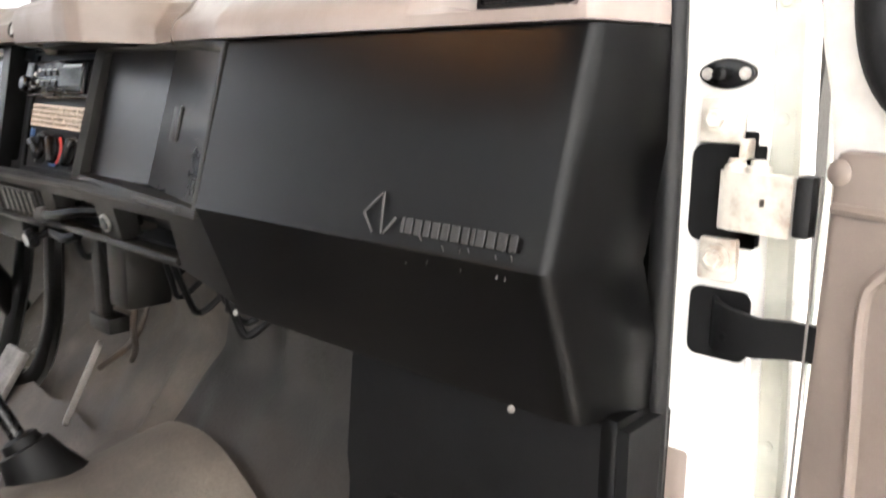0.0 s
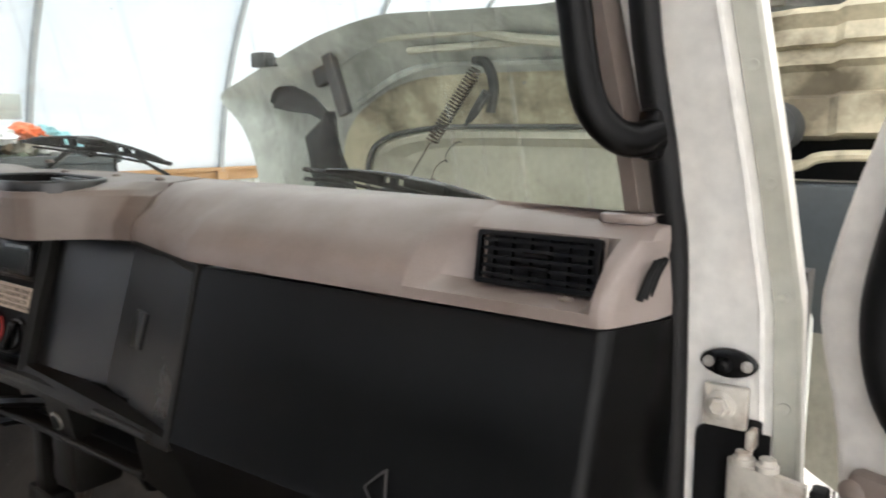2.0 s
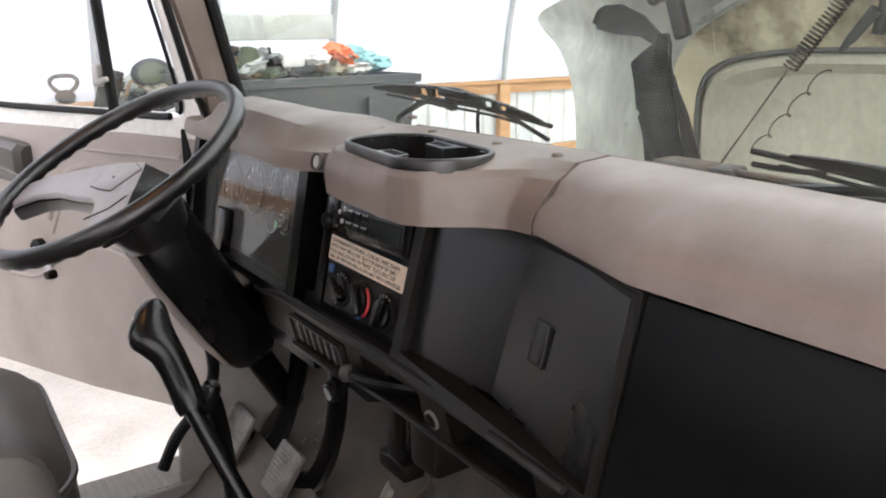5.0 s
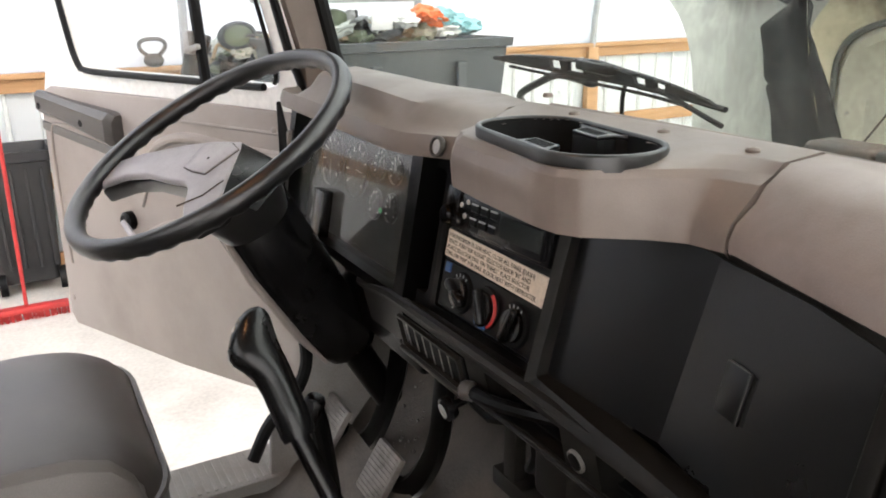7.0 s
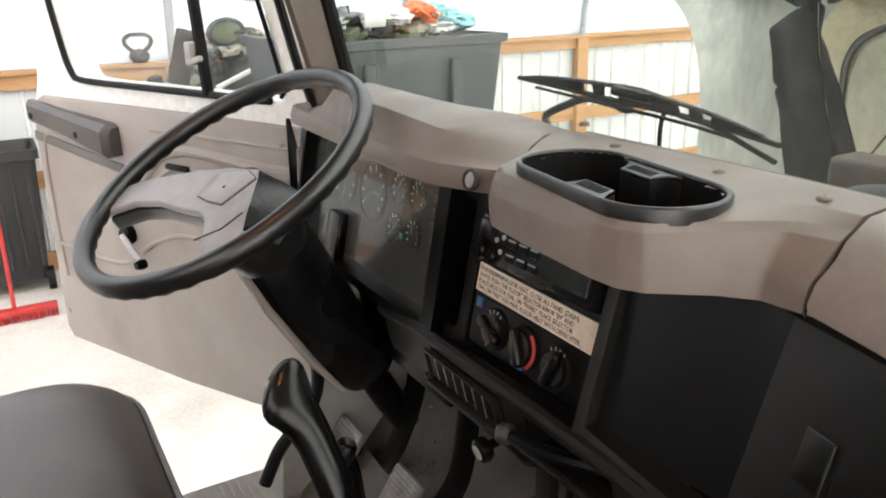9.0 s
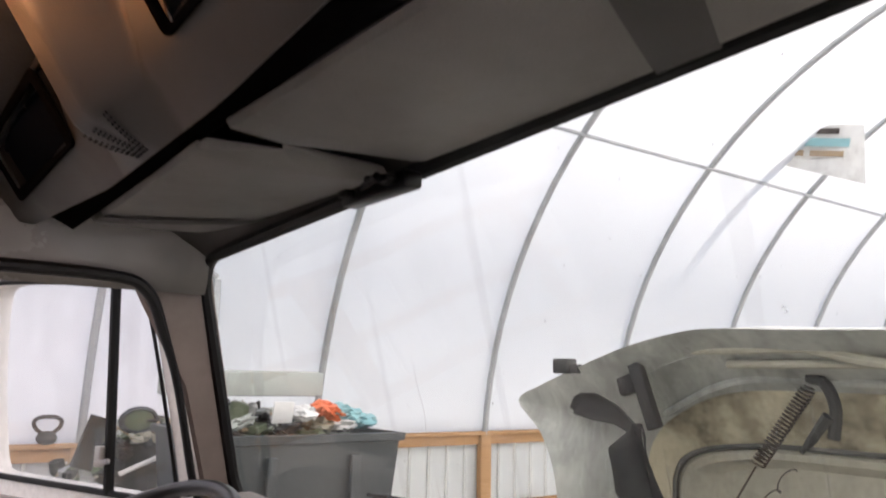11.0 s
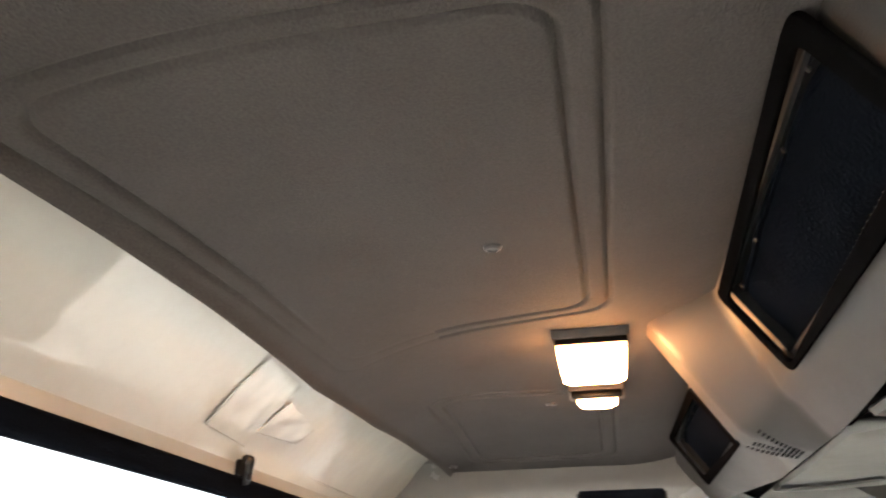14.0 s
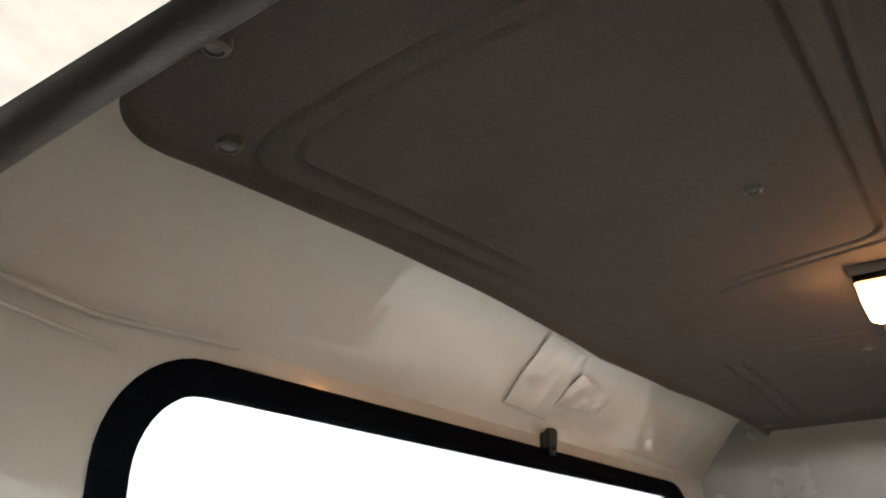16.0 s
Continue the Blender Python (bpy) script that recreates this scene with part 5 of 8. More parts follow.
    # lower fascia: rail, lighter, ash slot, low vent
    def low(x, z, lift=0.0):
        return (x, 0.598 - 0.02 - lift + (0.755 - z) * 0.22, z)
    rail = bmesh.new()

    def zt(x):
        return table(x, (-0.56, 0.735), (-0.44, 0.752), (-0.09, 0.755), (0.165, 0.754), (0.283, 0.752))

    def zb(x):
        return table(x, (-0.56, 0.668), (-0.44, 0.672), (-0.09, 0.676), (0.165, 0.670), (0.283, 0.642))
    grid = {}

    def corner(x, z):
        if (x, z) not in grid:
            grid[x, z] = rail.verts.new(low(x, z))
        return grid[x, z]
    cols = [-0.56, -0.44, -0.412, -0.238, -0.192, -0.046, 0.012, 0.164, 0.283]
    for a, b, is_open in zip(cols, cols[1:], (0, 0, 1, 0, 1, 0, 1, 0)):
        levels = [(zt(a), zt(b)), (0.733, 0.733), (0.685, 0.685), (zb(a), zb(b))]
        for k in range(3):
            if is_open and k == 1:
                continue
            (p, q), (r, t) = levels[k], levels[k + 1]
            rail.faces.new((corner(a, p), corner(b, q), corner(b, t), corner(a, r)))
    ext = bmesh.ops.extrude_face_region(rail, geom=list(rail.faces))
    for v in ext["geom"]:
        if isinstance(v, bmesh.types.BMVert):
            v.co.y += 0.03
    bmesh.ops.recalc_face_normals(rail, faces=rail.faces)
    lower = part("lower_fascia", rail, M["dusty"], dash, "black lower dash fascia, dusty along its edge")
    part("edge_rail", tube([low(-0.56, 0.735, 0.0), low(-0.44, 0.752, 0.0), low(-0.09, 0.756, 0.0), low(0.284, 0.754, 0.0)], 0.0085, 8), M["dusty"], lower)
    part("edge_rail", tube([low(-0.44, 0.674, 0.002), low(-0.1, 0.684, 0.002), low(0.165, 0.680, 0.002)], 0.005, 8), M["dusty"], lower)
    F = facing(low(0, 0.70, 0.0015), (1, 0, 0), (0, -0.22, 1))
    for name, x0, x1 in (("ash_slot", 0.010, 0.166), ("switch_slot", -0.194, -0.044), ("vent_duct", -0.414, -0.236)):
        part(name, join(box((x0, -0.017, -0.062), (x1, 0.035, -0.056), 0, m=F), box((x0, 0.033, -0.06), (x1, 0.036, -0.022), 0, m=F), box((x0, -0.018, -0.06), (x1, -0.015, -0.022), 0, m=F)), M["deep"], lower)
    sk = part("switch_lever", tube(smooth_path([F @ Vector((-0.215, 0.0, 0.010)), F @ Vector((-0.17, 0.004, 0.004)), F @ Vector((-0.12, 0.010, -0.008)), F @ Vector((-0.085, 0.006, -0.03))], 5), 0.0085, 8), M["black"], lower)
    part("lever_cap", lathe([(0.009, 0), (0.0125, 0.004), (0.0125, 0.016), (0.009, 0.020), (0, 0.020)], F @ pose(-0.212, 0.0, 0.006, 0, -60, 0), 14), M["etchline"], sk)
    part("fascia_hole", lathe([(0.0042, 0.0004), (0.0036, 0.0008), (0.0, 0.0008)], facing(low(0.118, 0.7475, 0.001), (1, 0, 0), (0, -0.22, 1)), 12), M["deep"], lower)
    lc = F @ pose(-0.020, 0.008, 0)
    lt = part("lighter", lathe([(0.0128, 0.0), (0.0128, 0.003), (0.0108, 0.004), (0.0105, 0.001), (0.0, 0.001)], lc, 24), M["metal"], lower, "chrome lighter socket")
    part("plug", lathe([(0.0093, 0.001), (0.0093, 0.0045), (0.0, 0.005)], lc, 20), M["black"], lt)
    lv = louvre("floor_vent", F @ pose(-0.325, 0.009, 0.004), 0.166, 0.044, 7, 0, M["metal"], M["dusty"], "black floor-level vent with thin bright slats")
    part("vent_ledge", box((-0.415, -0.022, 0.0), (-0.235, -0.014, 0.016), 0.003, 2, F), M["dusty"], lv)
    kb = F @ pose(-0.262, -0.040, 0.012)
    pull = part("brake_knob", lathe([(0.006, -0.04), (0.006, 0.004), (0.014, 0.006), (0.0165, 0.012), (0.0155, 0.020), (0.012, 0.022), (0.0, 0.022)], kb, 22), M["gloss"], lower, "round black pull knob")
    part("print", lathe([(0.010, 0.0222), (0.010, 0.0228), (0.0075, 0.0228), (0.0075, 0.0222)], kb, 20), M["grey"], pull)
    part("stalk", tube([kb @ Vector((0, 0, -0.02)), kb @ Vector((0.05, -0.005, -0.02)), kb @ Vector((0.075, 0.0, -0.03))], 0.009, 8), M["black"], lower)
    # cables and brackets hanging under the dash
    rnd = random.Random(4)
    for k in range(9):
        x = -0.34 + 0.06 * k
        a = Vector((x, 0.66 + rnd.uniform(0, 0.05), 0.66))
        b = a + Vector((rnd.uniform(-0.05, 0.05), rnd.uniform(0.02, 0.08), -rnd.uniform(0.06, 0.14)))
        part("cable", tube(smooth_path([a, a.lerp(b, 0.5) + Vector((rnd.uniform(-0.02, 0.02), 0, -0.02)), b, b + Vector((0.04, 0.04, 0.05))], 5), rnd.uniform(0.004, 0.009), 7), M["rubber"], dash)
    part("bracket", box((-0.30, 0.68, 0.50), (-0.27, 0.70, 0.66), 0.003), M["dusty"], dash)
    part("bracket_foot", box((-0.33, 0.68, 0.47), (-0.25, 0.72, 0.499), 0.004), M["dusty"], dash)
    part("control_box", box((-0.20, 0.66, 0.54), (-0.13, 0.74, 0.66), 0.01), M["dusty"], dash)
    part("linkage", tube(smooth_path([(-0.16, 0.70, 0.62), (-0.20, 0.70, 0.50), (-0.24, 0.72, 0.44), (-0.30, 0.74, 0.40)], 5), 0.006, 7), M["iron"], dash)


build_centre()


def build_tray():
    """Black two-cup holder let into the centre pad."""
    tray = thing("cup_holder", (-0.09, 0.632, 0.95), "black plastic two-cup holder set in the dash top", "cup holder")
    c, turn, half, rad = TRAY
    m = facing(c, (math.cos(turn), math.sin(turn), 0), (0, 1, 0))

    def outline(L, r, waist=0.0, n=14):
        out = []
        for k in range(n + 1):
            a = radians(-90 + 180 * k / n)
            out.append((L + r * math.cos(a), r * math.sin(a)))
        for q in (0.6, 0.2, -0.2, -0.6):
            out.append((L * q, r - waist * (1 - q * q)))
        for k in range(n + 1):
            a = radians(90 + 180 * k / n)
            out.append((-L + r * math.cos(a), r * math.sin(a)))
        for q in (-0.6, -0.2, 0.2, 0.6):
            out.append((L * q, -r + waist * (1 - q * q)))
        return out
    o, i = outline(half, rad), outline(half, rad - 0.0062)
    ring = frame_ring(o, i, 0.020, m @ pose(0, 0, -0.015))
    bmesh.ops.bevel(ring, geom=[e for e in ring.edges if e.calc_face_angle(0) > 1.2], offset=0.0028, segments=3, profile=0.5, affect="EDGES")
    part("rim", ring, M["rim"], tray)
    deep = [[m @ Vector((x * s, y * s, z)) for x, y in i] for s, z in ((1.0, 0.002), (0.985, -0.02), (0.95, -0.062), (0.90, -0.070))]
    well = loft(deep, cap=False)
    well.faces.new([v for v in well.verts][-len(i):])
    part("well", well, M["deep"], tray)
    for s, ox in ((1, -0.008), (-1, 0.0165)):
        # a waisted tab that flares into the wall
        yo, yi = rad - 0.006, 0.028 if s > 0 else 0.026
        prof = [(-0.050, yo), (-0.034, yo - 0.007), (-0.027, yi + 0.010), (-0.0255, yi), (0.0255, yi), (0.027, yi + 0.010), (0.034, yo - 0.007), (0.050, yo)]
        tab = part("finger_tab", slab([(ox + x - 0.45 * s * (y - yi), y * s) for x, y in prof], 0.057, m @ pose(0, 0, -0.0605), 0.001), M["deep"], tray)
        part("tab_top", slab([(ox + x - 0.45 * s * (y - yi), y * s) for x, y in prof], 0.004, m @ pose(0, 0, -0.0034), 0.0012), M["rim"], tab)
        for k in range(10):
            x = -0.0205 + 0.0044 * k
            y0, y1 = yi + 0.004, yi + 0.019
            rib = [(ox + x - 0.45 * s * (y0 - yi), y0 * s), (ox + x + 0.0022 - 0.45 * s * (y0 - yi), y0 * s), (ox + x + 0.0022 - 0.45 * s * (y1 - yi), y1 * s), (ox + x - 0.45 * s * (y1 - yi), y1 * s)]
            part("grip_slot", slab(rib, 0.0012, m @ pose(0, 0, 0.0000)), M["deep"], tab)


build_tray()


def slab_sheet(outline, m):
    """One flat sheet that faces along the z axis of m."""
    bm = bmesh.new()
    bm.faces.new([bm.verts.new(m @ Vector((*q, 0))) for q in outline])
    return toward(bm, m.to_3x3() @ Vector((0, 0, 1)))


def build_cluster():
    cl = thing("instrument_cluster", (-0.66, 0.62, 0.74), "instrument cluster behind a clear cover with painted-in reflection haze", "instruments")
    P = facing((-0.66, 0.626, 0.852), (1, 0, 0), (0, 0.20, 1))
    part("housing", frame_ring(rrect(-0.29, 0.262, -0.115, 0.108, 0.006, 3), rrect(-0.262, 0.232, -0.10, 0.100, 0.006, 3), 0.05, P @ pose(0, 0, -0.02)), M["black"], cl)
    part("face", box((-0.264, -0.102, -0.022), (0.234, 0.102, -0.014), 0, m=P), M["gauge"], cl)
    part("cover", slab_sheet([(-0.262, -0.10), (0.232, -0.10), (0.232, 0.10), (-0.262, 0.10)], P @ pose(0, 0, 0.006)), M["lens"], cl, "clear plastic lens with a pale film for reflections").visible_shadow = False
    for x, y, r in ((-0.16, 0.03, 0.05), (-0.045, 0.03, 0.05), (0.045, 0.055, 0.026), (0.045, -0.01, 0.026), (0.105, 0.055, 0.024), (0.105, -0.005, 0.024), (-0.16, -0.065, 0.024)):
        g = P @ pose(x, y, -0.014)
        dial = part("gauge", lathe([(r, 0.0), (r, 0.004), (r * 0.93, 0.005), (r * 0.92, 0.001), (0, 0.001)], g, 28), M["gauge"], cl)
        part("needle", cbox((r * 0.6, 0.0010, 0.001), g @ pose(0, 0, 0.004, 0, 0, 30 + 700 * x) @ pose(r * 0.3, 0, 0), 0), M["grey"], dial)
        for k in range(9):
            a = radians(-40 + 32 * k)
            part("tick", cbox((r * 0.22, 0.0015, 0.0006), g @ pose(r * 0.78 * math.cos(a), r * 0.78 * math.sin(a), 0.002, 0, 0, math.degrees(a)), 0), M["paper"], dial)
    for r in range(7):
        for c in range(2):
            part("tell_tale", box((0.150 + 0.014 * c, 0.075 - 0.02 * r, -0.015), (0.160 + 0.014 * c, 0.085 - 0.02 * r, -0.012), 0, m=P), M["etchline"], cl)
    for x, y in ((0.20, 0.07), (0.20, 0.015), (0.20, -0.04)):
        part("switch", box((x - 0.018, y - 0.022, -0.014), (x + 0.018, y + 0.022, -0.004), 0.003, 1, P), M["black"], cl)
    part("green_lamp", join(box((0.071, -0.017, -0.010), (0.079, -0.013, -0.0075), 0.0005, 1, P), box((0.073, -0.0195, -0.010), (0.077, -0.0105, -0.0075), 0.0005, 1, P)), M["green"], cl, "small green warning symbol")
    part("trip_block", box((-0.128, -0.105, 0.006), (-0.085, -0.018, 0.028), 0.004, 2, P), M["gloss"], cl, "upright black switch block")
    part("side_blade", slab([(0, 0), (0.045, 0.0), (0.012, 0.20), (0.004, 0.20)], 0.012, facing((-0.955, 0.585, 0.775), (0.4, 1, 0), (0, 0, 1)), 0.002), M["black"], cl)
    part("under_cover", box((-0.93, 0.615, 0.62), (-0.42, 0.645, 0.742), 0.006), M["black"], cl)


build_cluster()


# ---- steering wheel, column, levers, pedals ----
def build_steering():
    sw = thing("steering_wheel", (-0.67, 0.393, 0.953), "black truck steering wheel with a wide grey hub pad", "steering wheel")
    nrm = Vector((0.105, -0.494, 0.863)).normalized()
    spoke = Vector((-0.05, -0.98, -0.2))
    spoke = (spoke - nrm * spoke.dot(nrm)).normalized()
    C = Vector((-0.67, 0.393, 0.953))
    m = facing(C, spoke, nrm.cross(spoke))
    R = 0.226
    ring = []
    n, k = 168, 14
    for i in range(n):
        a = 2 * math.pi * i / n
        grip = 0.0019 * math.cos(a * 42)
        r = 0.0142

        def bulge(b):
            return r + grip * max(0.0, -math.sin(b) - 0.15)
        ring.append([m @ Vector(((R + bulge(b) * math.cos(b)) * math.cos(a), (R + bulge(b) * math.cos(b)) * math.sin(a), 1.12 * bulge(b) * math.sin(b)))
                     for b in (2 * math.pi * j / k for j in range(k))])
    ring.append(ring[0])
    part("rim", loft(ring, cap=False), M["rim"], sw, "black rim with finger grips underneath")
    # padded hub running out into two broad spokes
    ex = Vector((0, -1, 0)) - nrm * -nrm.y
    ex.normalize()
    w = facing(C, ex, nrm.cross(ex))
    pad = [(0.150, -0.205), (0.085, -0.145), (0.022, -0.064), (-0.015, -0.005), (-0.040, 0.052), (-0.033, 0.071), (0.014, 0.143), (0.030, 0.172), (0.045, 0.190), (0.093, 0.176), (0.082, 0.132), (0.067, 0.100), (0.060, 0.078), (0.062, 0.055), (0.077, 0.016), (0.099, -0.054), (0.130, -0.108), (0.178, -0.145)]
    body = slab(pad, 0.013, w @ pose(0, 0, -0.017))
    bmesh.ops.bevel(body, geom=[e for e in body.edges if e.calc_face_angle(0) > 0.9], offset=0.005, segments=3, profile=0.5, affect="EDGES")
    part("hub_pad", body, M["hubvinyl"], sw, "scuffed lilac-grey hub pad running into two spokes")
    under = slab([(0.05 + (x - 0.05) * 0.975, 0.02 + (y - 0.02) * 0.96) for x, y in pad], 0.026, w @ pose(0.0, 0, -0.0425))
    bmesh.ops.bevel(under, geom=[e for e in under.edges if e.calc_face_angle(0) > 0.9], offset=0.006, segments=2, profile=0.5, affect="EDGES")
    part("underside", under, M["rim"], sw, "black underside of the hub and spokes")
    part("hub_side", lathe([(0.055, -0.105), (0.066, -0.07), (0.064, -0.040)], w @ pose(0.012, 0.085, 0), 28), M["rim"], sw)
    facet = [w @ Vector((x, y, -0.007)) for x, y in ((-0.039, 0.050), (-0.033, 0.071), (0.014, 0.143), (0.030, 0.172))]
    fall = [w @ Vector((x, y, -0.044)) for x, y in ((-0.060, 0.060), (-0.064, 0.108), (-0.044, 0.160), (0.006, 0.190))]
    inner = (w @ Vector((0.01, 0.08, -0.012)), w @ Vector((0.01, 0.08, -0.044)))
    part("hub_facet", loft([facet + [inner[0]], fall + [inner[1]]]), M["gloss"], sw, "dark slanted end of the hub")
    part("horn_groove", slab([(0.049, 0.014), (0.043, 0.047), (0.031, 0.084), (-0.029, 0.080), (-0.030, 0.044), (0.0, -0.010), (0.014, -0.012)], 0.0010, w @ pose(0, 0, -0.0042)), M["iron"], sw)
    part("horn_plate", slab([(0.047, 0.016), (0.0415, 0.046), (0.0298, 0.082), (-0.0275, 0.078), (-0.0282, 0.045), (0.001, -0.008), (0.014, -0.0095)], 0.0030, w @ pose(0, 0, -0.0045), 0.001), M["hubvinyl"], sw)
    part("spoke_line", tube([w @ Vector(q) for q in ((0.016, 0.138, -0.0035), (0.050, 0.140, -0.0035), (0.086, 0.120, -0.0035))], 0.0013, 6), M["iron"], sw)
    part("horn_mark", lathe([(0.0026, 0), (0.002, 0.001), (0, 0.001)], w @ pose(0.012, 0.044, -0.0015), 10), M["iron"], sw)
    # column
    col = thing("steering_column", (-0.63, 0.6, 0.57), "black steering column shroud with a pale lower edge", "steering column")
    ax = -nrm
    m2 = facing(C, Vector((1, 0, 0)) - ax * ax.x, ax)
    rings = []
    for L, w, a, b in ((0.055, 0.050, 0.05, 0.05), (0.085, 0.062, 0.055, 0.06), (0.10, 0.068, 0.058, 0.07), (0.20, 0.070, 0.056, 0.075), (0.34, 0.070, 0.052, 0.07), (0.41, 0.067, 0.050, 0.063), (0.44, 0.060, 0.046, 0.053), (0.455, 0.048, 0.038, 0.040), (0.460, 0.030, 0.025, 0.025)):
        ring = []
        for j in range(28):
            c, q = math.cos(2 * math.pi * j / 28), math.sin(2 * math.pi * j / 28)
            ring.append(m2 @ Vector((math.copysign(abs(c) ** 0.55, c) * w, L, math.copysign(abs(q) ** 0.6, q) * (a if q > 0 else b))))
        rings.append(ring)
    part("shroud", loft(rings), M["gloss"], col)
    part("lower_edge", tube([m2 @ Vector((0.050, L, -q)) for q, L in ((0.066, 0.10), (0.0735, 0.2), (0.069, 0.34), (0.058, 0.42))], [0.004, 0.0075, 0.0075, 0.003], 8), M["vinyl"], col, "pale edge of the lower shroud half")
    part("collar", lathe([(0.045, 0.03), (0.05, 0.04), (0.05, 0.075), (0.03, 0.08)], m2 @ pose(0, 0, 0, -90), 20), M["black"], col)
    part("stalk", tube(smooth_path([m2 @ Vector((-0.05, 0.09, 0.0)), m2 @ Vector((-0.12, 0.09, 0.01)), m2 @ Vector((-0.19, 0.085, 0.02))], 4), [0.006] * 8 + [0.009], 8), M["black"], col)
    part("column_tube", tube([m2 @ Vector((0, 0.43, 0)), m2 @ Vector((0, 0.62, 0.0))], 0.028, 14), M["black"], col)


build_steering()


def build_shifter():
    sh = thing("gear_shifter", (-0.036, 0.46, 0.36), "black gear lever with a bent pistol grip and rubber boot", "gear lever")
    top, low, base = Vector((-0.254, 0.331, 0.848)), Vector((-0.172, 0.350, 0.727)), Vector((-0.040, 0.458, 0.415))
    bend = Vector((-0.118, 0.392, 0.600))
    ax = (top - low).normalized()
    out = Vector((0.12, -1.0, 0.0))
    out = (out - ax * out.dot(ax)).normalized()
    cross = ax.cross(out)
    rings = []
    for t, a, b, o in ((0.0, 0.0165, 0.0165, 0), (0.008, 0.0185, 0.0185, 0), (0.03, 0.0188, 0.0182, 0), (0.055, 0.019, 0.018, 0.001), (0.072, 0.0205, 0.018, 0.003), (0.084, 0.0235, 0.0185, 0.007), (0.093, 0.0265, 0.0185, 0.011), (0.101, 0.0275, 0.0183, 0.012), (0.110, 0.0265, 0.018, 0.011), (0.122, 0.0235, 0.0172, 0.007), (0.132, 0.0195, 0.0155, 0.003), (0.139, 0.0145, 0.0125, 0.0), (0.1435, 0.008, 0.0075, -0.002), (0.1450, 0.002, 0.002, -0.002)):
        c = low + ax * t + out * o
        rings.append([c + out * (a * math.cos(q)) + cross * (b * math.sin(q)) for q in (2 * math.pi * j / 24 for j in range(24))])
    part("grip", loft(rings), M["gloss"], sh)
    part("button_plate", cbox((0.010, 0.028, 0.004), facing(low + ax * 0.119 + out * 0.0285, cross, ax - out * 0.55), 0.002), M["metal"], sh, "worn bright grip inlay")
    part("selector", cbox((0.005, 0.007, 0.005), facing(low + ax * 0.132 + out * 0.018 + cross * 0.006, cross, ax), 0.002), M["iron"], sh)
    part("rod", tube(smooth_path([low + ax * 0.02, low, bend, base, base + Vector((0.004, 0.004, -0.06))], 7), 0.0105, 12), M["gloss"], sh)
    d = (base - bend).normalized()
    mm = Matrix.Translation(base) @ d.to_track_quat("-Z", "Y").to_matrix().to_4x4()
    part("boot", lathe([(0.016, 0.012), (0.024, 0.008), (0.026, -0.004), (0.034, -0.006), (0.044, -0.04), (0.056, -0.07), (0.075, -0.085), (0.09, -0.09)], mm, 20), M["rubber"], sh, "black rubber lever boot")
    sw = thing("second_lever", (-0.35, 0.45, 0.2), "thin black auxiliary lever with a stub knob", "lever")
    a = Vector((-0.311, 0.411, 0.680))
    part("knob", lathe([(0.010, -0.03), (0.0135, -0.02), (0.0135, 0.008), (0.011, 0.014), (0.006, 0.013), (0.0, 0.010)], Matrix.Translation(a) @ pose(0, 0, 0, -12, 10, 0), 16), M["gloss"], sw)
    part("rod", tube(smooth_path([a, a + Vector((-0.005, 0.01, -0.05)), a + Vector((-0.035, 0.03, -0.2)), a + Vector((-0.06, 0.04, -0.36)), a + Vector((-0.07, 0.04, -0.50))], 5), 0.0125, 10), M["black"], sw)


build_shifter()


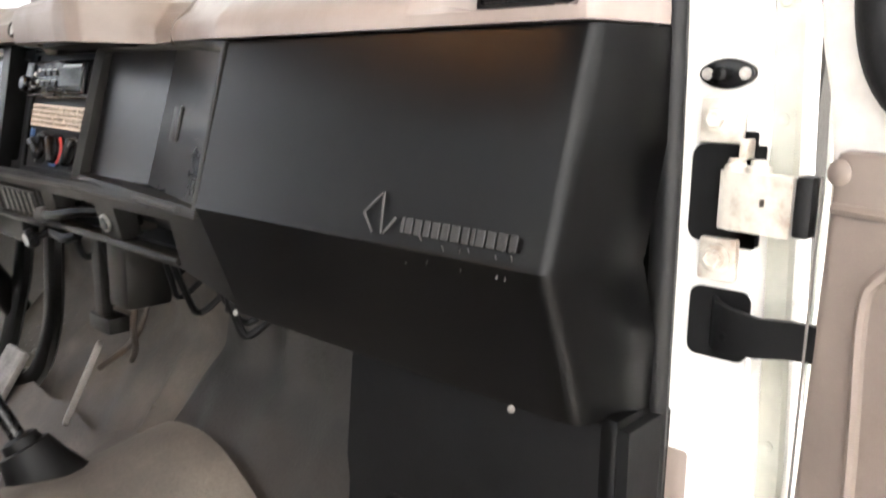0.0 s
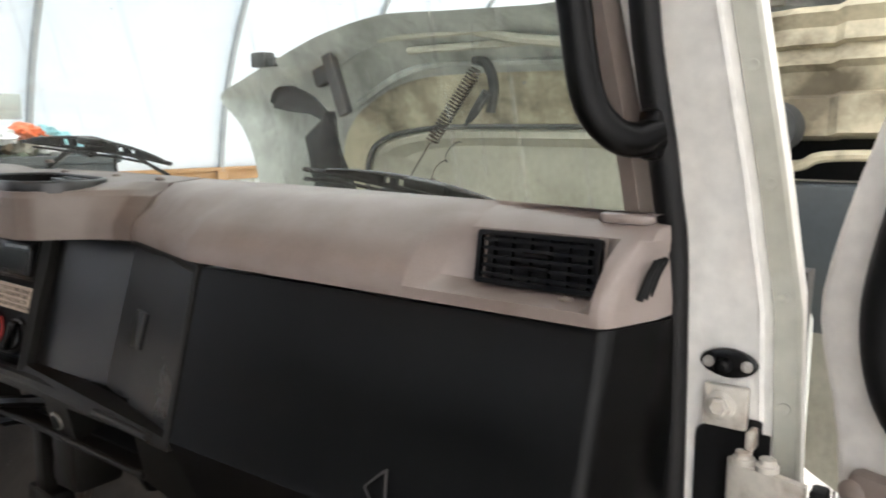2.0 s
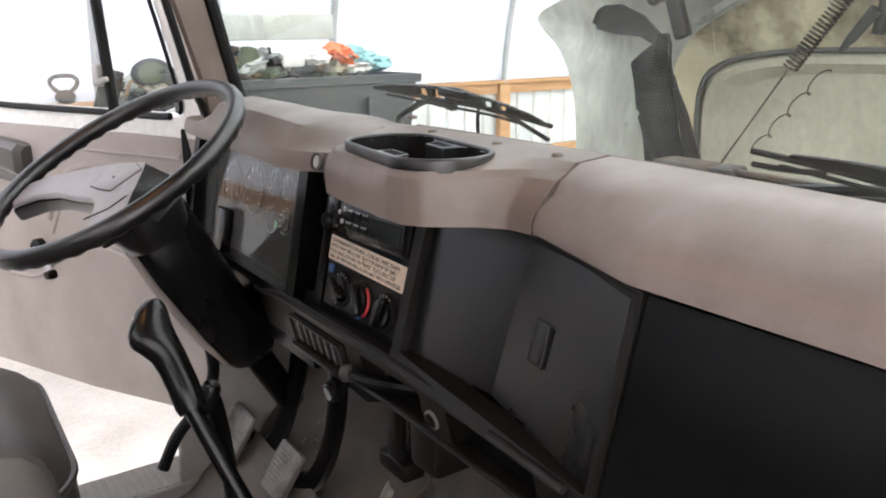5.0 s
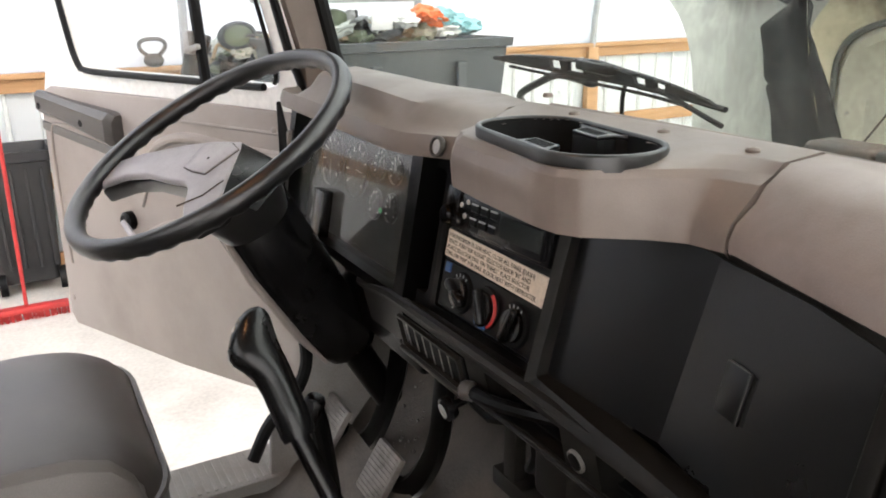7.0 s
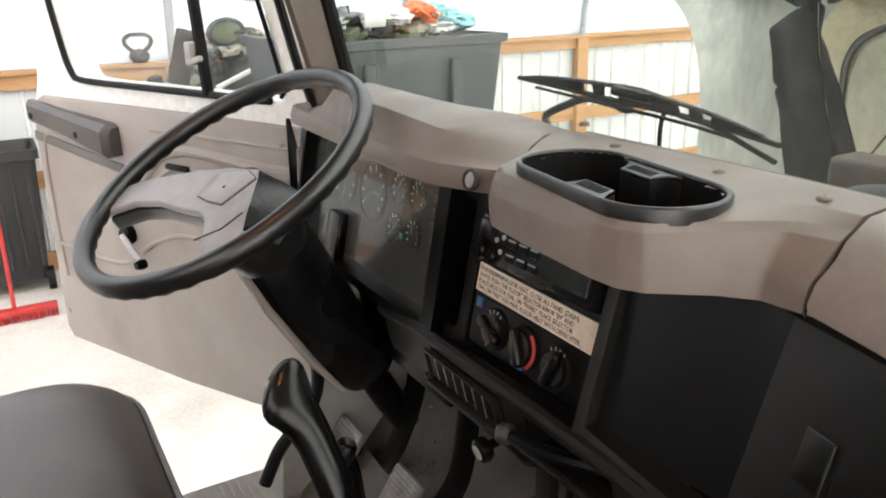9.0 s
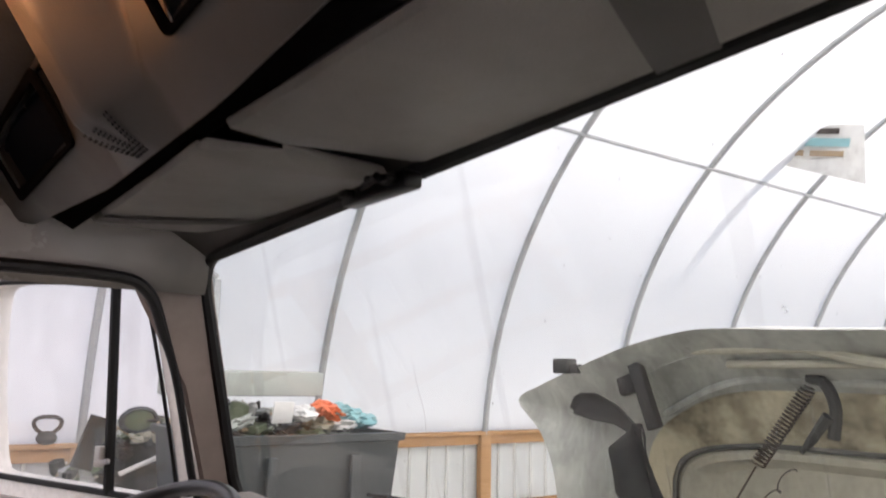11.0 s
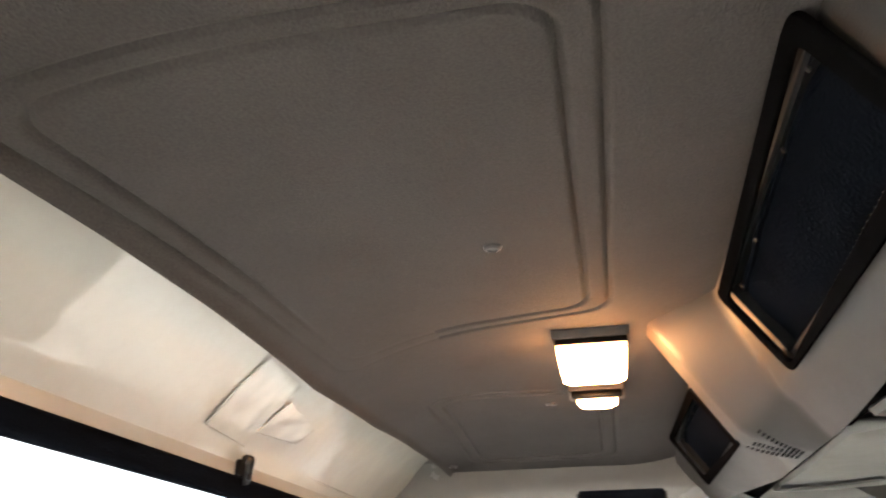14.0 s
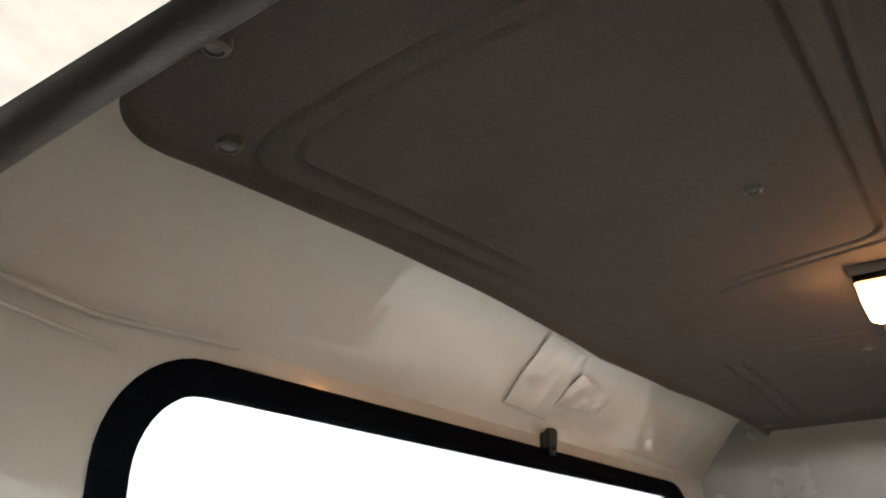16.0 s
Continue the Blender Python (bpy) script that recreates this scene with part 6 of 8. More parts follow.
def build_pedals():
    def pedal(name, at, arm, w, h, label):
        p = thing(name, at, label, "pedal", "foot pedals")
        c = Vector(at)
        m = facing(c, (1, 0, 0), (0, 0.55, 0.83))
        pad = part("pad", cbox((w, h, 0.016), m, 0.006), M["tread"], p, "worn ribbed rubber pad")
        for k in range(11):
            part("rib", cbox((w * 0.86, 0.0035, 0.003), m @ pose(0, h * (-0.42 + 0.084 * k), 0.0085), 0.0006, 1), M["tread"], pad)
        part("arm", tube(smooth_path([c + m.to_3x3() @ Vector((0, 0.0, -0.012))] + [Vector(q) for q in arm], 6), 0.015, 8, flat=1.5), M["black"], p)
    pedal("clutch_pedal", (-0.872, 0.620, 0.310), [(-0.845, 0.665, 0.272), (-0.800, 0.68, 0.300), (-0.752, 0.685, 0.36), (-0.712, 0.69, 0.436), (-0.685, 0.70, 0.52), (-0.67, 0.71, 0.66)], 0.104, 0.110, "clutch pedal with a worn ribbed pad")
    pedal("brake_pedal", (-0.655, 0.638, 0.312), [(-0.598, 0.665, 0.305), (-0.552, 0.680, 0.36), (-0.50, 0.684, 0.46), (-0.47, 0.684, 0.60), (-0.465, 0.69, 0.68)], 0.095, 0.105, "brake pedal with a worn ribbed pad")
    acc = thing("accelerator_pedal", (-0.265, 0.62, 0.30), "narrow upright accelerator pedal of scuffed metal", "pedal", "foot pedals")
    m = facing((-0.305, 0.655, 0.375), (1, -0.5, 0), (0.10, 0.42, 0.9))
    part("plate", slab(rrect(-0.018, 0.018, -0.08, 0.08, 0.012, 4), 0.010, m, 0.002), M["tread"], acc)
    part("rod", tube(smooth_path([(-0.300, 0.68, 0.40), (-0.24, 0.72, 0.46), (-0.20, 0.74, 0.56)], 5), 0.006, 8), M["iron"], acc)
    # door seal along the driver's kick panel
    single("door_seal", tube(smooth_path([(-0.935, 0.585, 0.80), (-0.935, 0.580, 0.56), (-0.935, 0.598, 0.50), (-0.935, 0.601, 0.437), (-0.935, 0.581, 0.385), (-0.935, 0.546, 0.348), (-0.935, 0.505, 0.305), (-0.935, 0.47, 0.24)], 6), 0.0135, 10), M["rubber"], "black rubber door seal curving along the kick panel", "seal")
    # small crumbs and scuffs on the floor mat
    rnd = random.Random(8)
    bm = bmesh.new()
    for k in range(60):
        x, y = rnd.gauss(-0.735, 0.045), rnd.uniform(0.70, 0.80)
        z = 0.315 + (y - 0.75) * 1.2 + rnd.uniform(-0.05, 0.05)
        bm2 = bmesh.ops.create_cube(bm, size=rnd.choice((0.0012, 0.0015, 0.002, 0.0045)))
        bmesh.ops.translate(bm, verts=bm2["verts"], vec=(x, 0.855 - 0.24 * max(0.0, (0.45 - z) / 0.25) - 0.006, z))
    single("floor_crumbs", bm, M["tread"], "pale dirt crumbs on the floor mat", "dirt", kind="stuff")


build_pedals()


def build_seat():
    s = thing("driver_seat", (-0.70, -0.05, 0.20), "dark grey vinyl driver seat with rounded piped edges", "seat")

    def cushion(x0, x1, y0, y1, z0, z1, r, nose):
        rings = []
        for t, inset in ((0.0, 0.03), (0.12, 0.008), (0.35, 0.0), (0.60, 0.002), (0.70, 0.010), (0.79, 0.024), (0.87, 0.044), (0.93, 0.070), (0.97, 0.105), (0.99, 0.145), (1.0, 0.20)):
            z = lerp(z0, z1, t)
            rings.append([(x, y + 0.0, z + nose * max(0.0, (y - lerp(y0, y1, 0.5)) / (y1 - y0)) * t) for x, y in rrect(x0 + inset, x1 - inset, y0 + inset, y1 - inset, max(r - inset * 0.3, 0.04), 8)])
        return loft(rings)
    part("side_bolster", loft([[(lerp(-0.40, x, k), y, z) for x, y, z in ((-0.455, yy, 0.42), (-0.45, yy, 0.56), (-0.430, yy, zz - 0.018), (-0.405, yy, zz), (-0.385, yy, zz - 0.006), (-0.372, yy, zz - 0.03), (-0.366, yy, 0.52), (-0.37, yy, 0.42))]
                              for yy, zz, k in ((-0.28, 0.60, 0.6), (-0.25, 0.635, 0.95), (-0.05, 0.645, 1.0), (0.09, 0.644, 1.0), (0.14, 0.641, 1.0), (0.18, 0.628, 0.97), (0.205, 0.600, 0.90), (0.217, 0.56, 0.75))]), M["bolster"], s, "paler rounded side bolster")
    part("cushion", cushion(-0.96, -0.380, -0.30, 0.255, 0.38, 0.602, 0.13, 0.02), M["seat"], s)
    part("piping", tube([(x, y, 0.530) for x, y in rrect(-0.957, -0.383, -0.297, 0.252, 0.13, 8)], 0.006, 6, closed=True), M["seat"], s)
    # out of view; made this tall to keep rear-window light off the dash
    part("seat_back", loft([[(x, y, z) for x, y in rrect(-0.95, -0.47, -0.44 + q, -0.30 + q, 0.05, 5)] for z, q in ((0.45, 0.05), (0.6, 0.03), (0.9, 0.0), (1.1, -0.01), (1.25, -0.01), (1.31, -0.012), (1.33, -0.014))]), M["seat"], s)
    part("base", box((-0.90, -0.28, 0.165), (-0.52, 0.18, 0.39), 0.02), M["black"], s)


build_seat()


# ---- doors ----
def build_door(name, origin, right, label, driver):
    """A cab door seen from inside; local x runs from its free edge (about -1.2) to the hinge (0)."""
    cloth = M["vinyl" if driver else "pad"]
    d = thing(name, (origin[0], origin[1], 0.2), label, "door", kind="structure")
    m = facing((origin[0], origin[1], 0), right, (0, 0, 1))
    if not driver:
        m = m @ Matrix.Diagonal((-1, 1, 1, 1))
    outer = [(-1.20, 0.245), (-1.17, 0.215), (-0.60, 0.235), (-0.10, 0.275), (-0.055, 0.30), (-0.045, 0.36), (-0.045, 0.94), (-0.055, 1.0), (-0.085, 1.06), (-0.20, 1.36), (-0.245, 1.48), (-0.29, 1.545), (-0.36, 1.575), (-0.96, 1.60), (-1.01, 1.59), (-1.04, 1.55), (-1.06, 1.30), (-1.12, 1.02), (-1.17, 0.93), (-1.205, 0.85)]
    hole = [(-0.92, 0.992), (-0.62, 0.990), (-0.36, 0.988), (-0.17, 0.985), (-0.135, 0.995), (-0.135, 1.03), (-0.22, 1.28), (-0.285, 1.45), (-0.315, 1.485), (-0.36, 1.50), (-0.60, 1.515), (-0.90, 1.53), (-0.955, 1.52), (-0.975, 1.48), (-0.965, 1.25), (-0.95, 1.06), (-0.94, 1.01)]

    def round_off(loop, n):
        for _ in range(n):
            loop = [tuple(Vector(a).lerp(Vector(b), k)) for a, b in zip(loop, loop[1:] + loop[:1]) for k in (0.25, 0.75)]
        return loop
    if not driver:
        outer[5:10] = [(-0.050, 0.36), (-0.050, 0.82), (-0.043, 0.885), (-0.030, 0.925), (-0.024, 0.960), (-0.031, 1.00), (-0.050, 1.065), (-0.078, 1.14), (-0.15, 1.34)]
        hole = [(-0.92, 0.905), (-0.62, 0.90), (-0.16, 0.874), (-0.120, 0.882), (-0.092, 0.906), (-0.080, 0.945), (-0.080, 0.985), (-0.098, 1.06), (-0.125, 1.14), (-0.20, 1.33), (-0.26, 1.45)] + hole[8:]
    else:
        outer[16:18] = [(-1.115, 1.30), (-1.13, 1.02)]
        outer[14:16] = [(-1.075, 1.585), (-1.10, 1.54)]
        hole[12:16] = [(-1.005, 1.525), (-1.03, 1.48), (-1.01, 1.25), (-0.962, 1.05)]
    outer, hole = round_off(outer, 1), round_off(hole, 2)

    def sheet(a, b, z0, z1):
        bm = bmesh.new()
        lo, hi = [], []
        edges = []
        for z, store in ((z0, lo), (z1, hi)):
            for o in (a, b):
                vs = [bm.verts.new((*q, z)) for q in o]
                store.append(vs)
        for lvl in (lo, hi):
            es = []
            for vs in lvl:
                for i in range(len(vs)):
                    es.append(bm.edges.new((vs[i], vs[(i + 1) % len(vs)])))
            bmesh.ops.triangle_fill(bm, use_beauty=True, edges=es)
        for q in range(2):
            A, B = lo[q], hi[q]
            for i in range(len(A)):
                j = (i + 1) % len(A)
                bm.faces.new((A[i], A[j], B[j], B[i]))
        bmesh.ops.recalc_face_normals(bm, faces=bm.faces)
        bmesh.ops.bevel(bm, geom=[e for e in bm.edges if e.calc_face_angle(0) > 1.2], offset=0.009, segments=3, profile=0.5, affect="EDGES")
        bmesh.ops.transform(bm, matrix=m, verts=bm.verts)
        return bm
    part("shell", sheet(outer, hole, -0.085, -0.005), M["white"], d, "white painted door shell")
    pts = [Vector((x, y, 0.0)) for x, y in hole]
    dense = []
    for a, b in zip(pts, pts[1:] + pts[:1]):
        k = max(1, int((b - a).length / 0.05))
        dense += [a.lerp(b, i / k) for i in range(k)]
    if driver:
        k = next(i for i, q in enumerate(dense) if q.x > -0.16)
        back = next(i for i, q in enumerate(dense) if i > k and q.x < -0.40)
        part("window_seal", tube([m @ q for q in dense[back:] + dense[:k]], 0.0085, 8), M["rubber"], d)
        part("vent_frame", tube([m @ q for q in dense[k + 2:back + 1]], 0.0045, 8), M["rubber"], d)
    else:
        part("window_seal", tube([m @ q for q in dense], 0.017, 16, closed=True), M["rubber"], d)
        mid = sum(dense, Vector()) / len(dense)
        part("glass_channel", tube([m @ (q + (mid - q).normalized() * 0.022 + Vector((0, 0, -0.028))) for q in dense], 0.017, 12, closed=True), M["deep"], d)
    bm = bmesh.new()
    bm.faces.new([bm.verts.new(m @ Vector((x, y, -0.03))) for x, y in hole])
    toward(bm, m.to_3x3() @ Vector((0, 0, 1)))
    part("pane", bm, M["vent" if driver else "pane"], d, "hazy door glass").visible_shadow = False
    part("divider", tube([m @ Vector((-0.375, 0.985, 0.0)), m @ Vector((-0.415, 1.50, 0.0))], 0.013, 8), M["rubber"], d)
    la = part("vent_latch", cbox((0.022, 0.05, 0.02), m @ pose(-0.395, 1.075, 0.018), 0.004), M["metal"], d, "bright vent window latch")
    part("lever", cbox((0.05, 0.012, 0.012), m @ pose(-0.37, 1.063, 0.03, 0, 0, 12), 0.003), M["metal"], la)
    # belt rail, trim panel, padding
    panel_o = [(-1.198, 0.245), (-1.172, 0.212), (-0.60, 0.232), (-0.105, 0.273), (-0.066, 0.30), (-0.056, 0.37), (-0.066, 0.925), (-0.075, 0.940), (-0.30, 0.943), (-1.10, 0.945), (-1.13, 0.935), (-1.165, 0.87)]
    if not driver:
        panel_o = [(x, min(z, 0.858)) for x, z in panel_o]
    pan = slab(panel_o, 0.018, m @ pose(0, 0, -0.006))
    bmesh.ops.bevel(pan, geom=[e for e in pan.edges if e.calc_face_angle(0) > 1.0], offset=0.006, segments=2, profile=0.5, affect="EDGES")
    panel = part("trim_panel", pan, cloth, d, "taupe vinyl trim panel with stitched padding")
    part("seam", tube([m @ q for q in smooth_path([(-1.13, 0.42, 0.013), (-1.135, 0.62, 0.013), (-1.12, 0.815, 0.013), (-1.06, 0.842, 0.013), (-0.90, 0.835, 0.013)], 6)], 0.005, 6), cloth, panel)
    part("seam", tube([m @ q for q in smooth_path([(-0.69, 0.66, 0.011), (-0.635, 0.74, 0.011), (-0.56, 0.795, 0.011), (-0.47, 0.815, 0.011), (-0.36, 0.812, 0.011), (-0.12, 0.81, 0.011)], 6)], 0.006, 6), cloth, panel)
    part("seam", tube([m @ q for q in smooth_path([(-1.15, 0.52, 0.013), (-0.82, 0.52, 0.013), (-0.66, 0.60, 0.013), (-0.52, 0.645, 0.013), (-0.34, 0.63, 0.013), (-0.10, 0.56, 0.013)], 6)], 0.006, 6), cloth, panel)
    part("belt_seam", tube([m @ Vector((x, 0.895 if driver else 0.82, 0.012)) for x in np.linspace(-0.60, -0.07, 6)], 0.004, 6), cloth, panel)
    if driver:
        part("padded_ridge", tube([m @ q for q in smooth_path([(-0.70, 0.70, 0.008), (-0.655, 0.765, 0.010), (-0.585, 0.825, 0.012), (-0.50, 0.853, 0.012), (-0.43, 0.858, 0.012), (-0.32, 0.852, 0.012), (-0.21, 0.846, 0.012), (-0.09, 0.846, 0.008)], 6)], 0.0135, 10), cloth, panel, "rolled vinyl ridge over the pull recess")
    else:
        for x0 in (-0.100, -0.150, -0.200):
            part("pad_rib", tube([m @ Vector(q) for q in smooth_path([(x0 - 0.03, 0.795, 0.010), (x0 - 0.008, 0.780, 0.012), (x0, 0.750, 0.012), (x0 - 0.006, 0.62, 0.012), (x0 - 0.008, 0.34, 0.012)], 5)], 0.0050, 8, flat=0.9), cloth, panel)
        part("stitch", tube([m @ Vector((-0.060, z, 0.0125)) for z in np.linspace(0.30, 0.84, 12)], 0.0012, 5), M["bolster"], panel)
    # dark pull handle
    rings = []
    for x, w, h in ((-1.155, 0.012, 0.020), (-1.145, 0.024, 0.030), (-0.98, 0.030, 0.032), (-0.82, 0.042, 0.040), (-0.75, 0.045, 0.042), (-0.735, 0.03, 0.035)):
        c = 0.905 + (x + 1.155) * -0.12
        rings.append([m @ Vector((x, c + a * h, 0.012 + b * w)) for a, b in ((-1, 0), (-1, 0.7), (-0.7, 1), (0.6, 1), (1, 0.6), (1, 0))])
    h = part("pull_handle", loft(rings), M["seat"], d, "dark grey door pull with screw holes")
    for x in (-1.10, -0.86):
        part("screw_hole", lathe([(0.009, 0.0), (0.009, 0.001), (0.0, 0.001)], m @ pose(x, 0.895 - (x + 1.1) * 0.12, 0.048 + (x + 1.1) * 0.045), 12), M["deep"], h)
    part("dark_band", slab(rrect(-0.215, 0.225, -0.013, 0.013, 0.005, 3), 0.006, m @ pose(-0.955, 0.808, 0.009, 0, 0, -6.8), 0.002), M["bolster"], d) if driver else None
    part("door_lever", cbox((0.085, 0.014, 0.014), m @ pose(-0.50, 0.815, 0.018), 0.005), M["black"], d)
    cr = part("crank_hub", lathe([(0.026, 0), (0.026, 0.018), (0.018, 0.024), (0, 0.024)], m @ pose(-0.755, 0.612, 0.012), 20), M["black"], d, "black window crank")
    part("crank_arm", tube([m @ Vector((-0.755, 0.612, 0.036)), m @ Vector((-0.71, 0.588, 0.045)), m @ Vector((-0.655, 0.562, 0.05))], 0.009, 8), M["hubvinyl"], cr)
    part("crank_knob", lathe([(0.012, 0), (0.014, 0.012), (0.010, 0.026), (0, 0.027)], m @ pose(-0.652, 0.560, 0.045), 14), M["black"], cr)
    for x, y in ((-1.165, 0.30), (-0.098 if driver else -0.072, 0.862 if driver else 0.8435), (-0.098, 0.34), (-0.14, 0.90 if driver else 0.60)):
        part("button", lathe([(0.0085, 0.0), (0.0092, 0.002), (0.0065, 0.0042), (0, 0.005)], m @ pose(x, y, 0.011), 18), cloth, d)
    part("edge_seal", tube([m @ Vector((x, z, -0.075)) for x, z in ((-0.03, 0.33), (-0.03, 0.94))], 0.012, 8), M["rubber"], d)
    return d


build_door("door_1", (-0.95, 0.68), (0.922, 0.387, 0), "open driver door with taupe vinyl panel and vent window", True)
build_door("door_2", (0.836, 0.700), (0.922, -0.387, 0), "open passenger door with taupe vinyl panel", False)


def build_hinge():
    h = thing("strap_hinge", (0.83, 0.69, 0.80), "white painted steel door hinge bolted to the jamb", "hinge")
    y = 0.700
    for z, k, xa, xb in ((0.8737, 0, 0.7855, 0.8195), (0.7675, 1, 0.792, 0.822)):
        part("leaf", box((xa, y - 0.008, z - 0.0168), (xb, y, z + 0.0168), 0.002), M["hinge"], h)
        b = facing((0.7995 if not k else 0.806, y - 0.008, z + 0.001), (1, 0, 0), (0, 0, 1))
        bolt = part("bolt", lathe([(0.0118, 0), (0.0118, 0.002), (0.0095, 0.003), (0.009, 0.0035)], b, 24), M["hinge"], h, "painted hexagon bolt")
        part("head", lathe([(0.0076, 0.003), (0.0076, 0.008), (0.0062, 0.0095), (0.0048, 0.0095), (0.0042, 0.0080), (0, 0.0080)], b, 6), M["hinge"], bolt)
    pm = facing((0, y - 0.0005, 0), (1, 0, 0), (0, 0, 1))
    part("pocket_back", join(slab(rrect(0.7795, 0.836, 0.7795, 0.8560, (0.010, 0.002, 0.002, 0.010), 4), 0.002, pm), slab(rrect(0.818, 0.8295, 0.852, 0.8660, 0.002, 2), 0.002, pm), slab(rrect(0.818, 0.8335, 0.7775, 0.790, 0.002, 2), 0.002, pm)), M["deep"], h)
    part("arm", box((0.872, 0.656, 0.797), (0.884, 0.672, 0.840), 0.003), M["rubber"], h, "black rubber hinge buffer")
    part("leaf_plate", loft([[(0.812, 0.692, z), (0.809, 0.684, z), (0.812, 0.676, z), (0.821, 0.671, z), (0.845, 0.668, z), (0.869, 0.662, z), (0.869, 0.669, z), (0.845, 0.676, z), (0.824, 0.681, z), (0.820, 0.692, z)] for z in (0.795, 0.797, 0.836, 0.838)]), M["hinge"], h, "pale painted hinge plate")
    part("stop_block", box((0.8215, 0.682, 0.846), (0.8275, 0.699, 0.861), 0.0015), M["hinge"], h)
    for x in (0.822, 0.840):
        part("bushing", lathe([(0.0075, 0), (0.0085, 0.001), (0.0085, 0.005), (0.0065, 0.006), (0.006, 0.010), (0, 0.0105)], pose(x, 0.680 - (x - 0.822) * 0.2, 0.837), 18), M["hinge"], h, "worn painted bushing")
    part("mark", cbox((0.0012, 0.004, 0.005), pose(0.848, 0.6645, 0.818, 0, 0, -15), 0), M["iron"], h)
    ch = thing("door_check", (0.83, 0.69, 0.70), "black curved door check strap through a slot in the jamb", "door check")
    m = facing((0, y - 0.001, 0), (1, 0, 0), (0, 0, 1))
    part("slot", slab(rrect(0.786, 0.8345, 0.687, 0.7435, 0.008, 4), 0.002, m), M["deep"], ch)
    part("strap", loft([[(x, yy, z0), (x + 0.001, yy + 0.006, z0), (x + 0.001, yy + 0.006, z1), (x, yy, z1)] for x, yy, z0, z1 in ((0.803, 0.715, 0.698, 0.738), (0.806, 0.694, 0.698, 0.738), (0.814, 0.682, 0.698, 0.737), (0.826, 0.675, 0.700, 0.735), (0.850, 0.669, 0.703, 0.733), (0.875, 0.667, 0.7085, 0.736), (0.91, 0.662, 0.712, 0.738))]), M["rubber"], ch)
    part("rivet", lathe([(0.0032, 0), (0.0032, 0.0012), (0.002, 0.0012), (0, 0.0004)], facing((0.8245, 0.6755, 0.7125), (1, -0.5, 0), (0, 0, 1)), 12), M["deep"], ch)
    sw = thing("door_switch", (0.802, 0.70, 0.908), "small black courtesy-lamp switch screwed to the jamb", "switch")
    m = facing((0.803, y, 0.908), (1, 0, 0), (0, 0, 1))
    o = [(0.022 * math.cos(a) * (0.75 + 0.25 * abs(math.cos(a))), 0.0115 * math.sin(a)) for a in np.linspace(0, 2 * math.pi, 24, endpoint=False)]
    part("body", slab(o, 0.007, m, 0.002), M["gloss"], sw)
    for x in (-0.0145, 0.0145):
        part("screw", lathe([(0.0045, 0.006), (0.0045, 0.0085), (0.002, 0.009), (0, 0.008)], m @ pose(x, 0, 0), 12), M["worn"], sw)
    part("plunger", lathe([(0.006, 0.006), (0.0055, 0.016), (0.003, 0.018), (0, 0.018)], m @ pose(-0.002, -0.001, 0), 14), M["black"], sw)
    g = thing("grab_handle", (0.76, 0.66, 1.07), "black moulded grab handle on the windshield pillar", "handle")
    part("bar", tube(smooth_path([(0.754, 0.660, 1.082), (0.743, 0.643, 1.077), (0.731, 0.626, 1.084), (0.718, 0.614, 1.11), (0.708, 0.607, 1.18), (0.694, 0.595, 1.28), (0.684, 0.580, 1.38), (0.70, 0.575, 1.43), (0.745, 0.585, 1.45)], 6), 0.0112, 12, flat=1.15), M["black"], g)
    part("foot", cbox((0.018, 0.02, 0.038), pose(0.749, 0.660, 1.081), 0.006), M["black"], g)


build_hinge()


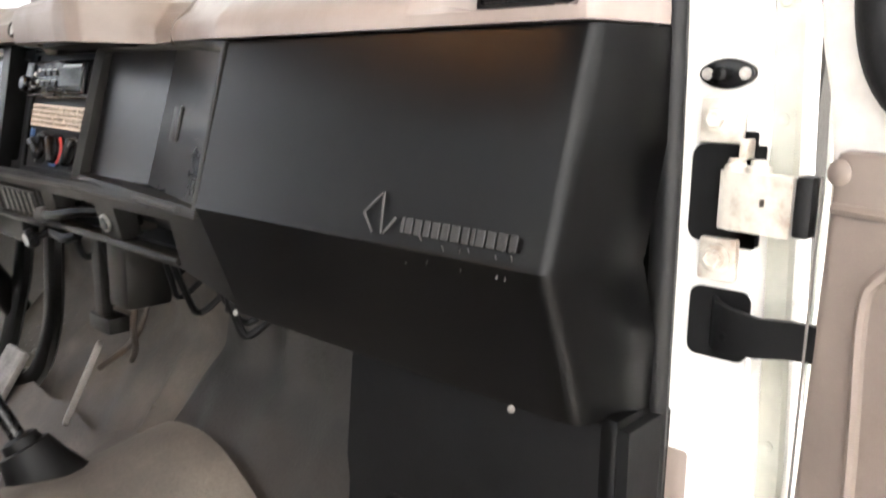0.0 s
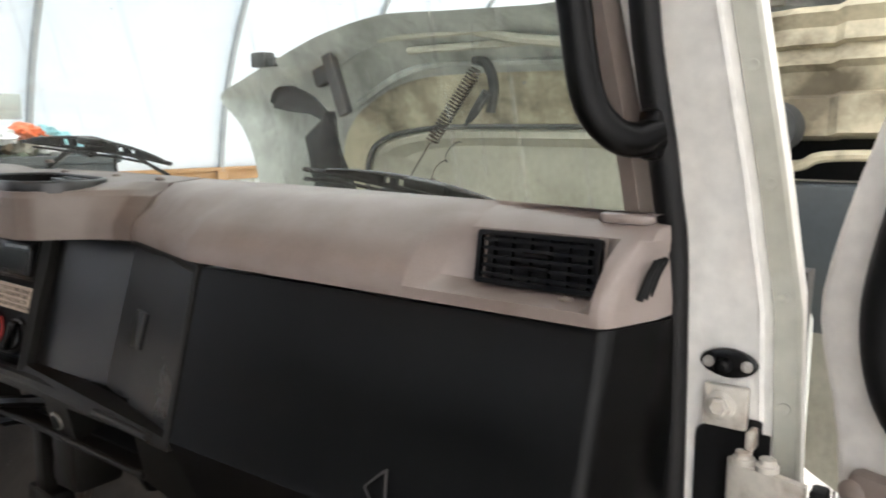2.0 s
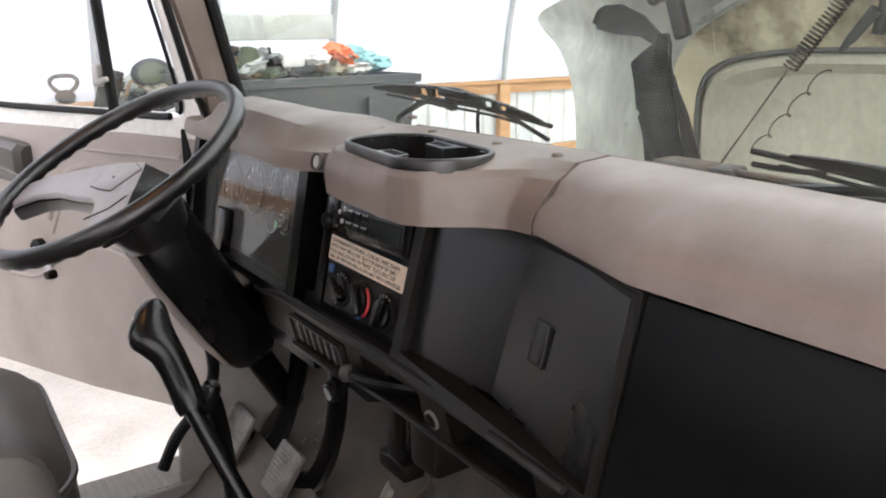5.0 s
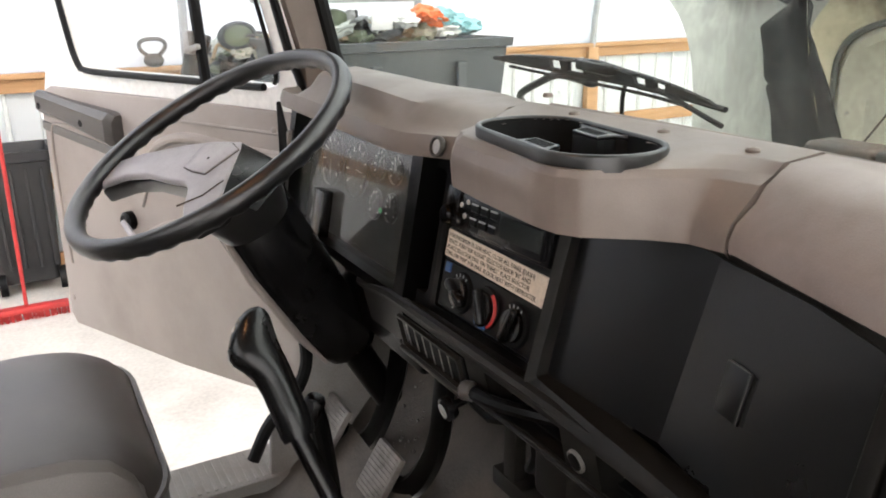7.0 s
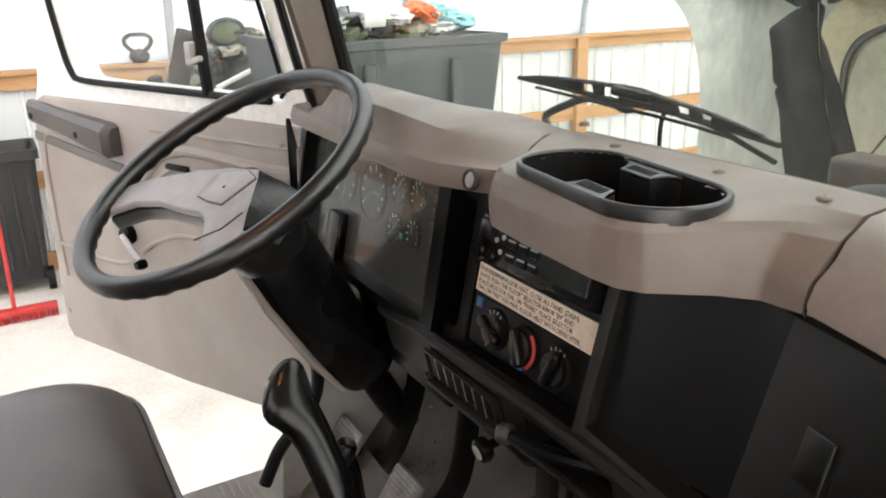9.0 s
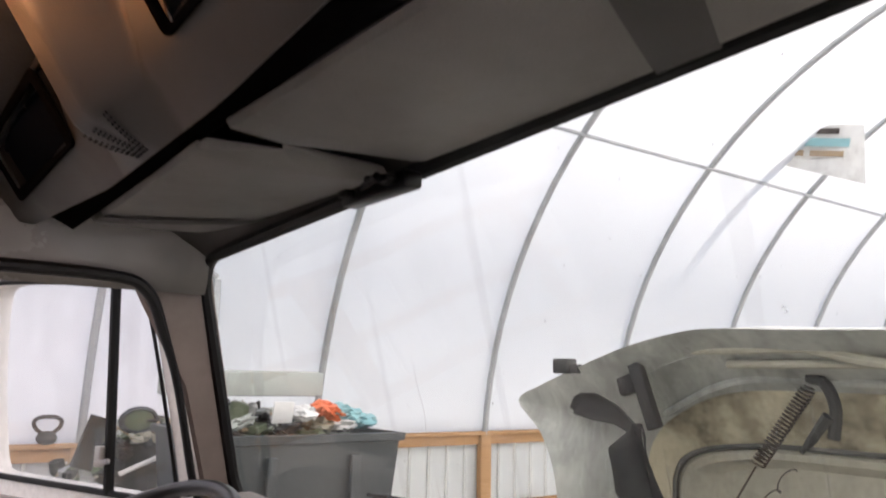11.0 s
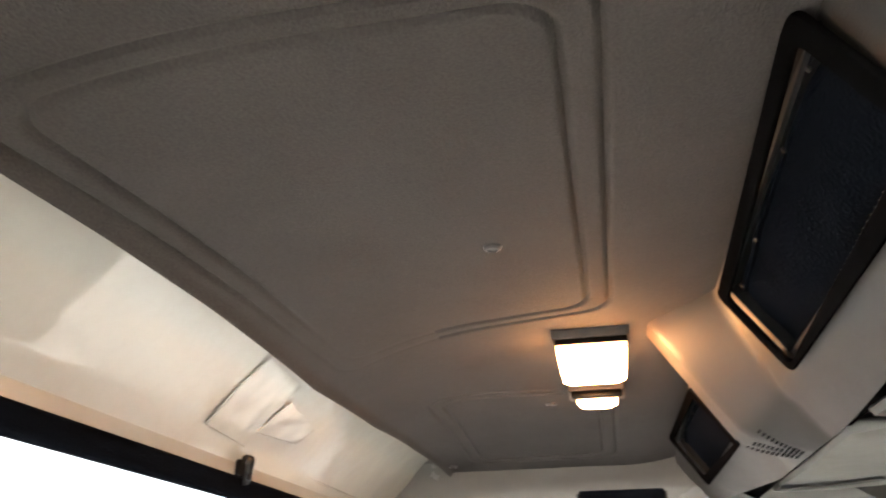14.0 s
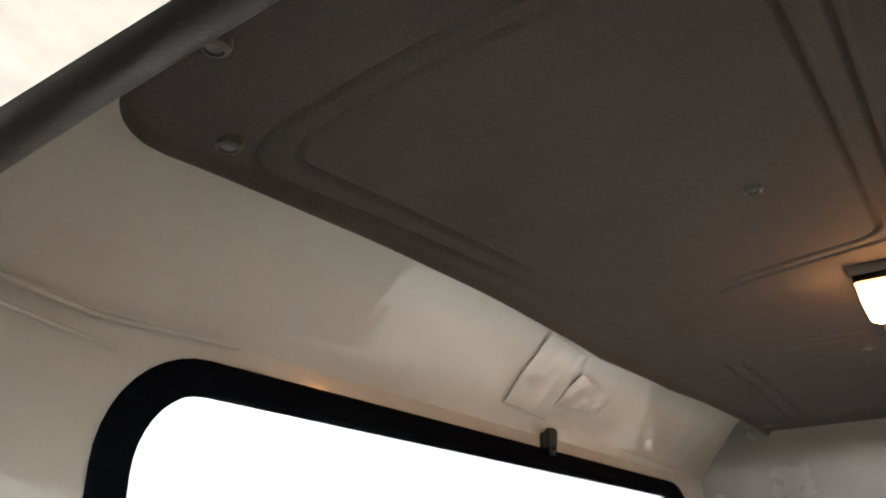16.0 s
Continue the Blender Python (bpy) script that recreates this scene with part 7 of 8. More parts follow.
# ---- overhead ----
def build_liner():
    """Headliner: one felt sheet with pressed grooves, rounded corners, a soft edge."""
    x0, x1, y0, y1 = CX - 0.825, CX + 0.825, -0.365, 0.185

    def groove(x, y):
        """Relief of the pressed lines, metres."""
        d = 0.0

        def line(dist, w, h):
            return h * math.exp(-min((dist / w) ** 2, 60))
        for s in (1, -1):
            px = (x - CX) * s
            # rounded panel, from 0.185 to 0.70 across, -0.315 to 0.035 along
            inner = (0.094, 0.116) if s > 0 else (0.262, 0.285)
            px += (0.31 if s > 0 else 0.15) * (0.02 - y) * max(0.0, 1 - px / 0.4)
            for a, b, c, e, r in ((inner[0], 0.712, -0.325 if s > 0 else -0.262, 0.047, 0.035), (inner[1], 0.690, -0.303 if s > 0 else -0.240, 0.021, 0.03)):
                qx, qy = abs(px - (a + b) / 2) - (b - a) / 2 + r, abs(y - (c + e) / 2) - (e - c) / 2 + r
                sd = math.hypot(max(qx, 0), max(qy, 0)) + min(max(qx, qy), 0) - r
                far = 1.0 if s > 0 else 0.55
                if s > 0 and y < -0.18:
                    far = min(1.0, max(0.15, (px - 0.20) / 0.22))
                d += line(sd, 0.0030, 0.0055 * far)
        return d
    bm = bmesh.new()
    nx, ny = 800, 270
    g = []
    for j in range(ny + 1):
        row = []
        for i in range(nx + 1):
            u, v = i / nx, j / ny
            y = lerp(y0, y1, v)
            corner = 0.06 if u > 0.5 else 0.012
            over = max(0.0, (y0 + corner) - y) / corner
            half = (x1 - x0) / 2 - corner * (1 - math.sqrt(max(0.0, 1 - over * over)))
            x = CX + (u - 0.5) * 2 * half
            edge = min((1 - abs(u - 0.5) * 2) * half, y - y0)
            y += 0.048 * abs(x - CX) * (1 - v) ** 3
            lip = -0.008 * math.exp(-(edge / 0.008) ** 2)
            z = liner_z(x, y) + groove(x, y) + lip + 0.0016 * noise.noise(Vector((x * 6, y * 6, 1)))
            row.append(bm.verts.new((x, y, z)))
        g.append(row)
    for j in range(ny):
        for i in range(nx):
            bm.faces.new((g[j][i], g[j + 1][i], g[j + 1][i + 1], g[j][i + 1]))
    rim = [e for e in bm.edges if e.is_boundary]
    ext = bmesh.ops.extrude_edge_only(bm, edges=rim)
    for v in ext["geom"]:
        if isinstance(v, bmesh.types.BMVert):
            v.co.z += 0.02
    single("ceiling", bm, M["liner"], "dark taupe felt headliner with pressed grooves", "ceiling", kind="structure")
    for x, y in ((0.246, -0.0633), (0.7216, -0.2416), (0.651, -0.3096), (-0.42, -0.060), (-0.80, -0.310), (-0.888, -0.238)):
        f = thing("liner_fastener", (x, y, liner_z(x, y)), "round plastic push fastener in the headliner", "fastener", "headliner fasteners")
        part("head", lathe([(0.0098, 0.004), (0.0098, 0.0), (0.0086, -0.0030), (0.0060, -0.0042), (0.0050, -0.0026), (0.0, -0.0022)], pose(x, y, liner_z(x, y)), 18), M["stud"], f)


build_liner()


def build_lamp():
    lm = thing("dome_lamp", (-0.09, 0.02, 1.68), "lit amber-white dome lamp with two lenses in a dark base", "lamp")
    x, y, z = -0.092, 0.020, liner_z(-0.09, 0.02)
    part("base", box((x - 0.040, y - 0.050, z - 0.012), (x + 0.040, y + 0.050, z + 0.006), 0.003), M["iron"], lm)
    part("hood", box((x + 0.020, y - 0.047, z - 0.020), (x + 0.037, y + 0.047, z - 0.011), 0.002), M["black"], lm)

    def lens(x0, x1, w, d, start):
        rings = [[(a, b, zz) for a, b in rrect(x0 + q, x1 - q, y - w + q, y + w - q, 0.006, 3)] for zz, q in ((z - start, 0.0), (z - (start + d) / 2, 0.002), (z - d + 0.005, 0.004), (z - d, 0.011))]
        return loft(rings)
    part("lens_collar", box((x - 0.032, y - 0.046, z - 0.026), (x + 0.036, y + 0.046, z - 0.011), 0.003), M["lampglass"], lm, "dim amber lens collar")
    part("lens", lens(x - 0.030, x + 0.034, 0.045, 0.060, 0.027), M["lamp"], lm, "glowing lens")
    part("small_base", box((x - 0.265, y - 0.044, z - 0.024), (x - 0.200, y + 0.044, z + 0.006), 0.003), M["iron"], lm)
    part("small_lens", lens(x - 0.255, x - 0.214, 0.033, 0.042, 0.023), M["lamp"], lm, "glowing lens")
    part("small_hood", box((x - 0.214, y - 0.040, z - 0.034), (x - 0.200, y + 0.040, z - 0.020), 0.003), M["black"], lm)


build_lamp()


def build_console():
    con = thing("overhead_console", (CX, 0.22, 1.53), "taupe overhead console with two netted pockets and a centre speaker prow", "console")

    def prow(x):
        return sum(min(1.0, max(0.0, (0.110 - abs(x + q - CX)) / 0.080)) for q in (-0.007, -0.0035, 0.0, 0.0035, 0.007)) / 5

    def prof(x):
        k = prow(x)
        yt, yb = lerp(0.168, 0.090, k), lerp(0.226, 0.185, k)
        zt, zb = liner_z(x, 0.14) + 0.006, lerp(1.557, 1.541, k)
        zb += 0.010 * max(0.0, (abs(x - CX) - 0.19) / 0.58)
        return [(x, yt, zt + 0.01), (x, yt + 0.004, zt - 0.012), (x, yb - 0.008, zb + 0.012), (x, yb, zb), (x, yb + 0.010, zb - 0.008), (x, 0.262, lerp(1.512 + 0.042 * max(0.0, (abs(x - CX) - 0.19) / 0.58), 1.512, k)), (x, 0.274, lerp(1.526 + 0.042 * max(0.0, (abs(x - CX) - 0.19) / 0.58), 1.526, k)), (x, 0.278, 1.60)]
    P0, P1 = 0.209, 0.627      # a pocket, from the middle outward
    xs = sorted(set([round(CX + s * d, 4) for s in (1, -1) for d in [0.0, 0.015] + list(np.linspace(0.022, 0.040, 7)) + [0.055, 0.07, 0.085] + list(np.linspace(0.10, 0.12, 7)) + [0.15, 0.18, P0, P1, 0.66, 0.72, 0.78, 0.83]]))
    rings = [prof(x) for x in xs]
    bm = bmesh.new()
    vs = [[bm.verts.new(q) for q in r] for r in rings]
    for i in range(len(xs) - 1):
        mid = abs((xs[i] + xs[i + 1]) / 2 - CX)
        for j in range(7):
            if P0 < mid < P1 and j == 1:
                continue
            bm.faces.new((vs[i][j], vs[i + 1][j], vs[i + 1][j + 1], vs[i][j + 1]))
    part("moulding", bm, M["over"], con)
    for s in (1, -1):
        a, b = CX + s * P0, CX + s * P1
        lo, hi = min(a, b), max(a, b)
        m = facing((0, 0.1755, 1.640), (1, 0, 0), (0, -0.062, 0.093))
        H0, H1 = -0.076, 0.016

        def skew(pts, up, down):
            """The opening grows towards the cab's side."""
            return [(x, h + (up if h > -0.03 else down) * max(0.0, min(1.0, (abs(x - CX) - P0) / (P1 - P0)))) for x, h in pts]
        fr = frame_ring(skew(rrect(lo - 0.012, hi + 0.012, H0 - 0.011, H1 + 0.004, 0.012, 4), 0.010, 0.002), skew(rrect(lo + 0.004, hi - 0.010, H0 - 0.004, H1 - 0.010, 0.008, 4), 0.012, 0.014), 0.006, m @ pose(0, 0, 0.0045))
        bmesh.ops.bevel(fr, geom=[e for e in fr.edges if e.calc_face_angle(0) > 1.2], offset=0.002, segments=2, profile=0.5, affect="EDGES")
        pocket = part("pocket_frame", fr, M["gap"], con, "dark moulded pocket frame")
        part("pocket_well", join(box((lo, H0, -0.11), (hi, H1, -0.105), 0, m=m), box((lo, H1 - 0.004, -0.11), (hi, H1, 0.0), 0, m=m), box((lo, H0, -0.11), (hi, H0 + 0.004, 0.0), 0, m=m),
                                 box((lo, H0, -0.11), (lo + 0.004, H1, 0.0), 0, m=m), box((hi - 0.004, H0, -0.11), (hi, H1, 0.0), 0, m=m)), M["deep"], pocket)
        def net(u, v):
            x = lerp(lo + 0.002, hi - 0.008, u)
            w = max(0.0, min(1.0, (abs(x - CX) - P0) / (P1 - P0)))
            h = lerp(H0 - 0.006 + 0.014 * w, H1 - 0.012 + 0.012 * w - 0.016 * max(0.0, (w - 0.80) / 0.20), v)
            return m @ Vector((x, h, -0.012 + 0.012 * math.sin(math.pi * u) * math.sin(math.pi * min(1, v * 0.8 + 0.1)) + 0.003 * noise.noise(Vector((x * 20, h * 30, 0)))))
        part("net", grid_surface(net, 40, 12, 0.003, m.to_3x3() @ Vector((0, 0, -1))), M["net"], pocket, "black stretch net")
        part("net_hem", tube([net(u, 1.0) for u in np.linspace(0, 1, 30)], 0.004, 6), M["net"], pocket)
        for k in range(40):
            x = lerp(lo + 0.02, hi - 0.02, k / 39)
            if s > 0:
                part("zip_tooth", cbox((0.0018, 0.0012, 0.0008), m @ pose(x, H0 - 0.003 + 0.014 * (k / 39), 0.0052), 0), M["pocket"], pocket)
        for u in (0.1, 0.35, 0.7, 0.92):
            part("rivet", lathe([(0.0026, 0), (0.002, 0.0015), (0, 0.002)], m @ pose(lerp(lo, hi, u), H1 - 0.016 + 0.010 * (u if s > 0 else 1 - u), 0.001), 10), M["pocket"], pocket)
    # speaker slots on the underside of the prow
    for s in (-1, 0, 1):
        for k in range(11):
            t = k / 10
            y = lerp(0.203, 0.252, t)
            x = CX + s * lerp(0.046, 0.014, t)
            kk = prow(x)
            z = lerp(lerp(1.557, 1.541, kk) - 0.008, 1.512, (y - lerp(0.236, 0.195, kk)) / (0.262 - lerp(0.236, 0.195, kk))) - 0.0015
            for e in (-0.0045, 0.0045):
                part("speaker_hole", cbox((0.0034, 0.0022, 0.002), pose(x + e, y, z, 18, 0, -25 * s), 0), M["deep"], con)
    # black sheet added as the shade in the gap between console and visors
    part("gap_shade_sheet", grid_surface(lambda u, v: Vector((CX + (u - 0.5) * 1.64, lerp(0.266, 0.330, v), 1.585 - 0.03 * v)), 20, 2, 0.004, (0, 0, 1)), M["gap"], con)


build_console()


def build_visors():
    for label, xa, xb, tilt in (("pale vinyl sun visor folded up over the passenger side", -0.072, 0.74, 0.0), ("pale vinyl sun visor folded up over the driver side", -0.84, -0.098, 0.0)):
        v = thing("sun_visor", ((xa + xb) / 2, 0.45, 1.54), label, "visor", "sun visors")
        rings = []
        n = 20
        for i in range(n + 1):
            t = i / n
            x = lerp(xa, xb, t)
            e = min(t, 1 - t) * (xb - xa)
            k = math.sqrt(max(0.0, 1 - max(0.0, 1 - e / 0.04) ** 2))
            drop = -0.018 * ((x - CX) / 0.8) ** 2
            near = table(x, (-0.84, 0.345), (CX, 0.322), (0.74, 0.356))
            y0, y1 = lerp(0.42, near, k), lerp(0.42, 0.592, k)
            ring = []
            for a, b in [(0.0, 0.0), (0.02, -0.7), (0.10, -1), (0.5, -1.15), (0.9, -1), (0.98, -0.7), (1.0, 0.0), (0.98, 0.7), (0.9, 1), (0.5, 1), (0.1, 1), (0.02, 0.7)]:
                y = lerp(y0, y1, a)
                z = lerp(1.553, 1.562, a) - drop + b * 0.011 * max(k, 0.15)
                ring.append((x, y, z))
            rings.append(ring)
        body = part("board", loft(rings), M["visor"], v)
        mid = lerp(xa, xb, 0.625 if xa > -0.3 else 0.27)
        lean = -0.14 if xa > -0.3 else 0.14
        strap = []
        for x in (mid - 0.034, mid + 0.034):
            drop = -0.018 * ((x - CX) / 0.8) ** 2
            strap.append([(x + lean * (a - 0.5), lerp(table(x, (-0.84, 0.341), (CX, 0.318), (0.74, 0.352)), 0.597, a), lerp(1.553, 1.562, a) - drop + b * 0.8) for a, b in ((0.0, 0.004), (0.02, -0.014), (0.10, -0.0185), (0.5, -0.0205), (0.9, -0.0185), (0.98, -0.014), (1.0, 0.004))])
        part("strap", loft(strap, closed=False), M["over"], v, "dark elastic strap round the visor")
        part("pivot_rod", tube([(xa if xa > -0.3 else xb, 0.54, 1.535), (xa - 0.05 if xa > -0.3 else xb + 0.05, 0.548, 1.53)], 0.006, 8), M["black"], v)
    c = thing("visor_clip", (-0.095, 0.56, 1.53), "black plastic visor clip on the windshield header", "clip")
    part("body", box((-0.178, 0.545, 1.512), (-0.014, 0.572, 1.534), 0.004), M["black"], c)
    for x in (-0.15, -0.045):
        part("tab", box((x - 0.012, 0.530, 1.520), (x + 0.012, 0.550, 1.530), 0.003), M["black"], c)
    sp = thing("side_speaker", (-0.92, 0.05, 1.55), "black rectangular panel over the driver door", "speaker")
    part("grille", box((CX - 0.848, -0.045, 1.497), (CX - 0.806, 0.142, 1.600), 0.004), M["net"], sp)
    part("rim", frame_ring(rrect(-0.146, 0.049, 1.493, 1.604, 0.004, 2), rrect(-0.138, 0.041, 1.501, 1.596, 0.003, 2), 0.006, facing((CX - 0.808, 0, 0), (0, -1, 0), (0, 0, 1))), M["black"], sp)
    # taped plastic patch, hook, ceiling band on the rear wall
    t = thing("plastic_patch", (-0.13, -0.47, 1.60), "crinkled clear tape patch stuck on the rear wall", "tape")
    part("film", grid_surface(lambda u, v: Vector((lerp(0.026, -0.100, u) + 0.01 * (v - 0.5), -0.486 + 0.10 * max(0.0, (lerp(1.568, 1.646, v) - 0.006 * u - 1.545) / 0.1) ** 1.25 + 0.004 * abs(noise.noise(Vector((u * 5, v * 5, 2)))), lerp(1.568, 1.646, v) - 0.006 * u)), 14, 8, 0.0015, (0, 1, 0)), M["tape"], t)
    part("loose_end", grid_surface(lambda u, v: Vector((lerp(-0.100, -0.235, u) - 0.01 * v, -0.484 + 0.10 * max(0.0, (lerp(1.580 + 0.02 * u, 1.622, v) - 0.012 * u - 1.545) / 0.1) ** 1.25 + 0.006 * abs(noise.noise(Vector((u * 6, v * 4, 7)))), lerp(1.580 + 0.02 * u, 1.622, v) - 0.012 * u)), 12, 6, 0.0015, (0, 1, 0)), M["tape"], t, "crinkled loose end")
    h = thing("coat_hook", (-0.125, -0.48, 1.53), "small black coat hook above the rear window", "hook")
    hm = facing((-0.124, -0.478, 1.533), (-1, 0.25, 0), (-0.35, 0.25, 1))
    hook = part("body", slab(rrect(-0.0095, 0.0095, -0.021, 0.021, 0.009, 6), 0.014, hm @ pose(0, 0, -0.006), 0.003), M["gloss"], h)
    part("hole", lathe([(0.0045, 0.0083), (0.0040, 0.0088), (0, 0.0088)], hm @ pose(0, -0.009, 0), 14), M["deep"], hook)
    part("foot", box((-0.133, -0.492, 1.518), (-0.115, -0.482, 1.548), 0.003), M["gloss"], h)


build_visors()


# ---- outside: wipers, hood, engine bay ----
def build_wiper(label, line, back, fork, arm):
    """line: the rubber from tip to tip; back: the carrier's spine over it; fork: a thin dark bar that spreads from the
    rubber at one end.
    """
    w = thing("wiper", line[len(line) // 2], label, "wiper", "windshield wipers")
    low, high = smooth_path(line, 8), smooth_path(back, 8)
    part("blade", tube(low, 0.0042, 8, flat=0.8), M["rubber"], w)
    part("lip", tube([q + Vector((0, -0.004, -0.007)) for q in low[4:-4]], 0.0022, 6), M["rubber"], w)
    part("carrier", tube(high, [0.0016 + 0.0026 * math.sin(math.pi * i / (len(high) - 1)) for i in range(len(high))], 8, flat=0.8), M["gloss"], w)
    n = len(high)

    def foot(q):
        return min(low, key=lambda r: abs(r.x - q.x))
    for u0, u1 in ((0.0, 0.30), (0.335, 0.365), (0.40, 0.66), (0.70, 0.73), (0.77, 1.0)):
        run = [high[min(n - 1, int(n * lerp(u0, u1, k / 5)))] for k in range(6)]
        part("carrier_web", loft([[q + Vector((0, -0.003, 0)), q + Vector((0, 0.003, 0)), foot(q) + Vector((0, 0.003, 0.001)), foot(q) + Vector((0, -0.003, 0.001))] for q in run]), M["black"], w)
    a, b = high[int(n * 0.40)], high[int(n * 0.58)]
    mid = a.lerp(b, 0.5)
    part("saddle", cbox(((b - a).length, 0.016, 0.013), facing(mid + Vector((0, -0.003, -0.004)), b - a, (0, 1, 0)), 0.004), M["black"], w)
    part("lower_bar", tube(smooth_path(fork, 6), 0.0036, 7, flat=0.8), M["rubber"], w)
    part("arm", tube(smooth_path(arm, 6), 0.0058, 8), M["black"], w)
    part("arm_joint", cbox((0.022, 0.014, 0.013), facing(arm[-1], Vector(arm[-1]) - Vector(arm[-2]), (0, 1, 0)), 0.004), M["black"], w)


build_wiper("black windshield wiper resting across the driver side",
            [(-0.523, 0.808, 1.066), (-0.43, 0.808, 1.061), (-0.337, 0.808, 1.056), (-0.188, 0.808, 1.048), (-0.068, 0.808, 1.035)],
            [(-0.510, 0.808, 1.0685), (-0.472, 0.806, 1.0715), (-0.408, 0.805, 1.0735), (-0.324, 0.804, 1.0735), (-0.27, 0.803, 1.0725), (-0.223, 0.803, 1.066), (-0.165, 0.804, 1.058), (-0.123, 0.806, 1.050), (-0.088, 0.807, 1.042)],
            [(-0.20, 0.806, 1.048), (-0.170, 0.806, 1.0455), (-0.148, 0.805, 1.0425), (-0.110, 0.804, 1.0310), (-0.068, 0.804, 1.018)],
            [(-0.52, 0.86, 0.99), (-0.485, 0.830, 1.013), (-0.428, 0.825, 1.036), (-0.378, 0.820, 1.050), (-0.335, 0.818, 1.048), (-0.304, 0.816, 1.046)])
build_wiper("black windshield wiper resting across the passenger side",
            [(0.232, 0.800, 1.036), (0.30, 0.797, 1.030), (0.37, 0.795, 1.022), (0.468, 0.788, 1.010), (0.60, 0.775, 0.996)],
            [(0.275, 0.797, 1.037), (0.34, 0.795, 1.036), (0.41, 0.791, 1.031), (0.48, 0.786, 1.022), (0.55, 0.778, 1.008), (0.585, 0.774, 1.000)],
            [(0.31, 0.796, 1.024), (0.27, 0.796, 1.023), (0.236, 0.797, 1.024)],
            [(0.20, 0.86, 0.985), (0.28, 0.835, 1.0), (0.36, 0.815, 1.012), (0.42, 0.800, 1.014)])
single("washer_tube", tube(smooth_path([(-0.26, 0.835, 0.99), (-0.255, 0.83, 1.03), (-0.235, 0.82, 1.055), (-0.215, 0.815, 1.06)], 5), 0.003, 6), M["rubber"], "thin black washer tube outside the windshield", "tube")


def build_hood():
    hd = thing("hood", (CX, 2.2, 0.3), "tilted-open truck hood seen from its dirty fibreglass inside", "hood")
    E_ = [(-1.20, 0.20), (-1.195, 0.67), (-1.215, 0.94), (-1.285, 1.10), (-1.40, 1.205), (-1.28, 1.262), (-1.16, 1.305), (-1.0, 1.355), (-0.86, 1.395), (-0.70, 1.425), (-0.58, 1.432), (-0.35, 1.42), (CX, 1.41)]
    A_ = [(-1.06, 0.20), (-1.06, 0.67), (-1.075, 0.90), (-1.10, 1.04), (-1.12, 1.13), (-1.07, 1.19), (-1.0, 1.235), (-0.90, 1.28), (-0.80, 1.32), (-0.68, 1.345), (-0.56, 1.352), (-0.35, 1.345), (CX, 1.34)]
    B_ = [(-0.99, 0.20), (-0.99, 0.67), (-1.0, 0.87), (-1.01, 0.99), (-1.0, 1.06), (-0.97, 1.11), (-0.93, 1.15), (-0.86, 1.19), (-0.77, 1.23), (-0.66, 1.255), (-0.55, 1.262), (-0.35, 1.262), (CX, 1.258)]
    C_ = [(-0.93, 0.20), (-0.94, 0.67), (-0.945, 0.86), (-0.945, 0.95), (-0.935, 0.99), (-0.92, 1.02), (-0.89, 1.045), (-0.83, 1.07), (-0.75, 1.085), (-0.66, 1.095), (-0.55, 1.10), (-0.35, 1.10), (CX, 1.098)]
    D_ = [(x * 0.97 + CX * 0.03, z - 0.018) for x, z in C_]
    F_ = [(x * 0.95 + CX * 0.05, z - 0.036) for x, z in C_]
    G_ = [(x * 0.90 + CX * 0.10, z - 0.062) for x, z in C_]
    J_ = [(x * 0.30 + CX * 0.70, z * 0.5 + 0.30) for x, z in C_]

    def full(loop, y):
        pts = smooth_path([(x, y, z) for x, z in loop], 4)
        other = [(2 * CX - p.x, p.y, p.z) for p in reversed(pts[:-1])]
        return [tuple(p) for p in pts] + other
    rings = [full(E_, 1.95), full(E_, 1.935), full([(x * 0.985 + CX * 0.015, z - 0.014) for x, z in E_], 1.95), full(A_, 2.07), full(B_, 2.16), full(C_, 2.225), full(C_, 2.235), full(D_, 2.210), full(F_, 2.212), full(G_, 2.25), full(J_, 2.285), full([(x * 0.28 + CX * 0.72, z * 0.1 + 0.15) for x, z in C_], 2.30)]
    for name, a, b, mat in (("rim_shell", 0, 5, "hoodrim"), ("band_shell", 4, 7, "hoodband"), ("panel_shell", 6, 12, "hood")):
        sh = loft(rings[a:b], closed=False)
        for v in sh.verts:
            v.co += Vector((0.006 * noise.noise(v.co * 3), 0.01 * noise.noise(v.co * 3.3 + Vector((5, 0, 0))), 0))
        part(name, sh, M[mat], hd)
    for lift, y, r in ((0.030, 2.035, 0.012), (0.062, 2.005, 0.010), (-0.055, 2.125, 0.013)):
        part("ridge", tube([(x, y + 0.004, z) for x, _, z in full([(x * (1 - 0.1 * (lift < 0)) , z + lift) for x, z in A_[6:]], y)], r, 6), M["hoodrim"], hd)
    part("gasket", tube([(x, y - 0.004, z) for x, y, z in full(C_, 2.224)], 0.009, 6), M["gasket"], hd, "dark seal along the hood ridge")
    back = loft([full(E_, 1.95), full([(x * 1.02, z + 0.02) for x, z in E_], 2.2), full([(x * 0.9, z - 0.1) for x, z in E_], 2.45), full([(x * 0.3 + CX * 0.7, z * 0.6) for x, z in E_], 2.5)], closed=False)
    part("outer_skin", back, M["white"], hd)
    # curled rubber splash flap and stiffeners on the driver side
    def flap_left(z):
        return table(z, (0.66, -0.935), (0.756, -0.959), (0.902, -1.003), (0.912, -0.992), (0.927, -1.009), (1.066, -1.039), (1.105, -0.985), (1.151, -0.914))

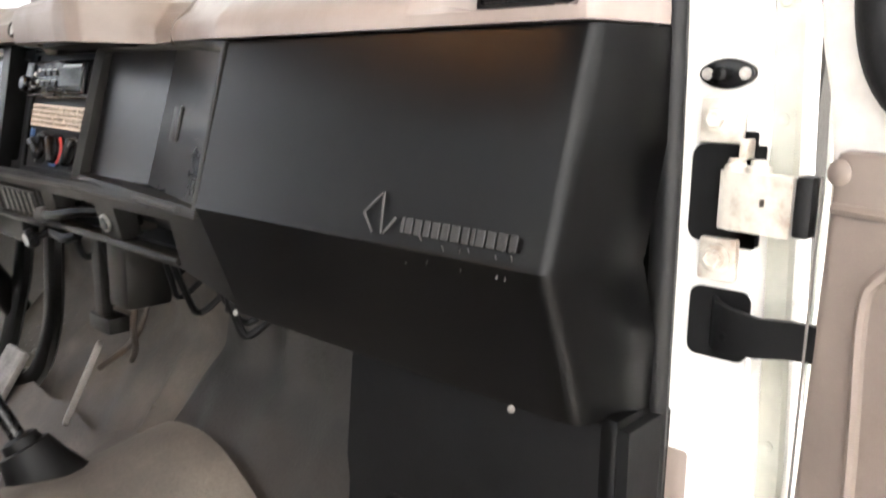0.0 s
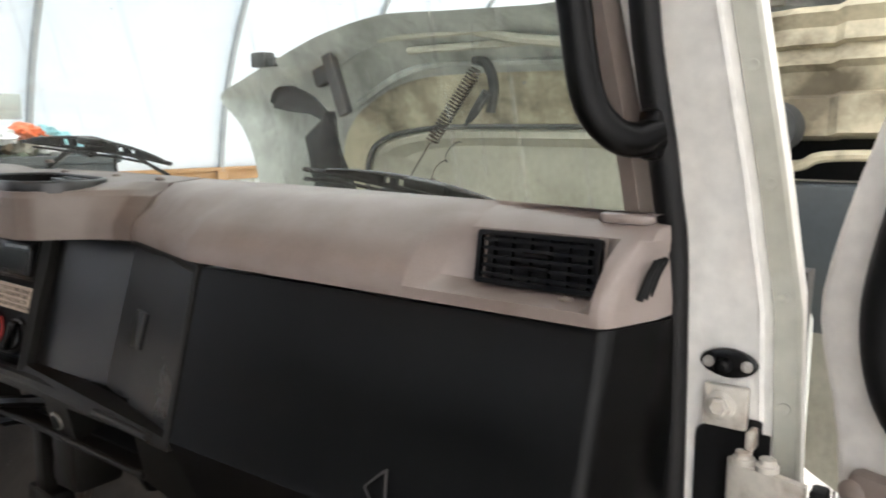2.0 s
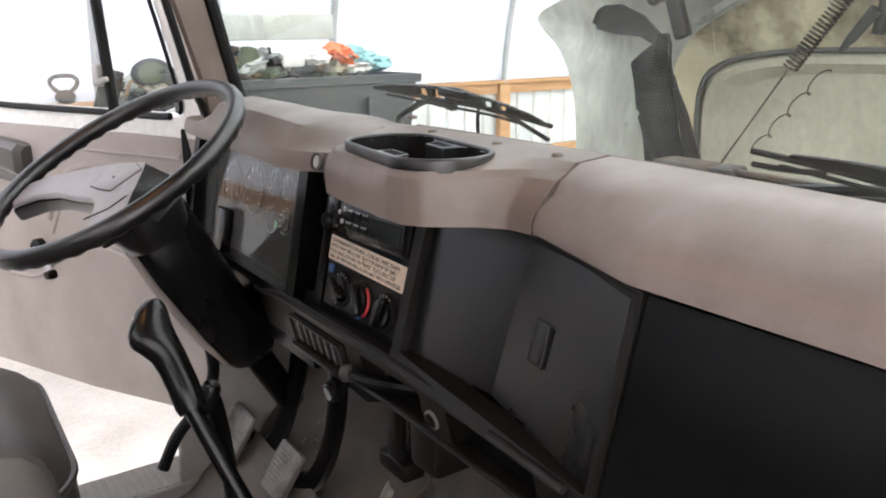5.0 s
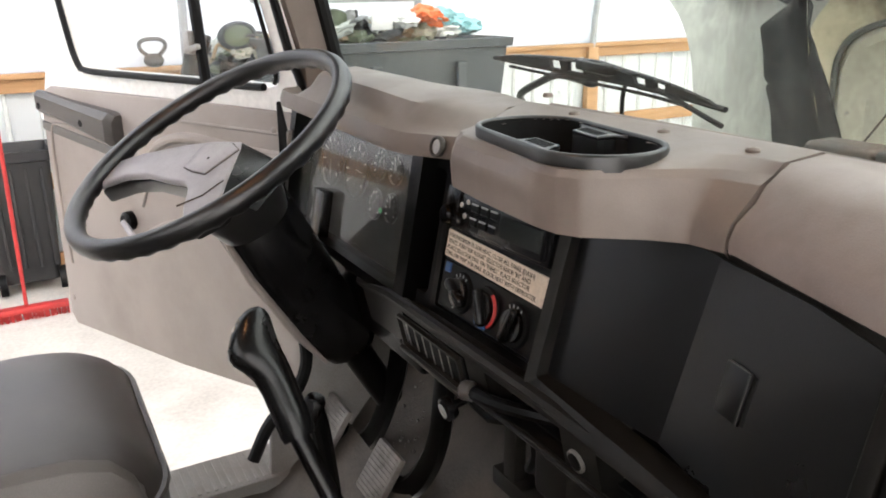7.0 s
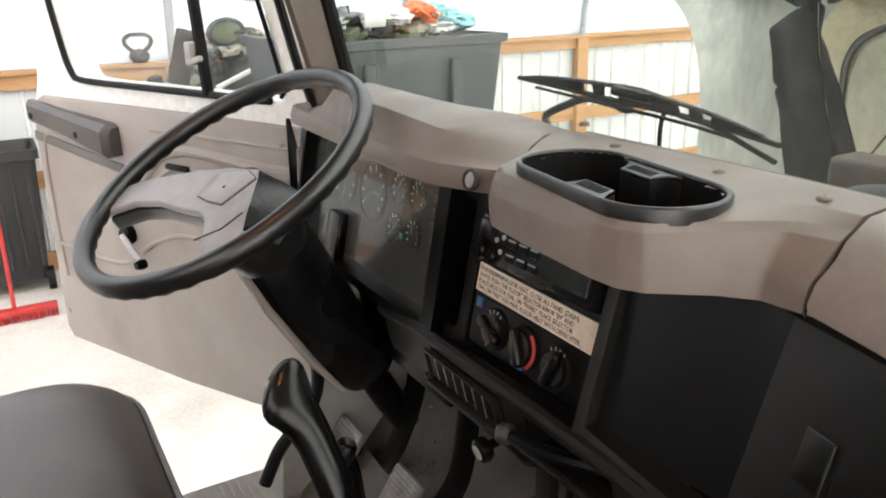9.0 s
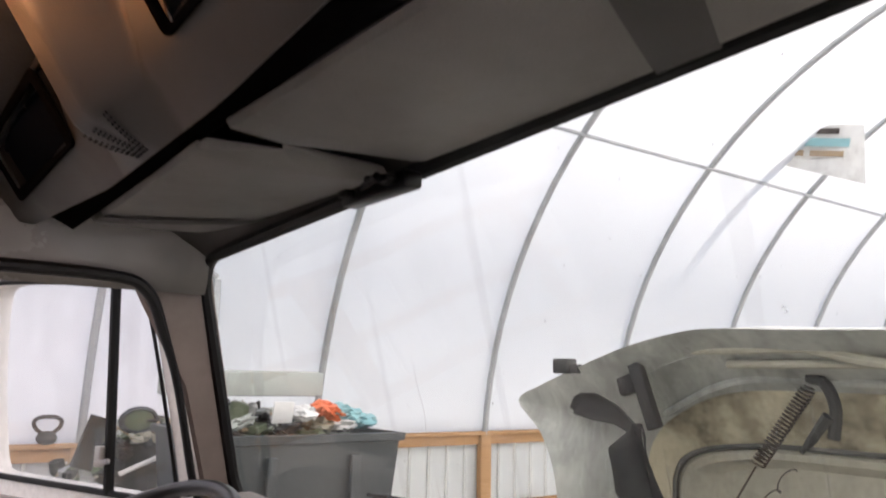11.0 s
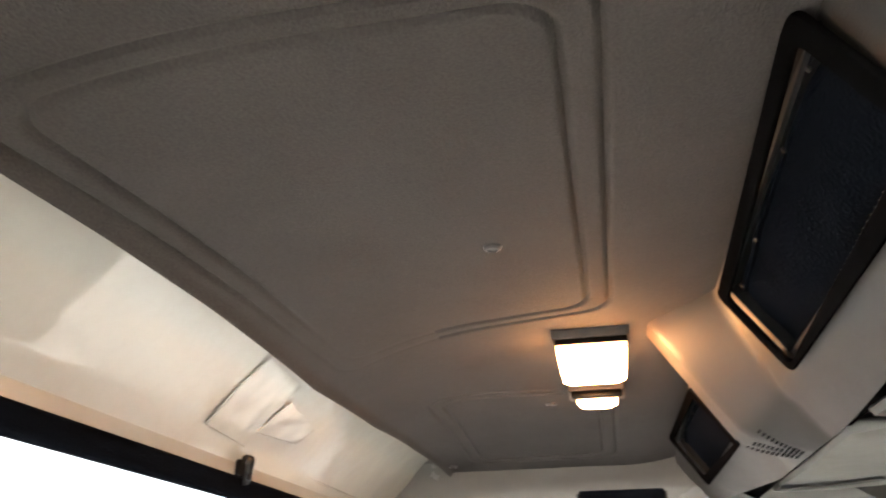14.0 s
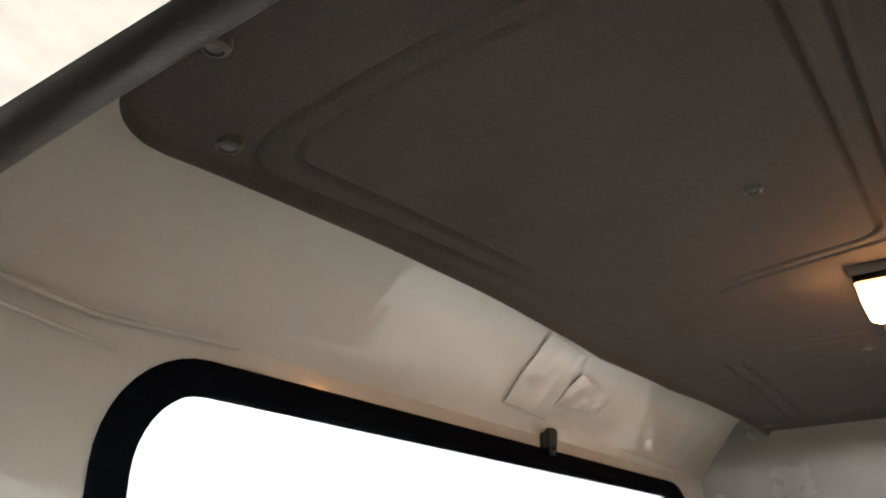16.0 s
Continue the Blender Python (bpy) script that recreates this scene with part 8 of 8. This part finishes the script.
    def flap_mid(z):
        return table(z, (0.66, -0.765), (0.775, -0.808), (0.972, -0.877), (1.062, -0.892), (1.151, -0.905))

    def flap_right(z):
        return table(z, (0.66, -0.665), (0.785, -0.720), (0.906, -0.774), (1.022, -0.828), (1.062, -0.858), (1.127, -0.851), (1.151, -0.895))
    flap = part("splash_flap", grid_surface(lambda u, v: (lambda z: Vector((lerp(flap_left(z), flap_mid(z), u), 2.005 - 0.03 * math.sin(math.pi * u) + 0.012 * noise.noise(Vector((u * 2, v * 4, 0))), z)))(lerp(0.66, 1.151, v)), 10, 60, 0.006), M["splash"], hd, "dusty black rubber splash flap")
    part("flap_fold", grid_surface(lambda u, v: (lambda z: Vector((lerp(flap_mid(z) + 0.004, flap_right(z), u), 2.005 - 0.04 * u + 0.010 * noise.noise(Vector((u * 3, v * 5, 4))), z)))(lerp(0.66, 1.151, v)), 8, 50, 0.006), M["splash"], flap)

    def curl(u, v):
        """The flap's upper end rolled over to a half disc."""
        x0, z0 = table(u, (0, -1.182), (0.3, -1.096), (0.65, -0.993), (1, -0.925)), table(u, (0, 1.168), (0.3, 1.151), (0.65, 1.142), (1, 1.112))
        x1, z1 = table(u, (0, -1.189), (0.08, -1.172), (0.35, -1.085), (0.7, -0.985), (0.92, -0.918), (1, -0.903)), table(u, (0, 1.186), (0.08, 1.222), (0.18, 1.236), (0.40, 1.237), (0.7, 1.205), (0.92, 1.151), (1, 1.115))
        return Vector((lerp(x0, x1, v), 1.985 + 0.012 * math.sin(math.pi * (0.15 + 0.7 * v)) + 0.004 * noise.noise(Vector((u * 4, v * 3, 2))), lerp(z0, z1, v)))
    part("flap_curl", grid_surface(curl, 28, 8, 0.006), M["splash"], flap, "rolled-over top of the flap")
    part("curl_edge", tube([curl(k / 28, 1.0) + Vector((0, -0.004, 0)) for k in range(29)], 0.0035, 6), M["splash"], flap)
    part("stiffener", cbox((0.045, 0.03, 0.26), pose(-0.886, 2.0, 1.26, 0, -21, 0), 0.004), M["tub"], hd)
    part("bracket", cbox((0.09, 0.04, 0.10), pose(-0.965, 2.03, 1.29, 0, -18, 0), 0.012), M["tub"], hd)
    part("latch_block", join(cbox((0.07, 0.05, 0.05), pose(-1.175, 1.945, 1.327), 0.006), cbox((0.03, 0.03, 0.03), pose(-1.12, 1.945, 1.318), 0.004)), M["flap"], hd)
    # stepped tan inner panel, pipe and black box past the passenger jamb
    step = [(1.94, 1.345), (1.905, 1.328), (1.925, 1.30), (1.915, 1.265), (1.932, 1.258), (1.915, 1.238), (1.895, 1.222), (1.912, 1.208), (1.925, 1.160), (1.90, 1.152), (1.90, 1.075), (1.97, 1.062)]
    part("stepped_panel", loft([[(x, y + dy, z + dz) for y, z in step] for x, dy, dz in ((0.47, 0.02, -0.004), (0.55, 0.0, 0.0), (0.63, 0.0, 0.0), (0.65, -0.015, 0.006), (0.90, -0.02, 0.008))], closed=False), M["hoodband"], hd, "stepped tan fibreglass inner panel")
    part("heater_pipe", tube(smooth_path([(0.48, 1.93, 1.005), (0.58, 1.90, 1.012), (0.62, 1.90, 1.030), (0.72, 1.90, 1.035), (0.85, 1.92, 1.03)], 5), 0.012, 8), M["hoodband"], hd)
    part("dark_shield", box((0.47, 1.96, 0.98), (0.90, 1.98, 1.075), 0.004), M["deep"], hd)
    part("black_box", box((0.48, 1.86, 0.66), (0.86, 1.99, 0.975), 0.012), M["bin"], hd, "dark plastic box low in the hood")
    part("lamp_can", lathe([(0.05, -0.06), (0.054, -0.03), (0.05, 0.03), (0.0, 0.045)], facing((0.535, 1.86, 1.092), (1, 0, 0), (0, 0, 1)), 24), M["flap"], hd)
    # long ribs pressed into the top band, prop spring and cable
    for z, x0, x1 in ((1.375, -0.72, 0.5), (1.335, -0.62, 0.42)):
        part("rib", tube([(x, 2.03 + 0.03 * (z < 1.35), z) for x in np.linspace(x0, x1, 12)], 0.012, 8), M["hood"], hd)
    part("fold", tube([(-0.40, 2.04, 1.385), (-0.2, 2.03, 1.34), (0.0, 2.03, 1.315), (0.4, 2.04, 1.31)], 0.016, 8), M["hood"], hd)
    a, b = Vector((-0.415, 2.16, 1.297)), Vector((-0.575, 2.12, 1.055))
    ax = (b - a)
    u = ax.cross(Vector((0, 1, 0))).normalized()
    w = ax.normalized().cross(u)
    part("spring", tube([a + ax * (k / 420) + (u * math.cos(k * 0.38) + w * math.sin(k * 0.38)) * 0.019 for k in range(421)], 0.0034, 5), M["iron"], hd, "long dull steel counterbalance spring")
    part("prop", tube(smooth_path([(-0.41, 2.12, 1.30), (-0.36, 2.11, 1.285), (-0.335, 2.11, 1.22), (-0.345, 2.11, 1.14)], 5), 0.016, 8), M["flap"], hd)
    part("damper", tube([(-0.345, 2.09, 1.20), (-0.395, 2.09, 1.135), (-0.425, 2.09, 1.10)], [0.017, 0.014, 0.006], 8), M["flap"], hd)
    part("cord", tube([(-0.575, 2.11, 1.05), (-0.72, 2.0, 0.74)], 0.003, 5), M["iron"], hd)
    coil = [Vector((-0.46, 2.1, 1.05)).lerp(Vector((-0.68, 2.05, 0.76)), k / 60) + Vector((0.014 * math.cos(k * 0.52), 0.01 * math.sin(k * 0.52), 0.014 * math.sin(k * 0.52))) for k in range(44)]
    part("coiled_wire", tube(coil, 0.0022, 5), M["iron"], hd)
    part("washer_jet", cbox((0.006, 0.004, 0.10), pose(0.12, 2.235, 0.85, 0, 25, 0), 0), M["hood"], hd)


build_hood()


def build_bay():
    single("cowl", grid_surface(lambda u, v: Vector((CX + (u - 0.5) * 1.62, lerp(0.815, 1.06, v) - 0.10 * (2 * u - 1) ** 2, 0.962 - 0.03 * v - 0.01 * (2 * u - 1) ** 2)), 24, 5, 0.02, (0, 0, -1)), M["hoodrim"], "tan fibreglass cowl top under the wipers", "cowl")
    single("firewall_outer", box((CX - 0.88, 0.98, 0.0), (CX + 0.88, 1.02, 0.89), 0.01), M["hoodrim"], "painted outer firewall of the engine bay", "wall", kind="structure")
    e = thing("engine", (CX, 1.45, 0.0), "dusty engine with an air duct seen through the windshield", "engine")
    part("block", box((CX - 0.30, 1.10, 0.10), (CX + 0.30, 1.85, 0.58), 0.03), M["iron"], e)
    part("duct", tube(smooth_path([(-0.62, 1.55, 0.55), (-0.50, 1.55, 0.70), (-0.36, 1.60, 0.72), (-0.05, 1.65, 0.71)], 6), 0.055, 14), M["tan"], e)
    part("inlet_elbow", box((-0.385, 1.36, 0.845), (-0.255, 1.44, 0.905), 0.014, 3), M["iron"], e)
    part("inlet_neck", tube(smooth_path([(-0.33, 1.36, 0.80), (-0.29, 1.31, 0.845), (-0.22, 1.30, 0.858), (-0.15, 1.32, 0.82)], 5), 0.030, 12), M["flap"], e)
    part("clamp_joint", box((-0.248, 1.36, 0.80), (-0.200, 1.43, 0.905), 0.008), M["tub"], e)
    part("fuel_rail", tube([(-0.215, 1.40, 0.893), (0.05, 1.40, 0.888), (0.5, 1.40, 0.875)], 0.009, 8), M["iron"], e)
    part("harness", tube(smooth_path([(-0.22, 1.37, 0.86), (0.0, 1.36, 0.845), (0.2, 1.37, 0.85), (0.5, 1.36, 0.83)], 5), 0.014, 8), M["rubber"], e)
    part("valve_cover", box((-0.36, 1.36, 0.57), (0.22, 1.72, 0.76), 0.03), M["iron"], e)
    part("filter_can", lathe([(0.11, 0), (0.12, 0.02), (0.12, 0.30), (0.09, 0.33), (0, 0.33)], pose(0.12, 1.5, 0.68, 0, 90, 10), 24), M["hoodband"], e)
    for k in range(5):
        part("hose", tube(smooth_path([(-0.5 + 0.16 * k, 1.1, 0.66), (-0.46 + 0.16 * k, 1.25, 0.76), (-0.35 + 0.16 * k, 1.42, 0.72), (-0.3 + 0.13 * k, 1.6, 0.64)], 5), 0.015, 8), M["rubber"], e)
    single("reservoir_cap", lathe([(0.019, 0), (0.021, 0.004), (0.019, 0.010), (0, 0.012)], pose(0.62, 0.86, 0.978), 20), M["label"], "pale yellow filler cap on the cowl", "cap")
    # fenders of the hood's passenger side seen past the jamb
    single("fender_liner", grid_surface(lambda u, v: Vector((lerp(1.02, 1.55, u), lerp(1.30, 2.05, v) , 0.74 + 0.62 * v + 0.10 * math.sin(3 * u) - 0.05 * u)), 12, 12, 0.02, (0, 1, 0)), M["tan"], "tan fibreglass fender inner panel past the door", "fender")
    t = thing("front_tyre", (0.95, 1.55, -0.35), "black front truck tyre beside the door jamb", "tyre")
    part("tread", lathe([(0.30, -0.13), (0.46, -0.14), (0.50, -0.10), (0.50, 0.10), (0.46, 0.14), (0.30, 0.13)], pose(1.0, 1.6, -0.34, 0, 90, 0), 36), M["rubber"], t)
    part("rim", lathe([(0.05, -0.05), (0.22, -0.05), (0.29, -0.12), (0.30, 0.12), (0.24, 0.05), (0.05, 0.03)], pose(1.0, 1.6, -0.34, 0, 90, 0), 30), M["siding"], t)


build_bay()


# ---- things standing in the shed ----
def heap(parent, x0, x1, y0, y1, zf, n, seed, name="scrap", size=1.0):
    rnd = random.Random(seed)
    for k in range(n):
        x, y = rnd.uniform(x0, x1), rnd.uniform(y0, y1)
        z = zf(x, y) * rnd.uniform(0.86, 1.0)
        s = (rnd.uniform(0.05, 0.22), rnd.uniform(0.05, 0.20), rnd.uniform(0.02, 0.12))
        s = tuple(q * size for q in s)
        m = pose(x, y, z, rnd.uniform(-30, 30), rnd.uniform(-30, 30), rnd.uniform(0, 180))
        kind = rnd.random()
        if kind < 0.40:
            bm = cbox((s[0], s[1] * 0.7, s[2] * 0.6), m, 0.004, 1)
        elif kind < 0.52:
            bm = tube(smooth_path([m @ Vector((-s[0], 0, 0)), m @ Vector((0, s[1] * 0.4, s[2])), m @ Vector((s[0], 0, 0.01))], 5), 0.012 * size + 0.004, 7)
        elif kind < 0.62:
            bm = lathe([(s[0] * 0.3, 0), (s[0] * 0.4, s[1] * 0.2), (s[0] * 0.38, s[1]), (s[0] * 0.2, s[1] * 1.1)], m, 12)
        else:
            bm = bmesh.new()
            bmesh.ops.create_icosphere(bm, subdivisions=3, radius=1)
            for v in bm.verts:
                q = v.co.copy()
                v.co = Vector((q.x * s[0] * 0.62, q.y * s[1] * 0.62, q.z * s[2] * 0.8)) * (1 + 0.75 * noise.noise(q * 2.8 + Vector((k, 0, 0))))
            bmesh.ops.transform(bm, matrix=m, verts=bm.verts)
        part(name, bm, TINTS[rnd.randrange(len(TINTS))], parent)


def build_yard():
    d = thing("dumpster", (-3.95, 1.75, GROUND), "dark grey tapered dumpster heaped with scrap", "dumpster")
    rings = []
    for z, q in ((GROUND + 0.12, 0.16), (0.905, 0.018), (0.91, -0.006), (0.953, -0.010), (0.957, 0.02), (0.70, 0.05)):
        rings.append([(-3.22 - q, 1.50 + q, z), (-3.22 - q, 2.62 - q, z), (-4.42 + q, 2.62 - q, z), (-4.42 + q, 1.50 + q, z)])
    part("tub", loft(rings), M["bin"], d)
    for y in (1.72, 2.4):
        for x in (-3.5, -4.2):
            part("caster", lathe([(0.065, -0.03), (0.07, -0.02), (0.07, 0.02), (0.065, 0.03)], pose(x, y, GROUND + 0.07, 0, 90, 0), 18), M["rubber"], d)
    for y in (1.8, 2.3):
        part("stay", box((-3.235, y - 0.03, GROUND + 0.2), (-3.20, y + 0.03, 0.84), 0.006, 1), M["bin"], d)
    sc = thing("scrap_heap", (-3.95, 1.9, 0.95), "mixed scrap, rags and packaging piled in the dumpster", "scrap")
    heap(sc, -4.3, -3.46, 1.62, 2.46, lambda x, y: 0.94 + 0.11 * math.exp(-((y - 1.9) / 0.4) ** 2), 170, 3, size=0.8)
    part("foam_block", cbox((0.14, 0.95, 0.14), pose(-3.62, 1.78, 1.225, 0, 3, 2), 0.01), M["foam"], sc, "long pale foam block")
    part("paper_sheet", cbox((0.01, 0.13, 0.12), pose(-3.36, 1.91, 1.07, 0, 12, 8), 0.002), M["paper"], sc)
    for k, (y, z, mt) in enumerate(((2.20, 1.085, "orange"), (2.30, 1.07, "teal"), (2.39, 1.04, "teal"), (2.27, 1.06, "orange"), (2.47, 1.01, "teal"), (2.08, 1.06, "paper"), (2.33, 1.00, "paper"))):
        bm = bmesh.new()
        bmesh.ops.create_icosphere(bm, subdivisions=3, radius=1)
        for v in bm.verts:
            q = v.co.copy()
            v.co = Vector((q.x * 0.085, q.y * 0.075, q.z * 0.045)) * (1 + 0.6 * noise.noise(q * 2.5 + Vector((k * 3, 0, 0)))) + Vector((-3.45, y, z))
        part("plastic_bag", bm, M[mt], sc)
    cr = thing("wooden_crate", (-5.0, 1.4, GROUND), "weathered plank crate standing behind the dumpster", "crate")
    for q in range(7):
        part("plank", box((-4.58, 1.02, GROUND + 0.03 + 0.185 * q), (-4.56, 1.80, GROUND + 0.195 + 0.185 * q), 0.004, 1), M["card"], cr)
    for y in (1.05, 1.77):
        part("post", box((-4.66, y - 0.03, GROUND), (-4.585, y + 0.03, 0.50), 0.004, 1), M["card"], cr)
        part("post", box((-5.45, y - 0.03, GROUND), (-5.38, y + 0.03, 0.30), 0.004, 1), M["card"], cr)
    part("floor_board", box((-5.45, 1.02, 0.30), (-4.59, 1.80, 0.34), 0.004, 1), M["card"], cr)
    pile = thing("junk_pile", (-5.0, 1.4, 0.34), "jumbled dark and greenish scrap piled in the crate", "scrap")
    heap(pile, -5.3, -4.64, 1.12, 1.72, lambda x, y: 0.56 + 0.52 * (y - 1.05) + 0.14 * math.exp(-((y - 1.45) / 0.16) ** 2) + 0.16 * max(0.0, y - 1.55), 210, 11, size=0.62)
    part("core", loft([[(x, y, z) for x, y in rrect(-5.40 + q, -4.60 - q, 1.06 + q * 1.6, 1.78 - q * 0.3, 0.06, 4)] for z, q in ((0.34, 0.0), (0.52, 0.03), (0.66, 0.10), (0.80, 0.18))]), M["flap"], pile)
    part("dark_slab", cbox((0.05, 0.13, 0.33), pose(-4.62, 1.19, 0.83, 0, 8, 0) @ pose(0, 0, 0, -16, 0, 0), 0.006), M["deep"], pile)
    part("white_stick", tube([(-4.60, 1.37, 0.632), (-4.60, 1.71, 0.770)], 0.016, 8), M["paper"], pile)
    g = thing("old_monitor", (-4.7, 1.46, 0.85), "dark oval housing with a greenish glass on the scrap", "scrap")
    gm = facing((-4.66, 1.47, 0.965), (-0.2, 1, 0.1), (0, 0, 1)) @ Matrix.Diagonal((0.80, 0.52, 0.6, 1))
    part("shell", lathe([(0.16, 0), (0.17, 0.03), (0.15, 0.08), (0.13, 0.08), (0.125, 0.05), (0, 0.05)], gm, 28), M["bin"], g)
    part("screen", lathe([(0.125, 0.052), (0.06, 0.065), (0, 0.07)], gm, 24), M["olive"], g)
    k = thing("kettlebell", (-6.2, 1.19, 0.70), "dark iron kettlebell on the wall's cap board", "kettlebell")
    bm = bmesh.new()
    bmesh.ops.create_uvsphere(bm, u_segments=20, v_segments=12, radius=0.078)
    for v in bm.verts:
        v.co.z *= 0.72
    bmesh.ops.translate(bm, verts=bm.verts, vec=(-6.18, 1.19, 0.745))
    part("bell", bm, M["iron"], k)
    part("handle", tube(smooth_path([(-6.18, 1.145, 0.785), (-6.18, 1.10, 0.83), (-6.18, 1.092, 0.875), (-6.18, 1.13, 0.905), (-6.18, 1.19, 0.91), (-6.18, 1.25, 0.905), (-6.18, 1.288, 0.875), (-6.18, 1.28, 0.83), (-6.18, 1.235, 0.785)], 5), 0.016, 10), M["iron"], k)
    c = thing("wheeled_bin", (-5.92, 0.05, GROUND), "black wheeled rubbish bin with an open top", "bin")
    rings = [[(x - 5.92, y + 0.08, z) for x, y in rrect(-0.26 + q, 0.24 - q, -0.28 + q, 0.24 - q, 0.05, 4)] for z, q in ((GROUND + 0.08, 0.05), (0.12, 0.0), (0.13, -0.025), (0.20, -0.025), (0.20, 0.0), (0.12, 0.02), (-0.6, 0.06))]
    part("tub", loft(rings), M["tub"], c)
    for y in (-0.05, -0.15, 0.05, 0.15, 0.25):
        part("rib", box((-5.70, y - 0.012, GROUND + 0.2), (-5.672, y + 0.012, 0.08), 0.004, 1), M["tub"], c)
    for y in (-0.12, 0.28):
        part("wheel", lathe([(0.06, -0.025), (0.085, -0.025), (0.085, 0.025), (0.06, 0.025)], pose(-5.74, y, GROUND + 0.085, 90, 0, 0), 20), M["rubber"], c)
    b = thing("push_broom", (-5.17, 0.03, GROUND), "red push broom leaning beside the bin", "broom")
    part("pole", tube([(-5.2, 0.04, 0.55), (-5.18, 0.01, GROUND + 0.05)], 0.013, 10), M["red"], b)
    part("head", box((-5.21, -0.25, GROUND + 0.05), (-5.13, 0.27, GROUND + 0.09), 0.006), M["red"], b)
    br = bmesh.new()
    rnd = random.Random(2)
    for q in range(220):
        x, y = rnd.uniform(-5.205, -5.135), rnd.uniform(-0.245, 0.265)
        t = bmesh.ops.create_cube(br, size=0.01)
        bmesh.ops.scale(br, verts=t["verts"], vec=(0.5, 0.6, 5.5))
        bmesh.ops.translate(br, verts=t["verts"], vec=(x, y, GROUND + 0.028))
    part("bristles", br, M["red"], b)
    l = thing("lift_mast", (-5.6, 2.2, GROUND), "grey steel mast standing behind the dumpster", "mast")
    part("upright", box((-5.64, 2.24, GROUND), (-5.58, 2.30, 2.05), 0.006, 1), M["pipe"], l)
    part("upright", box((-5.64, 2.13, GROUND), (-5.58, 2.17, 1.95), 0.006, 1), M["pipe"], l)
    part("head", tube(smooth_path([(-5.61, 2.15, 1.95), (-5.61, 2.12, 2.05), (-5.61, 2.18, 2.12), (-5.61, 2.27, 2.06)], 4), 0.03, 8), M["pipe"], l)


build_yard()
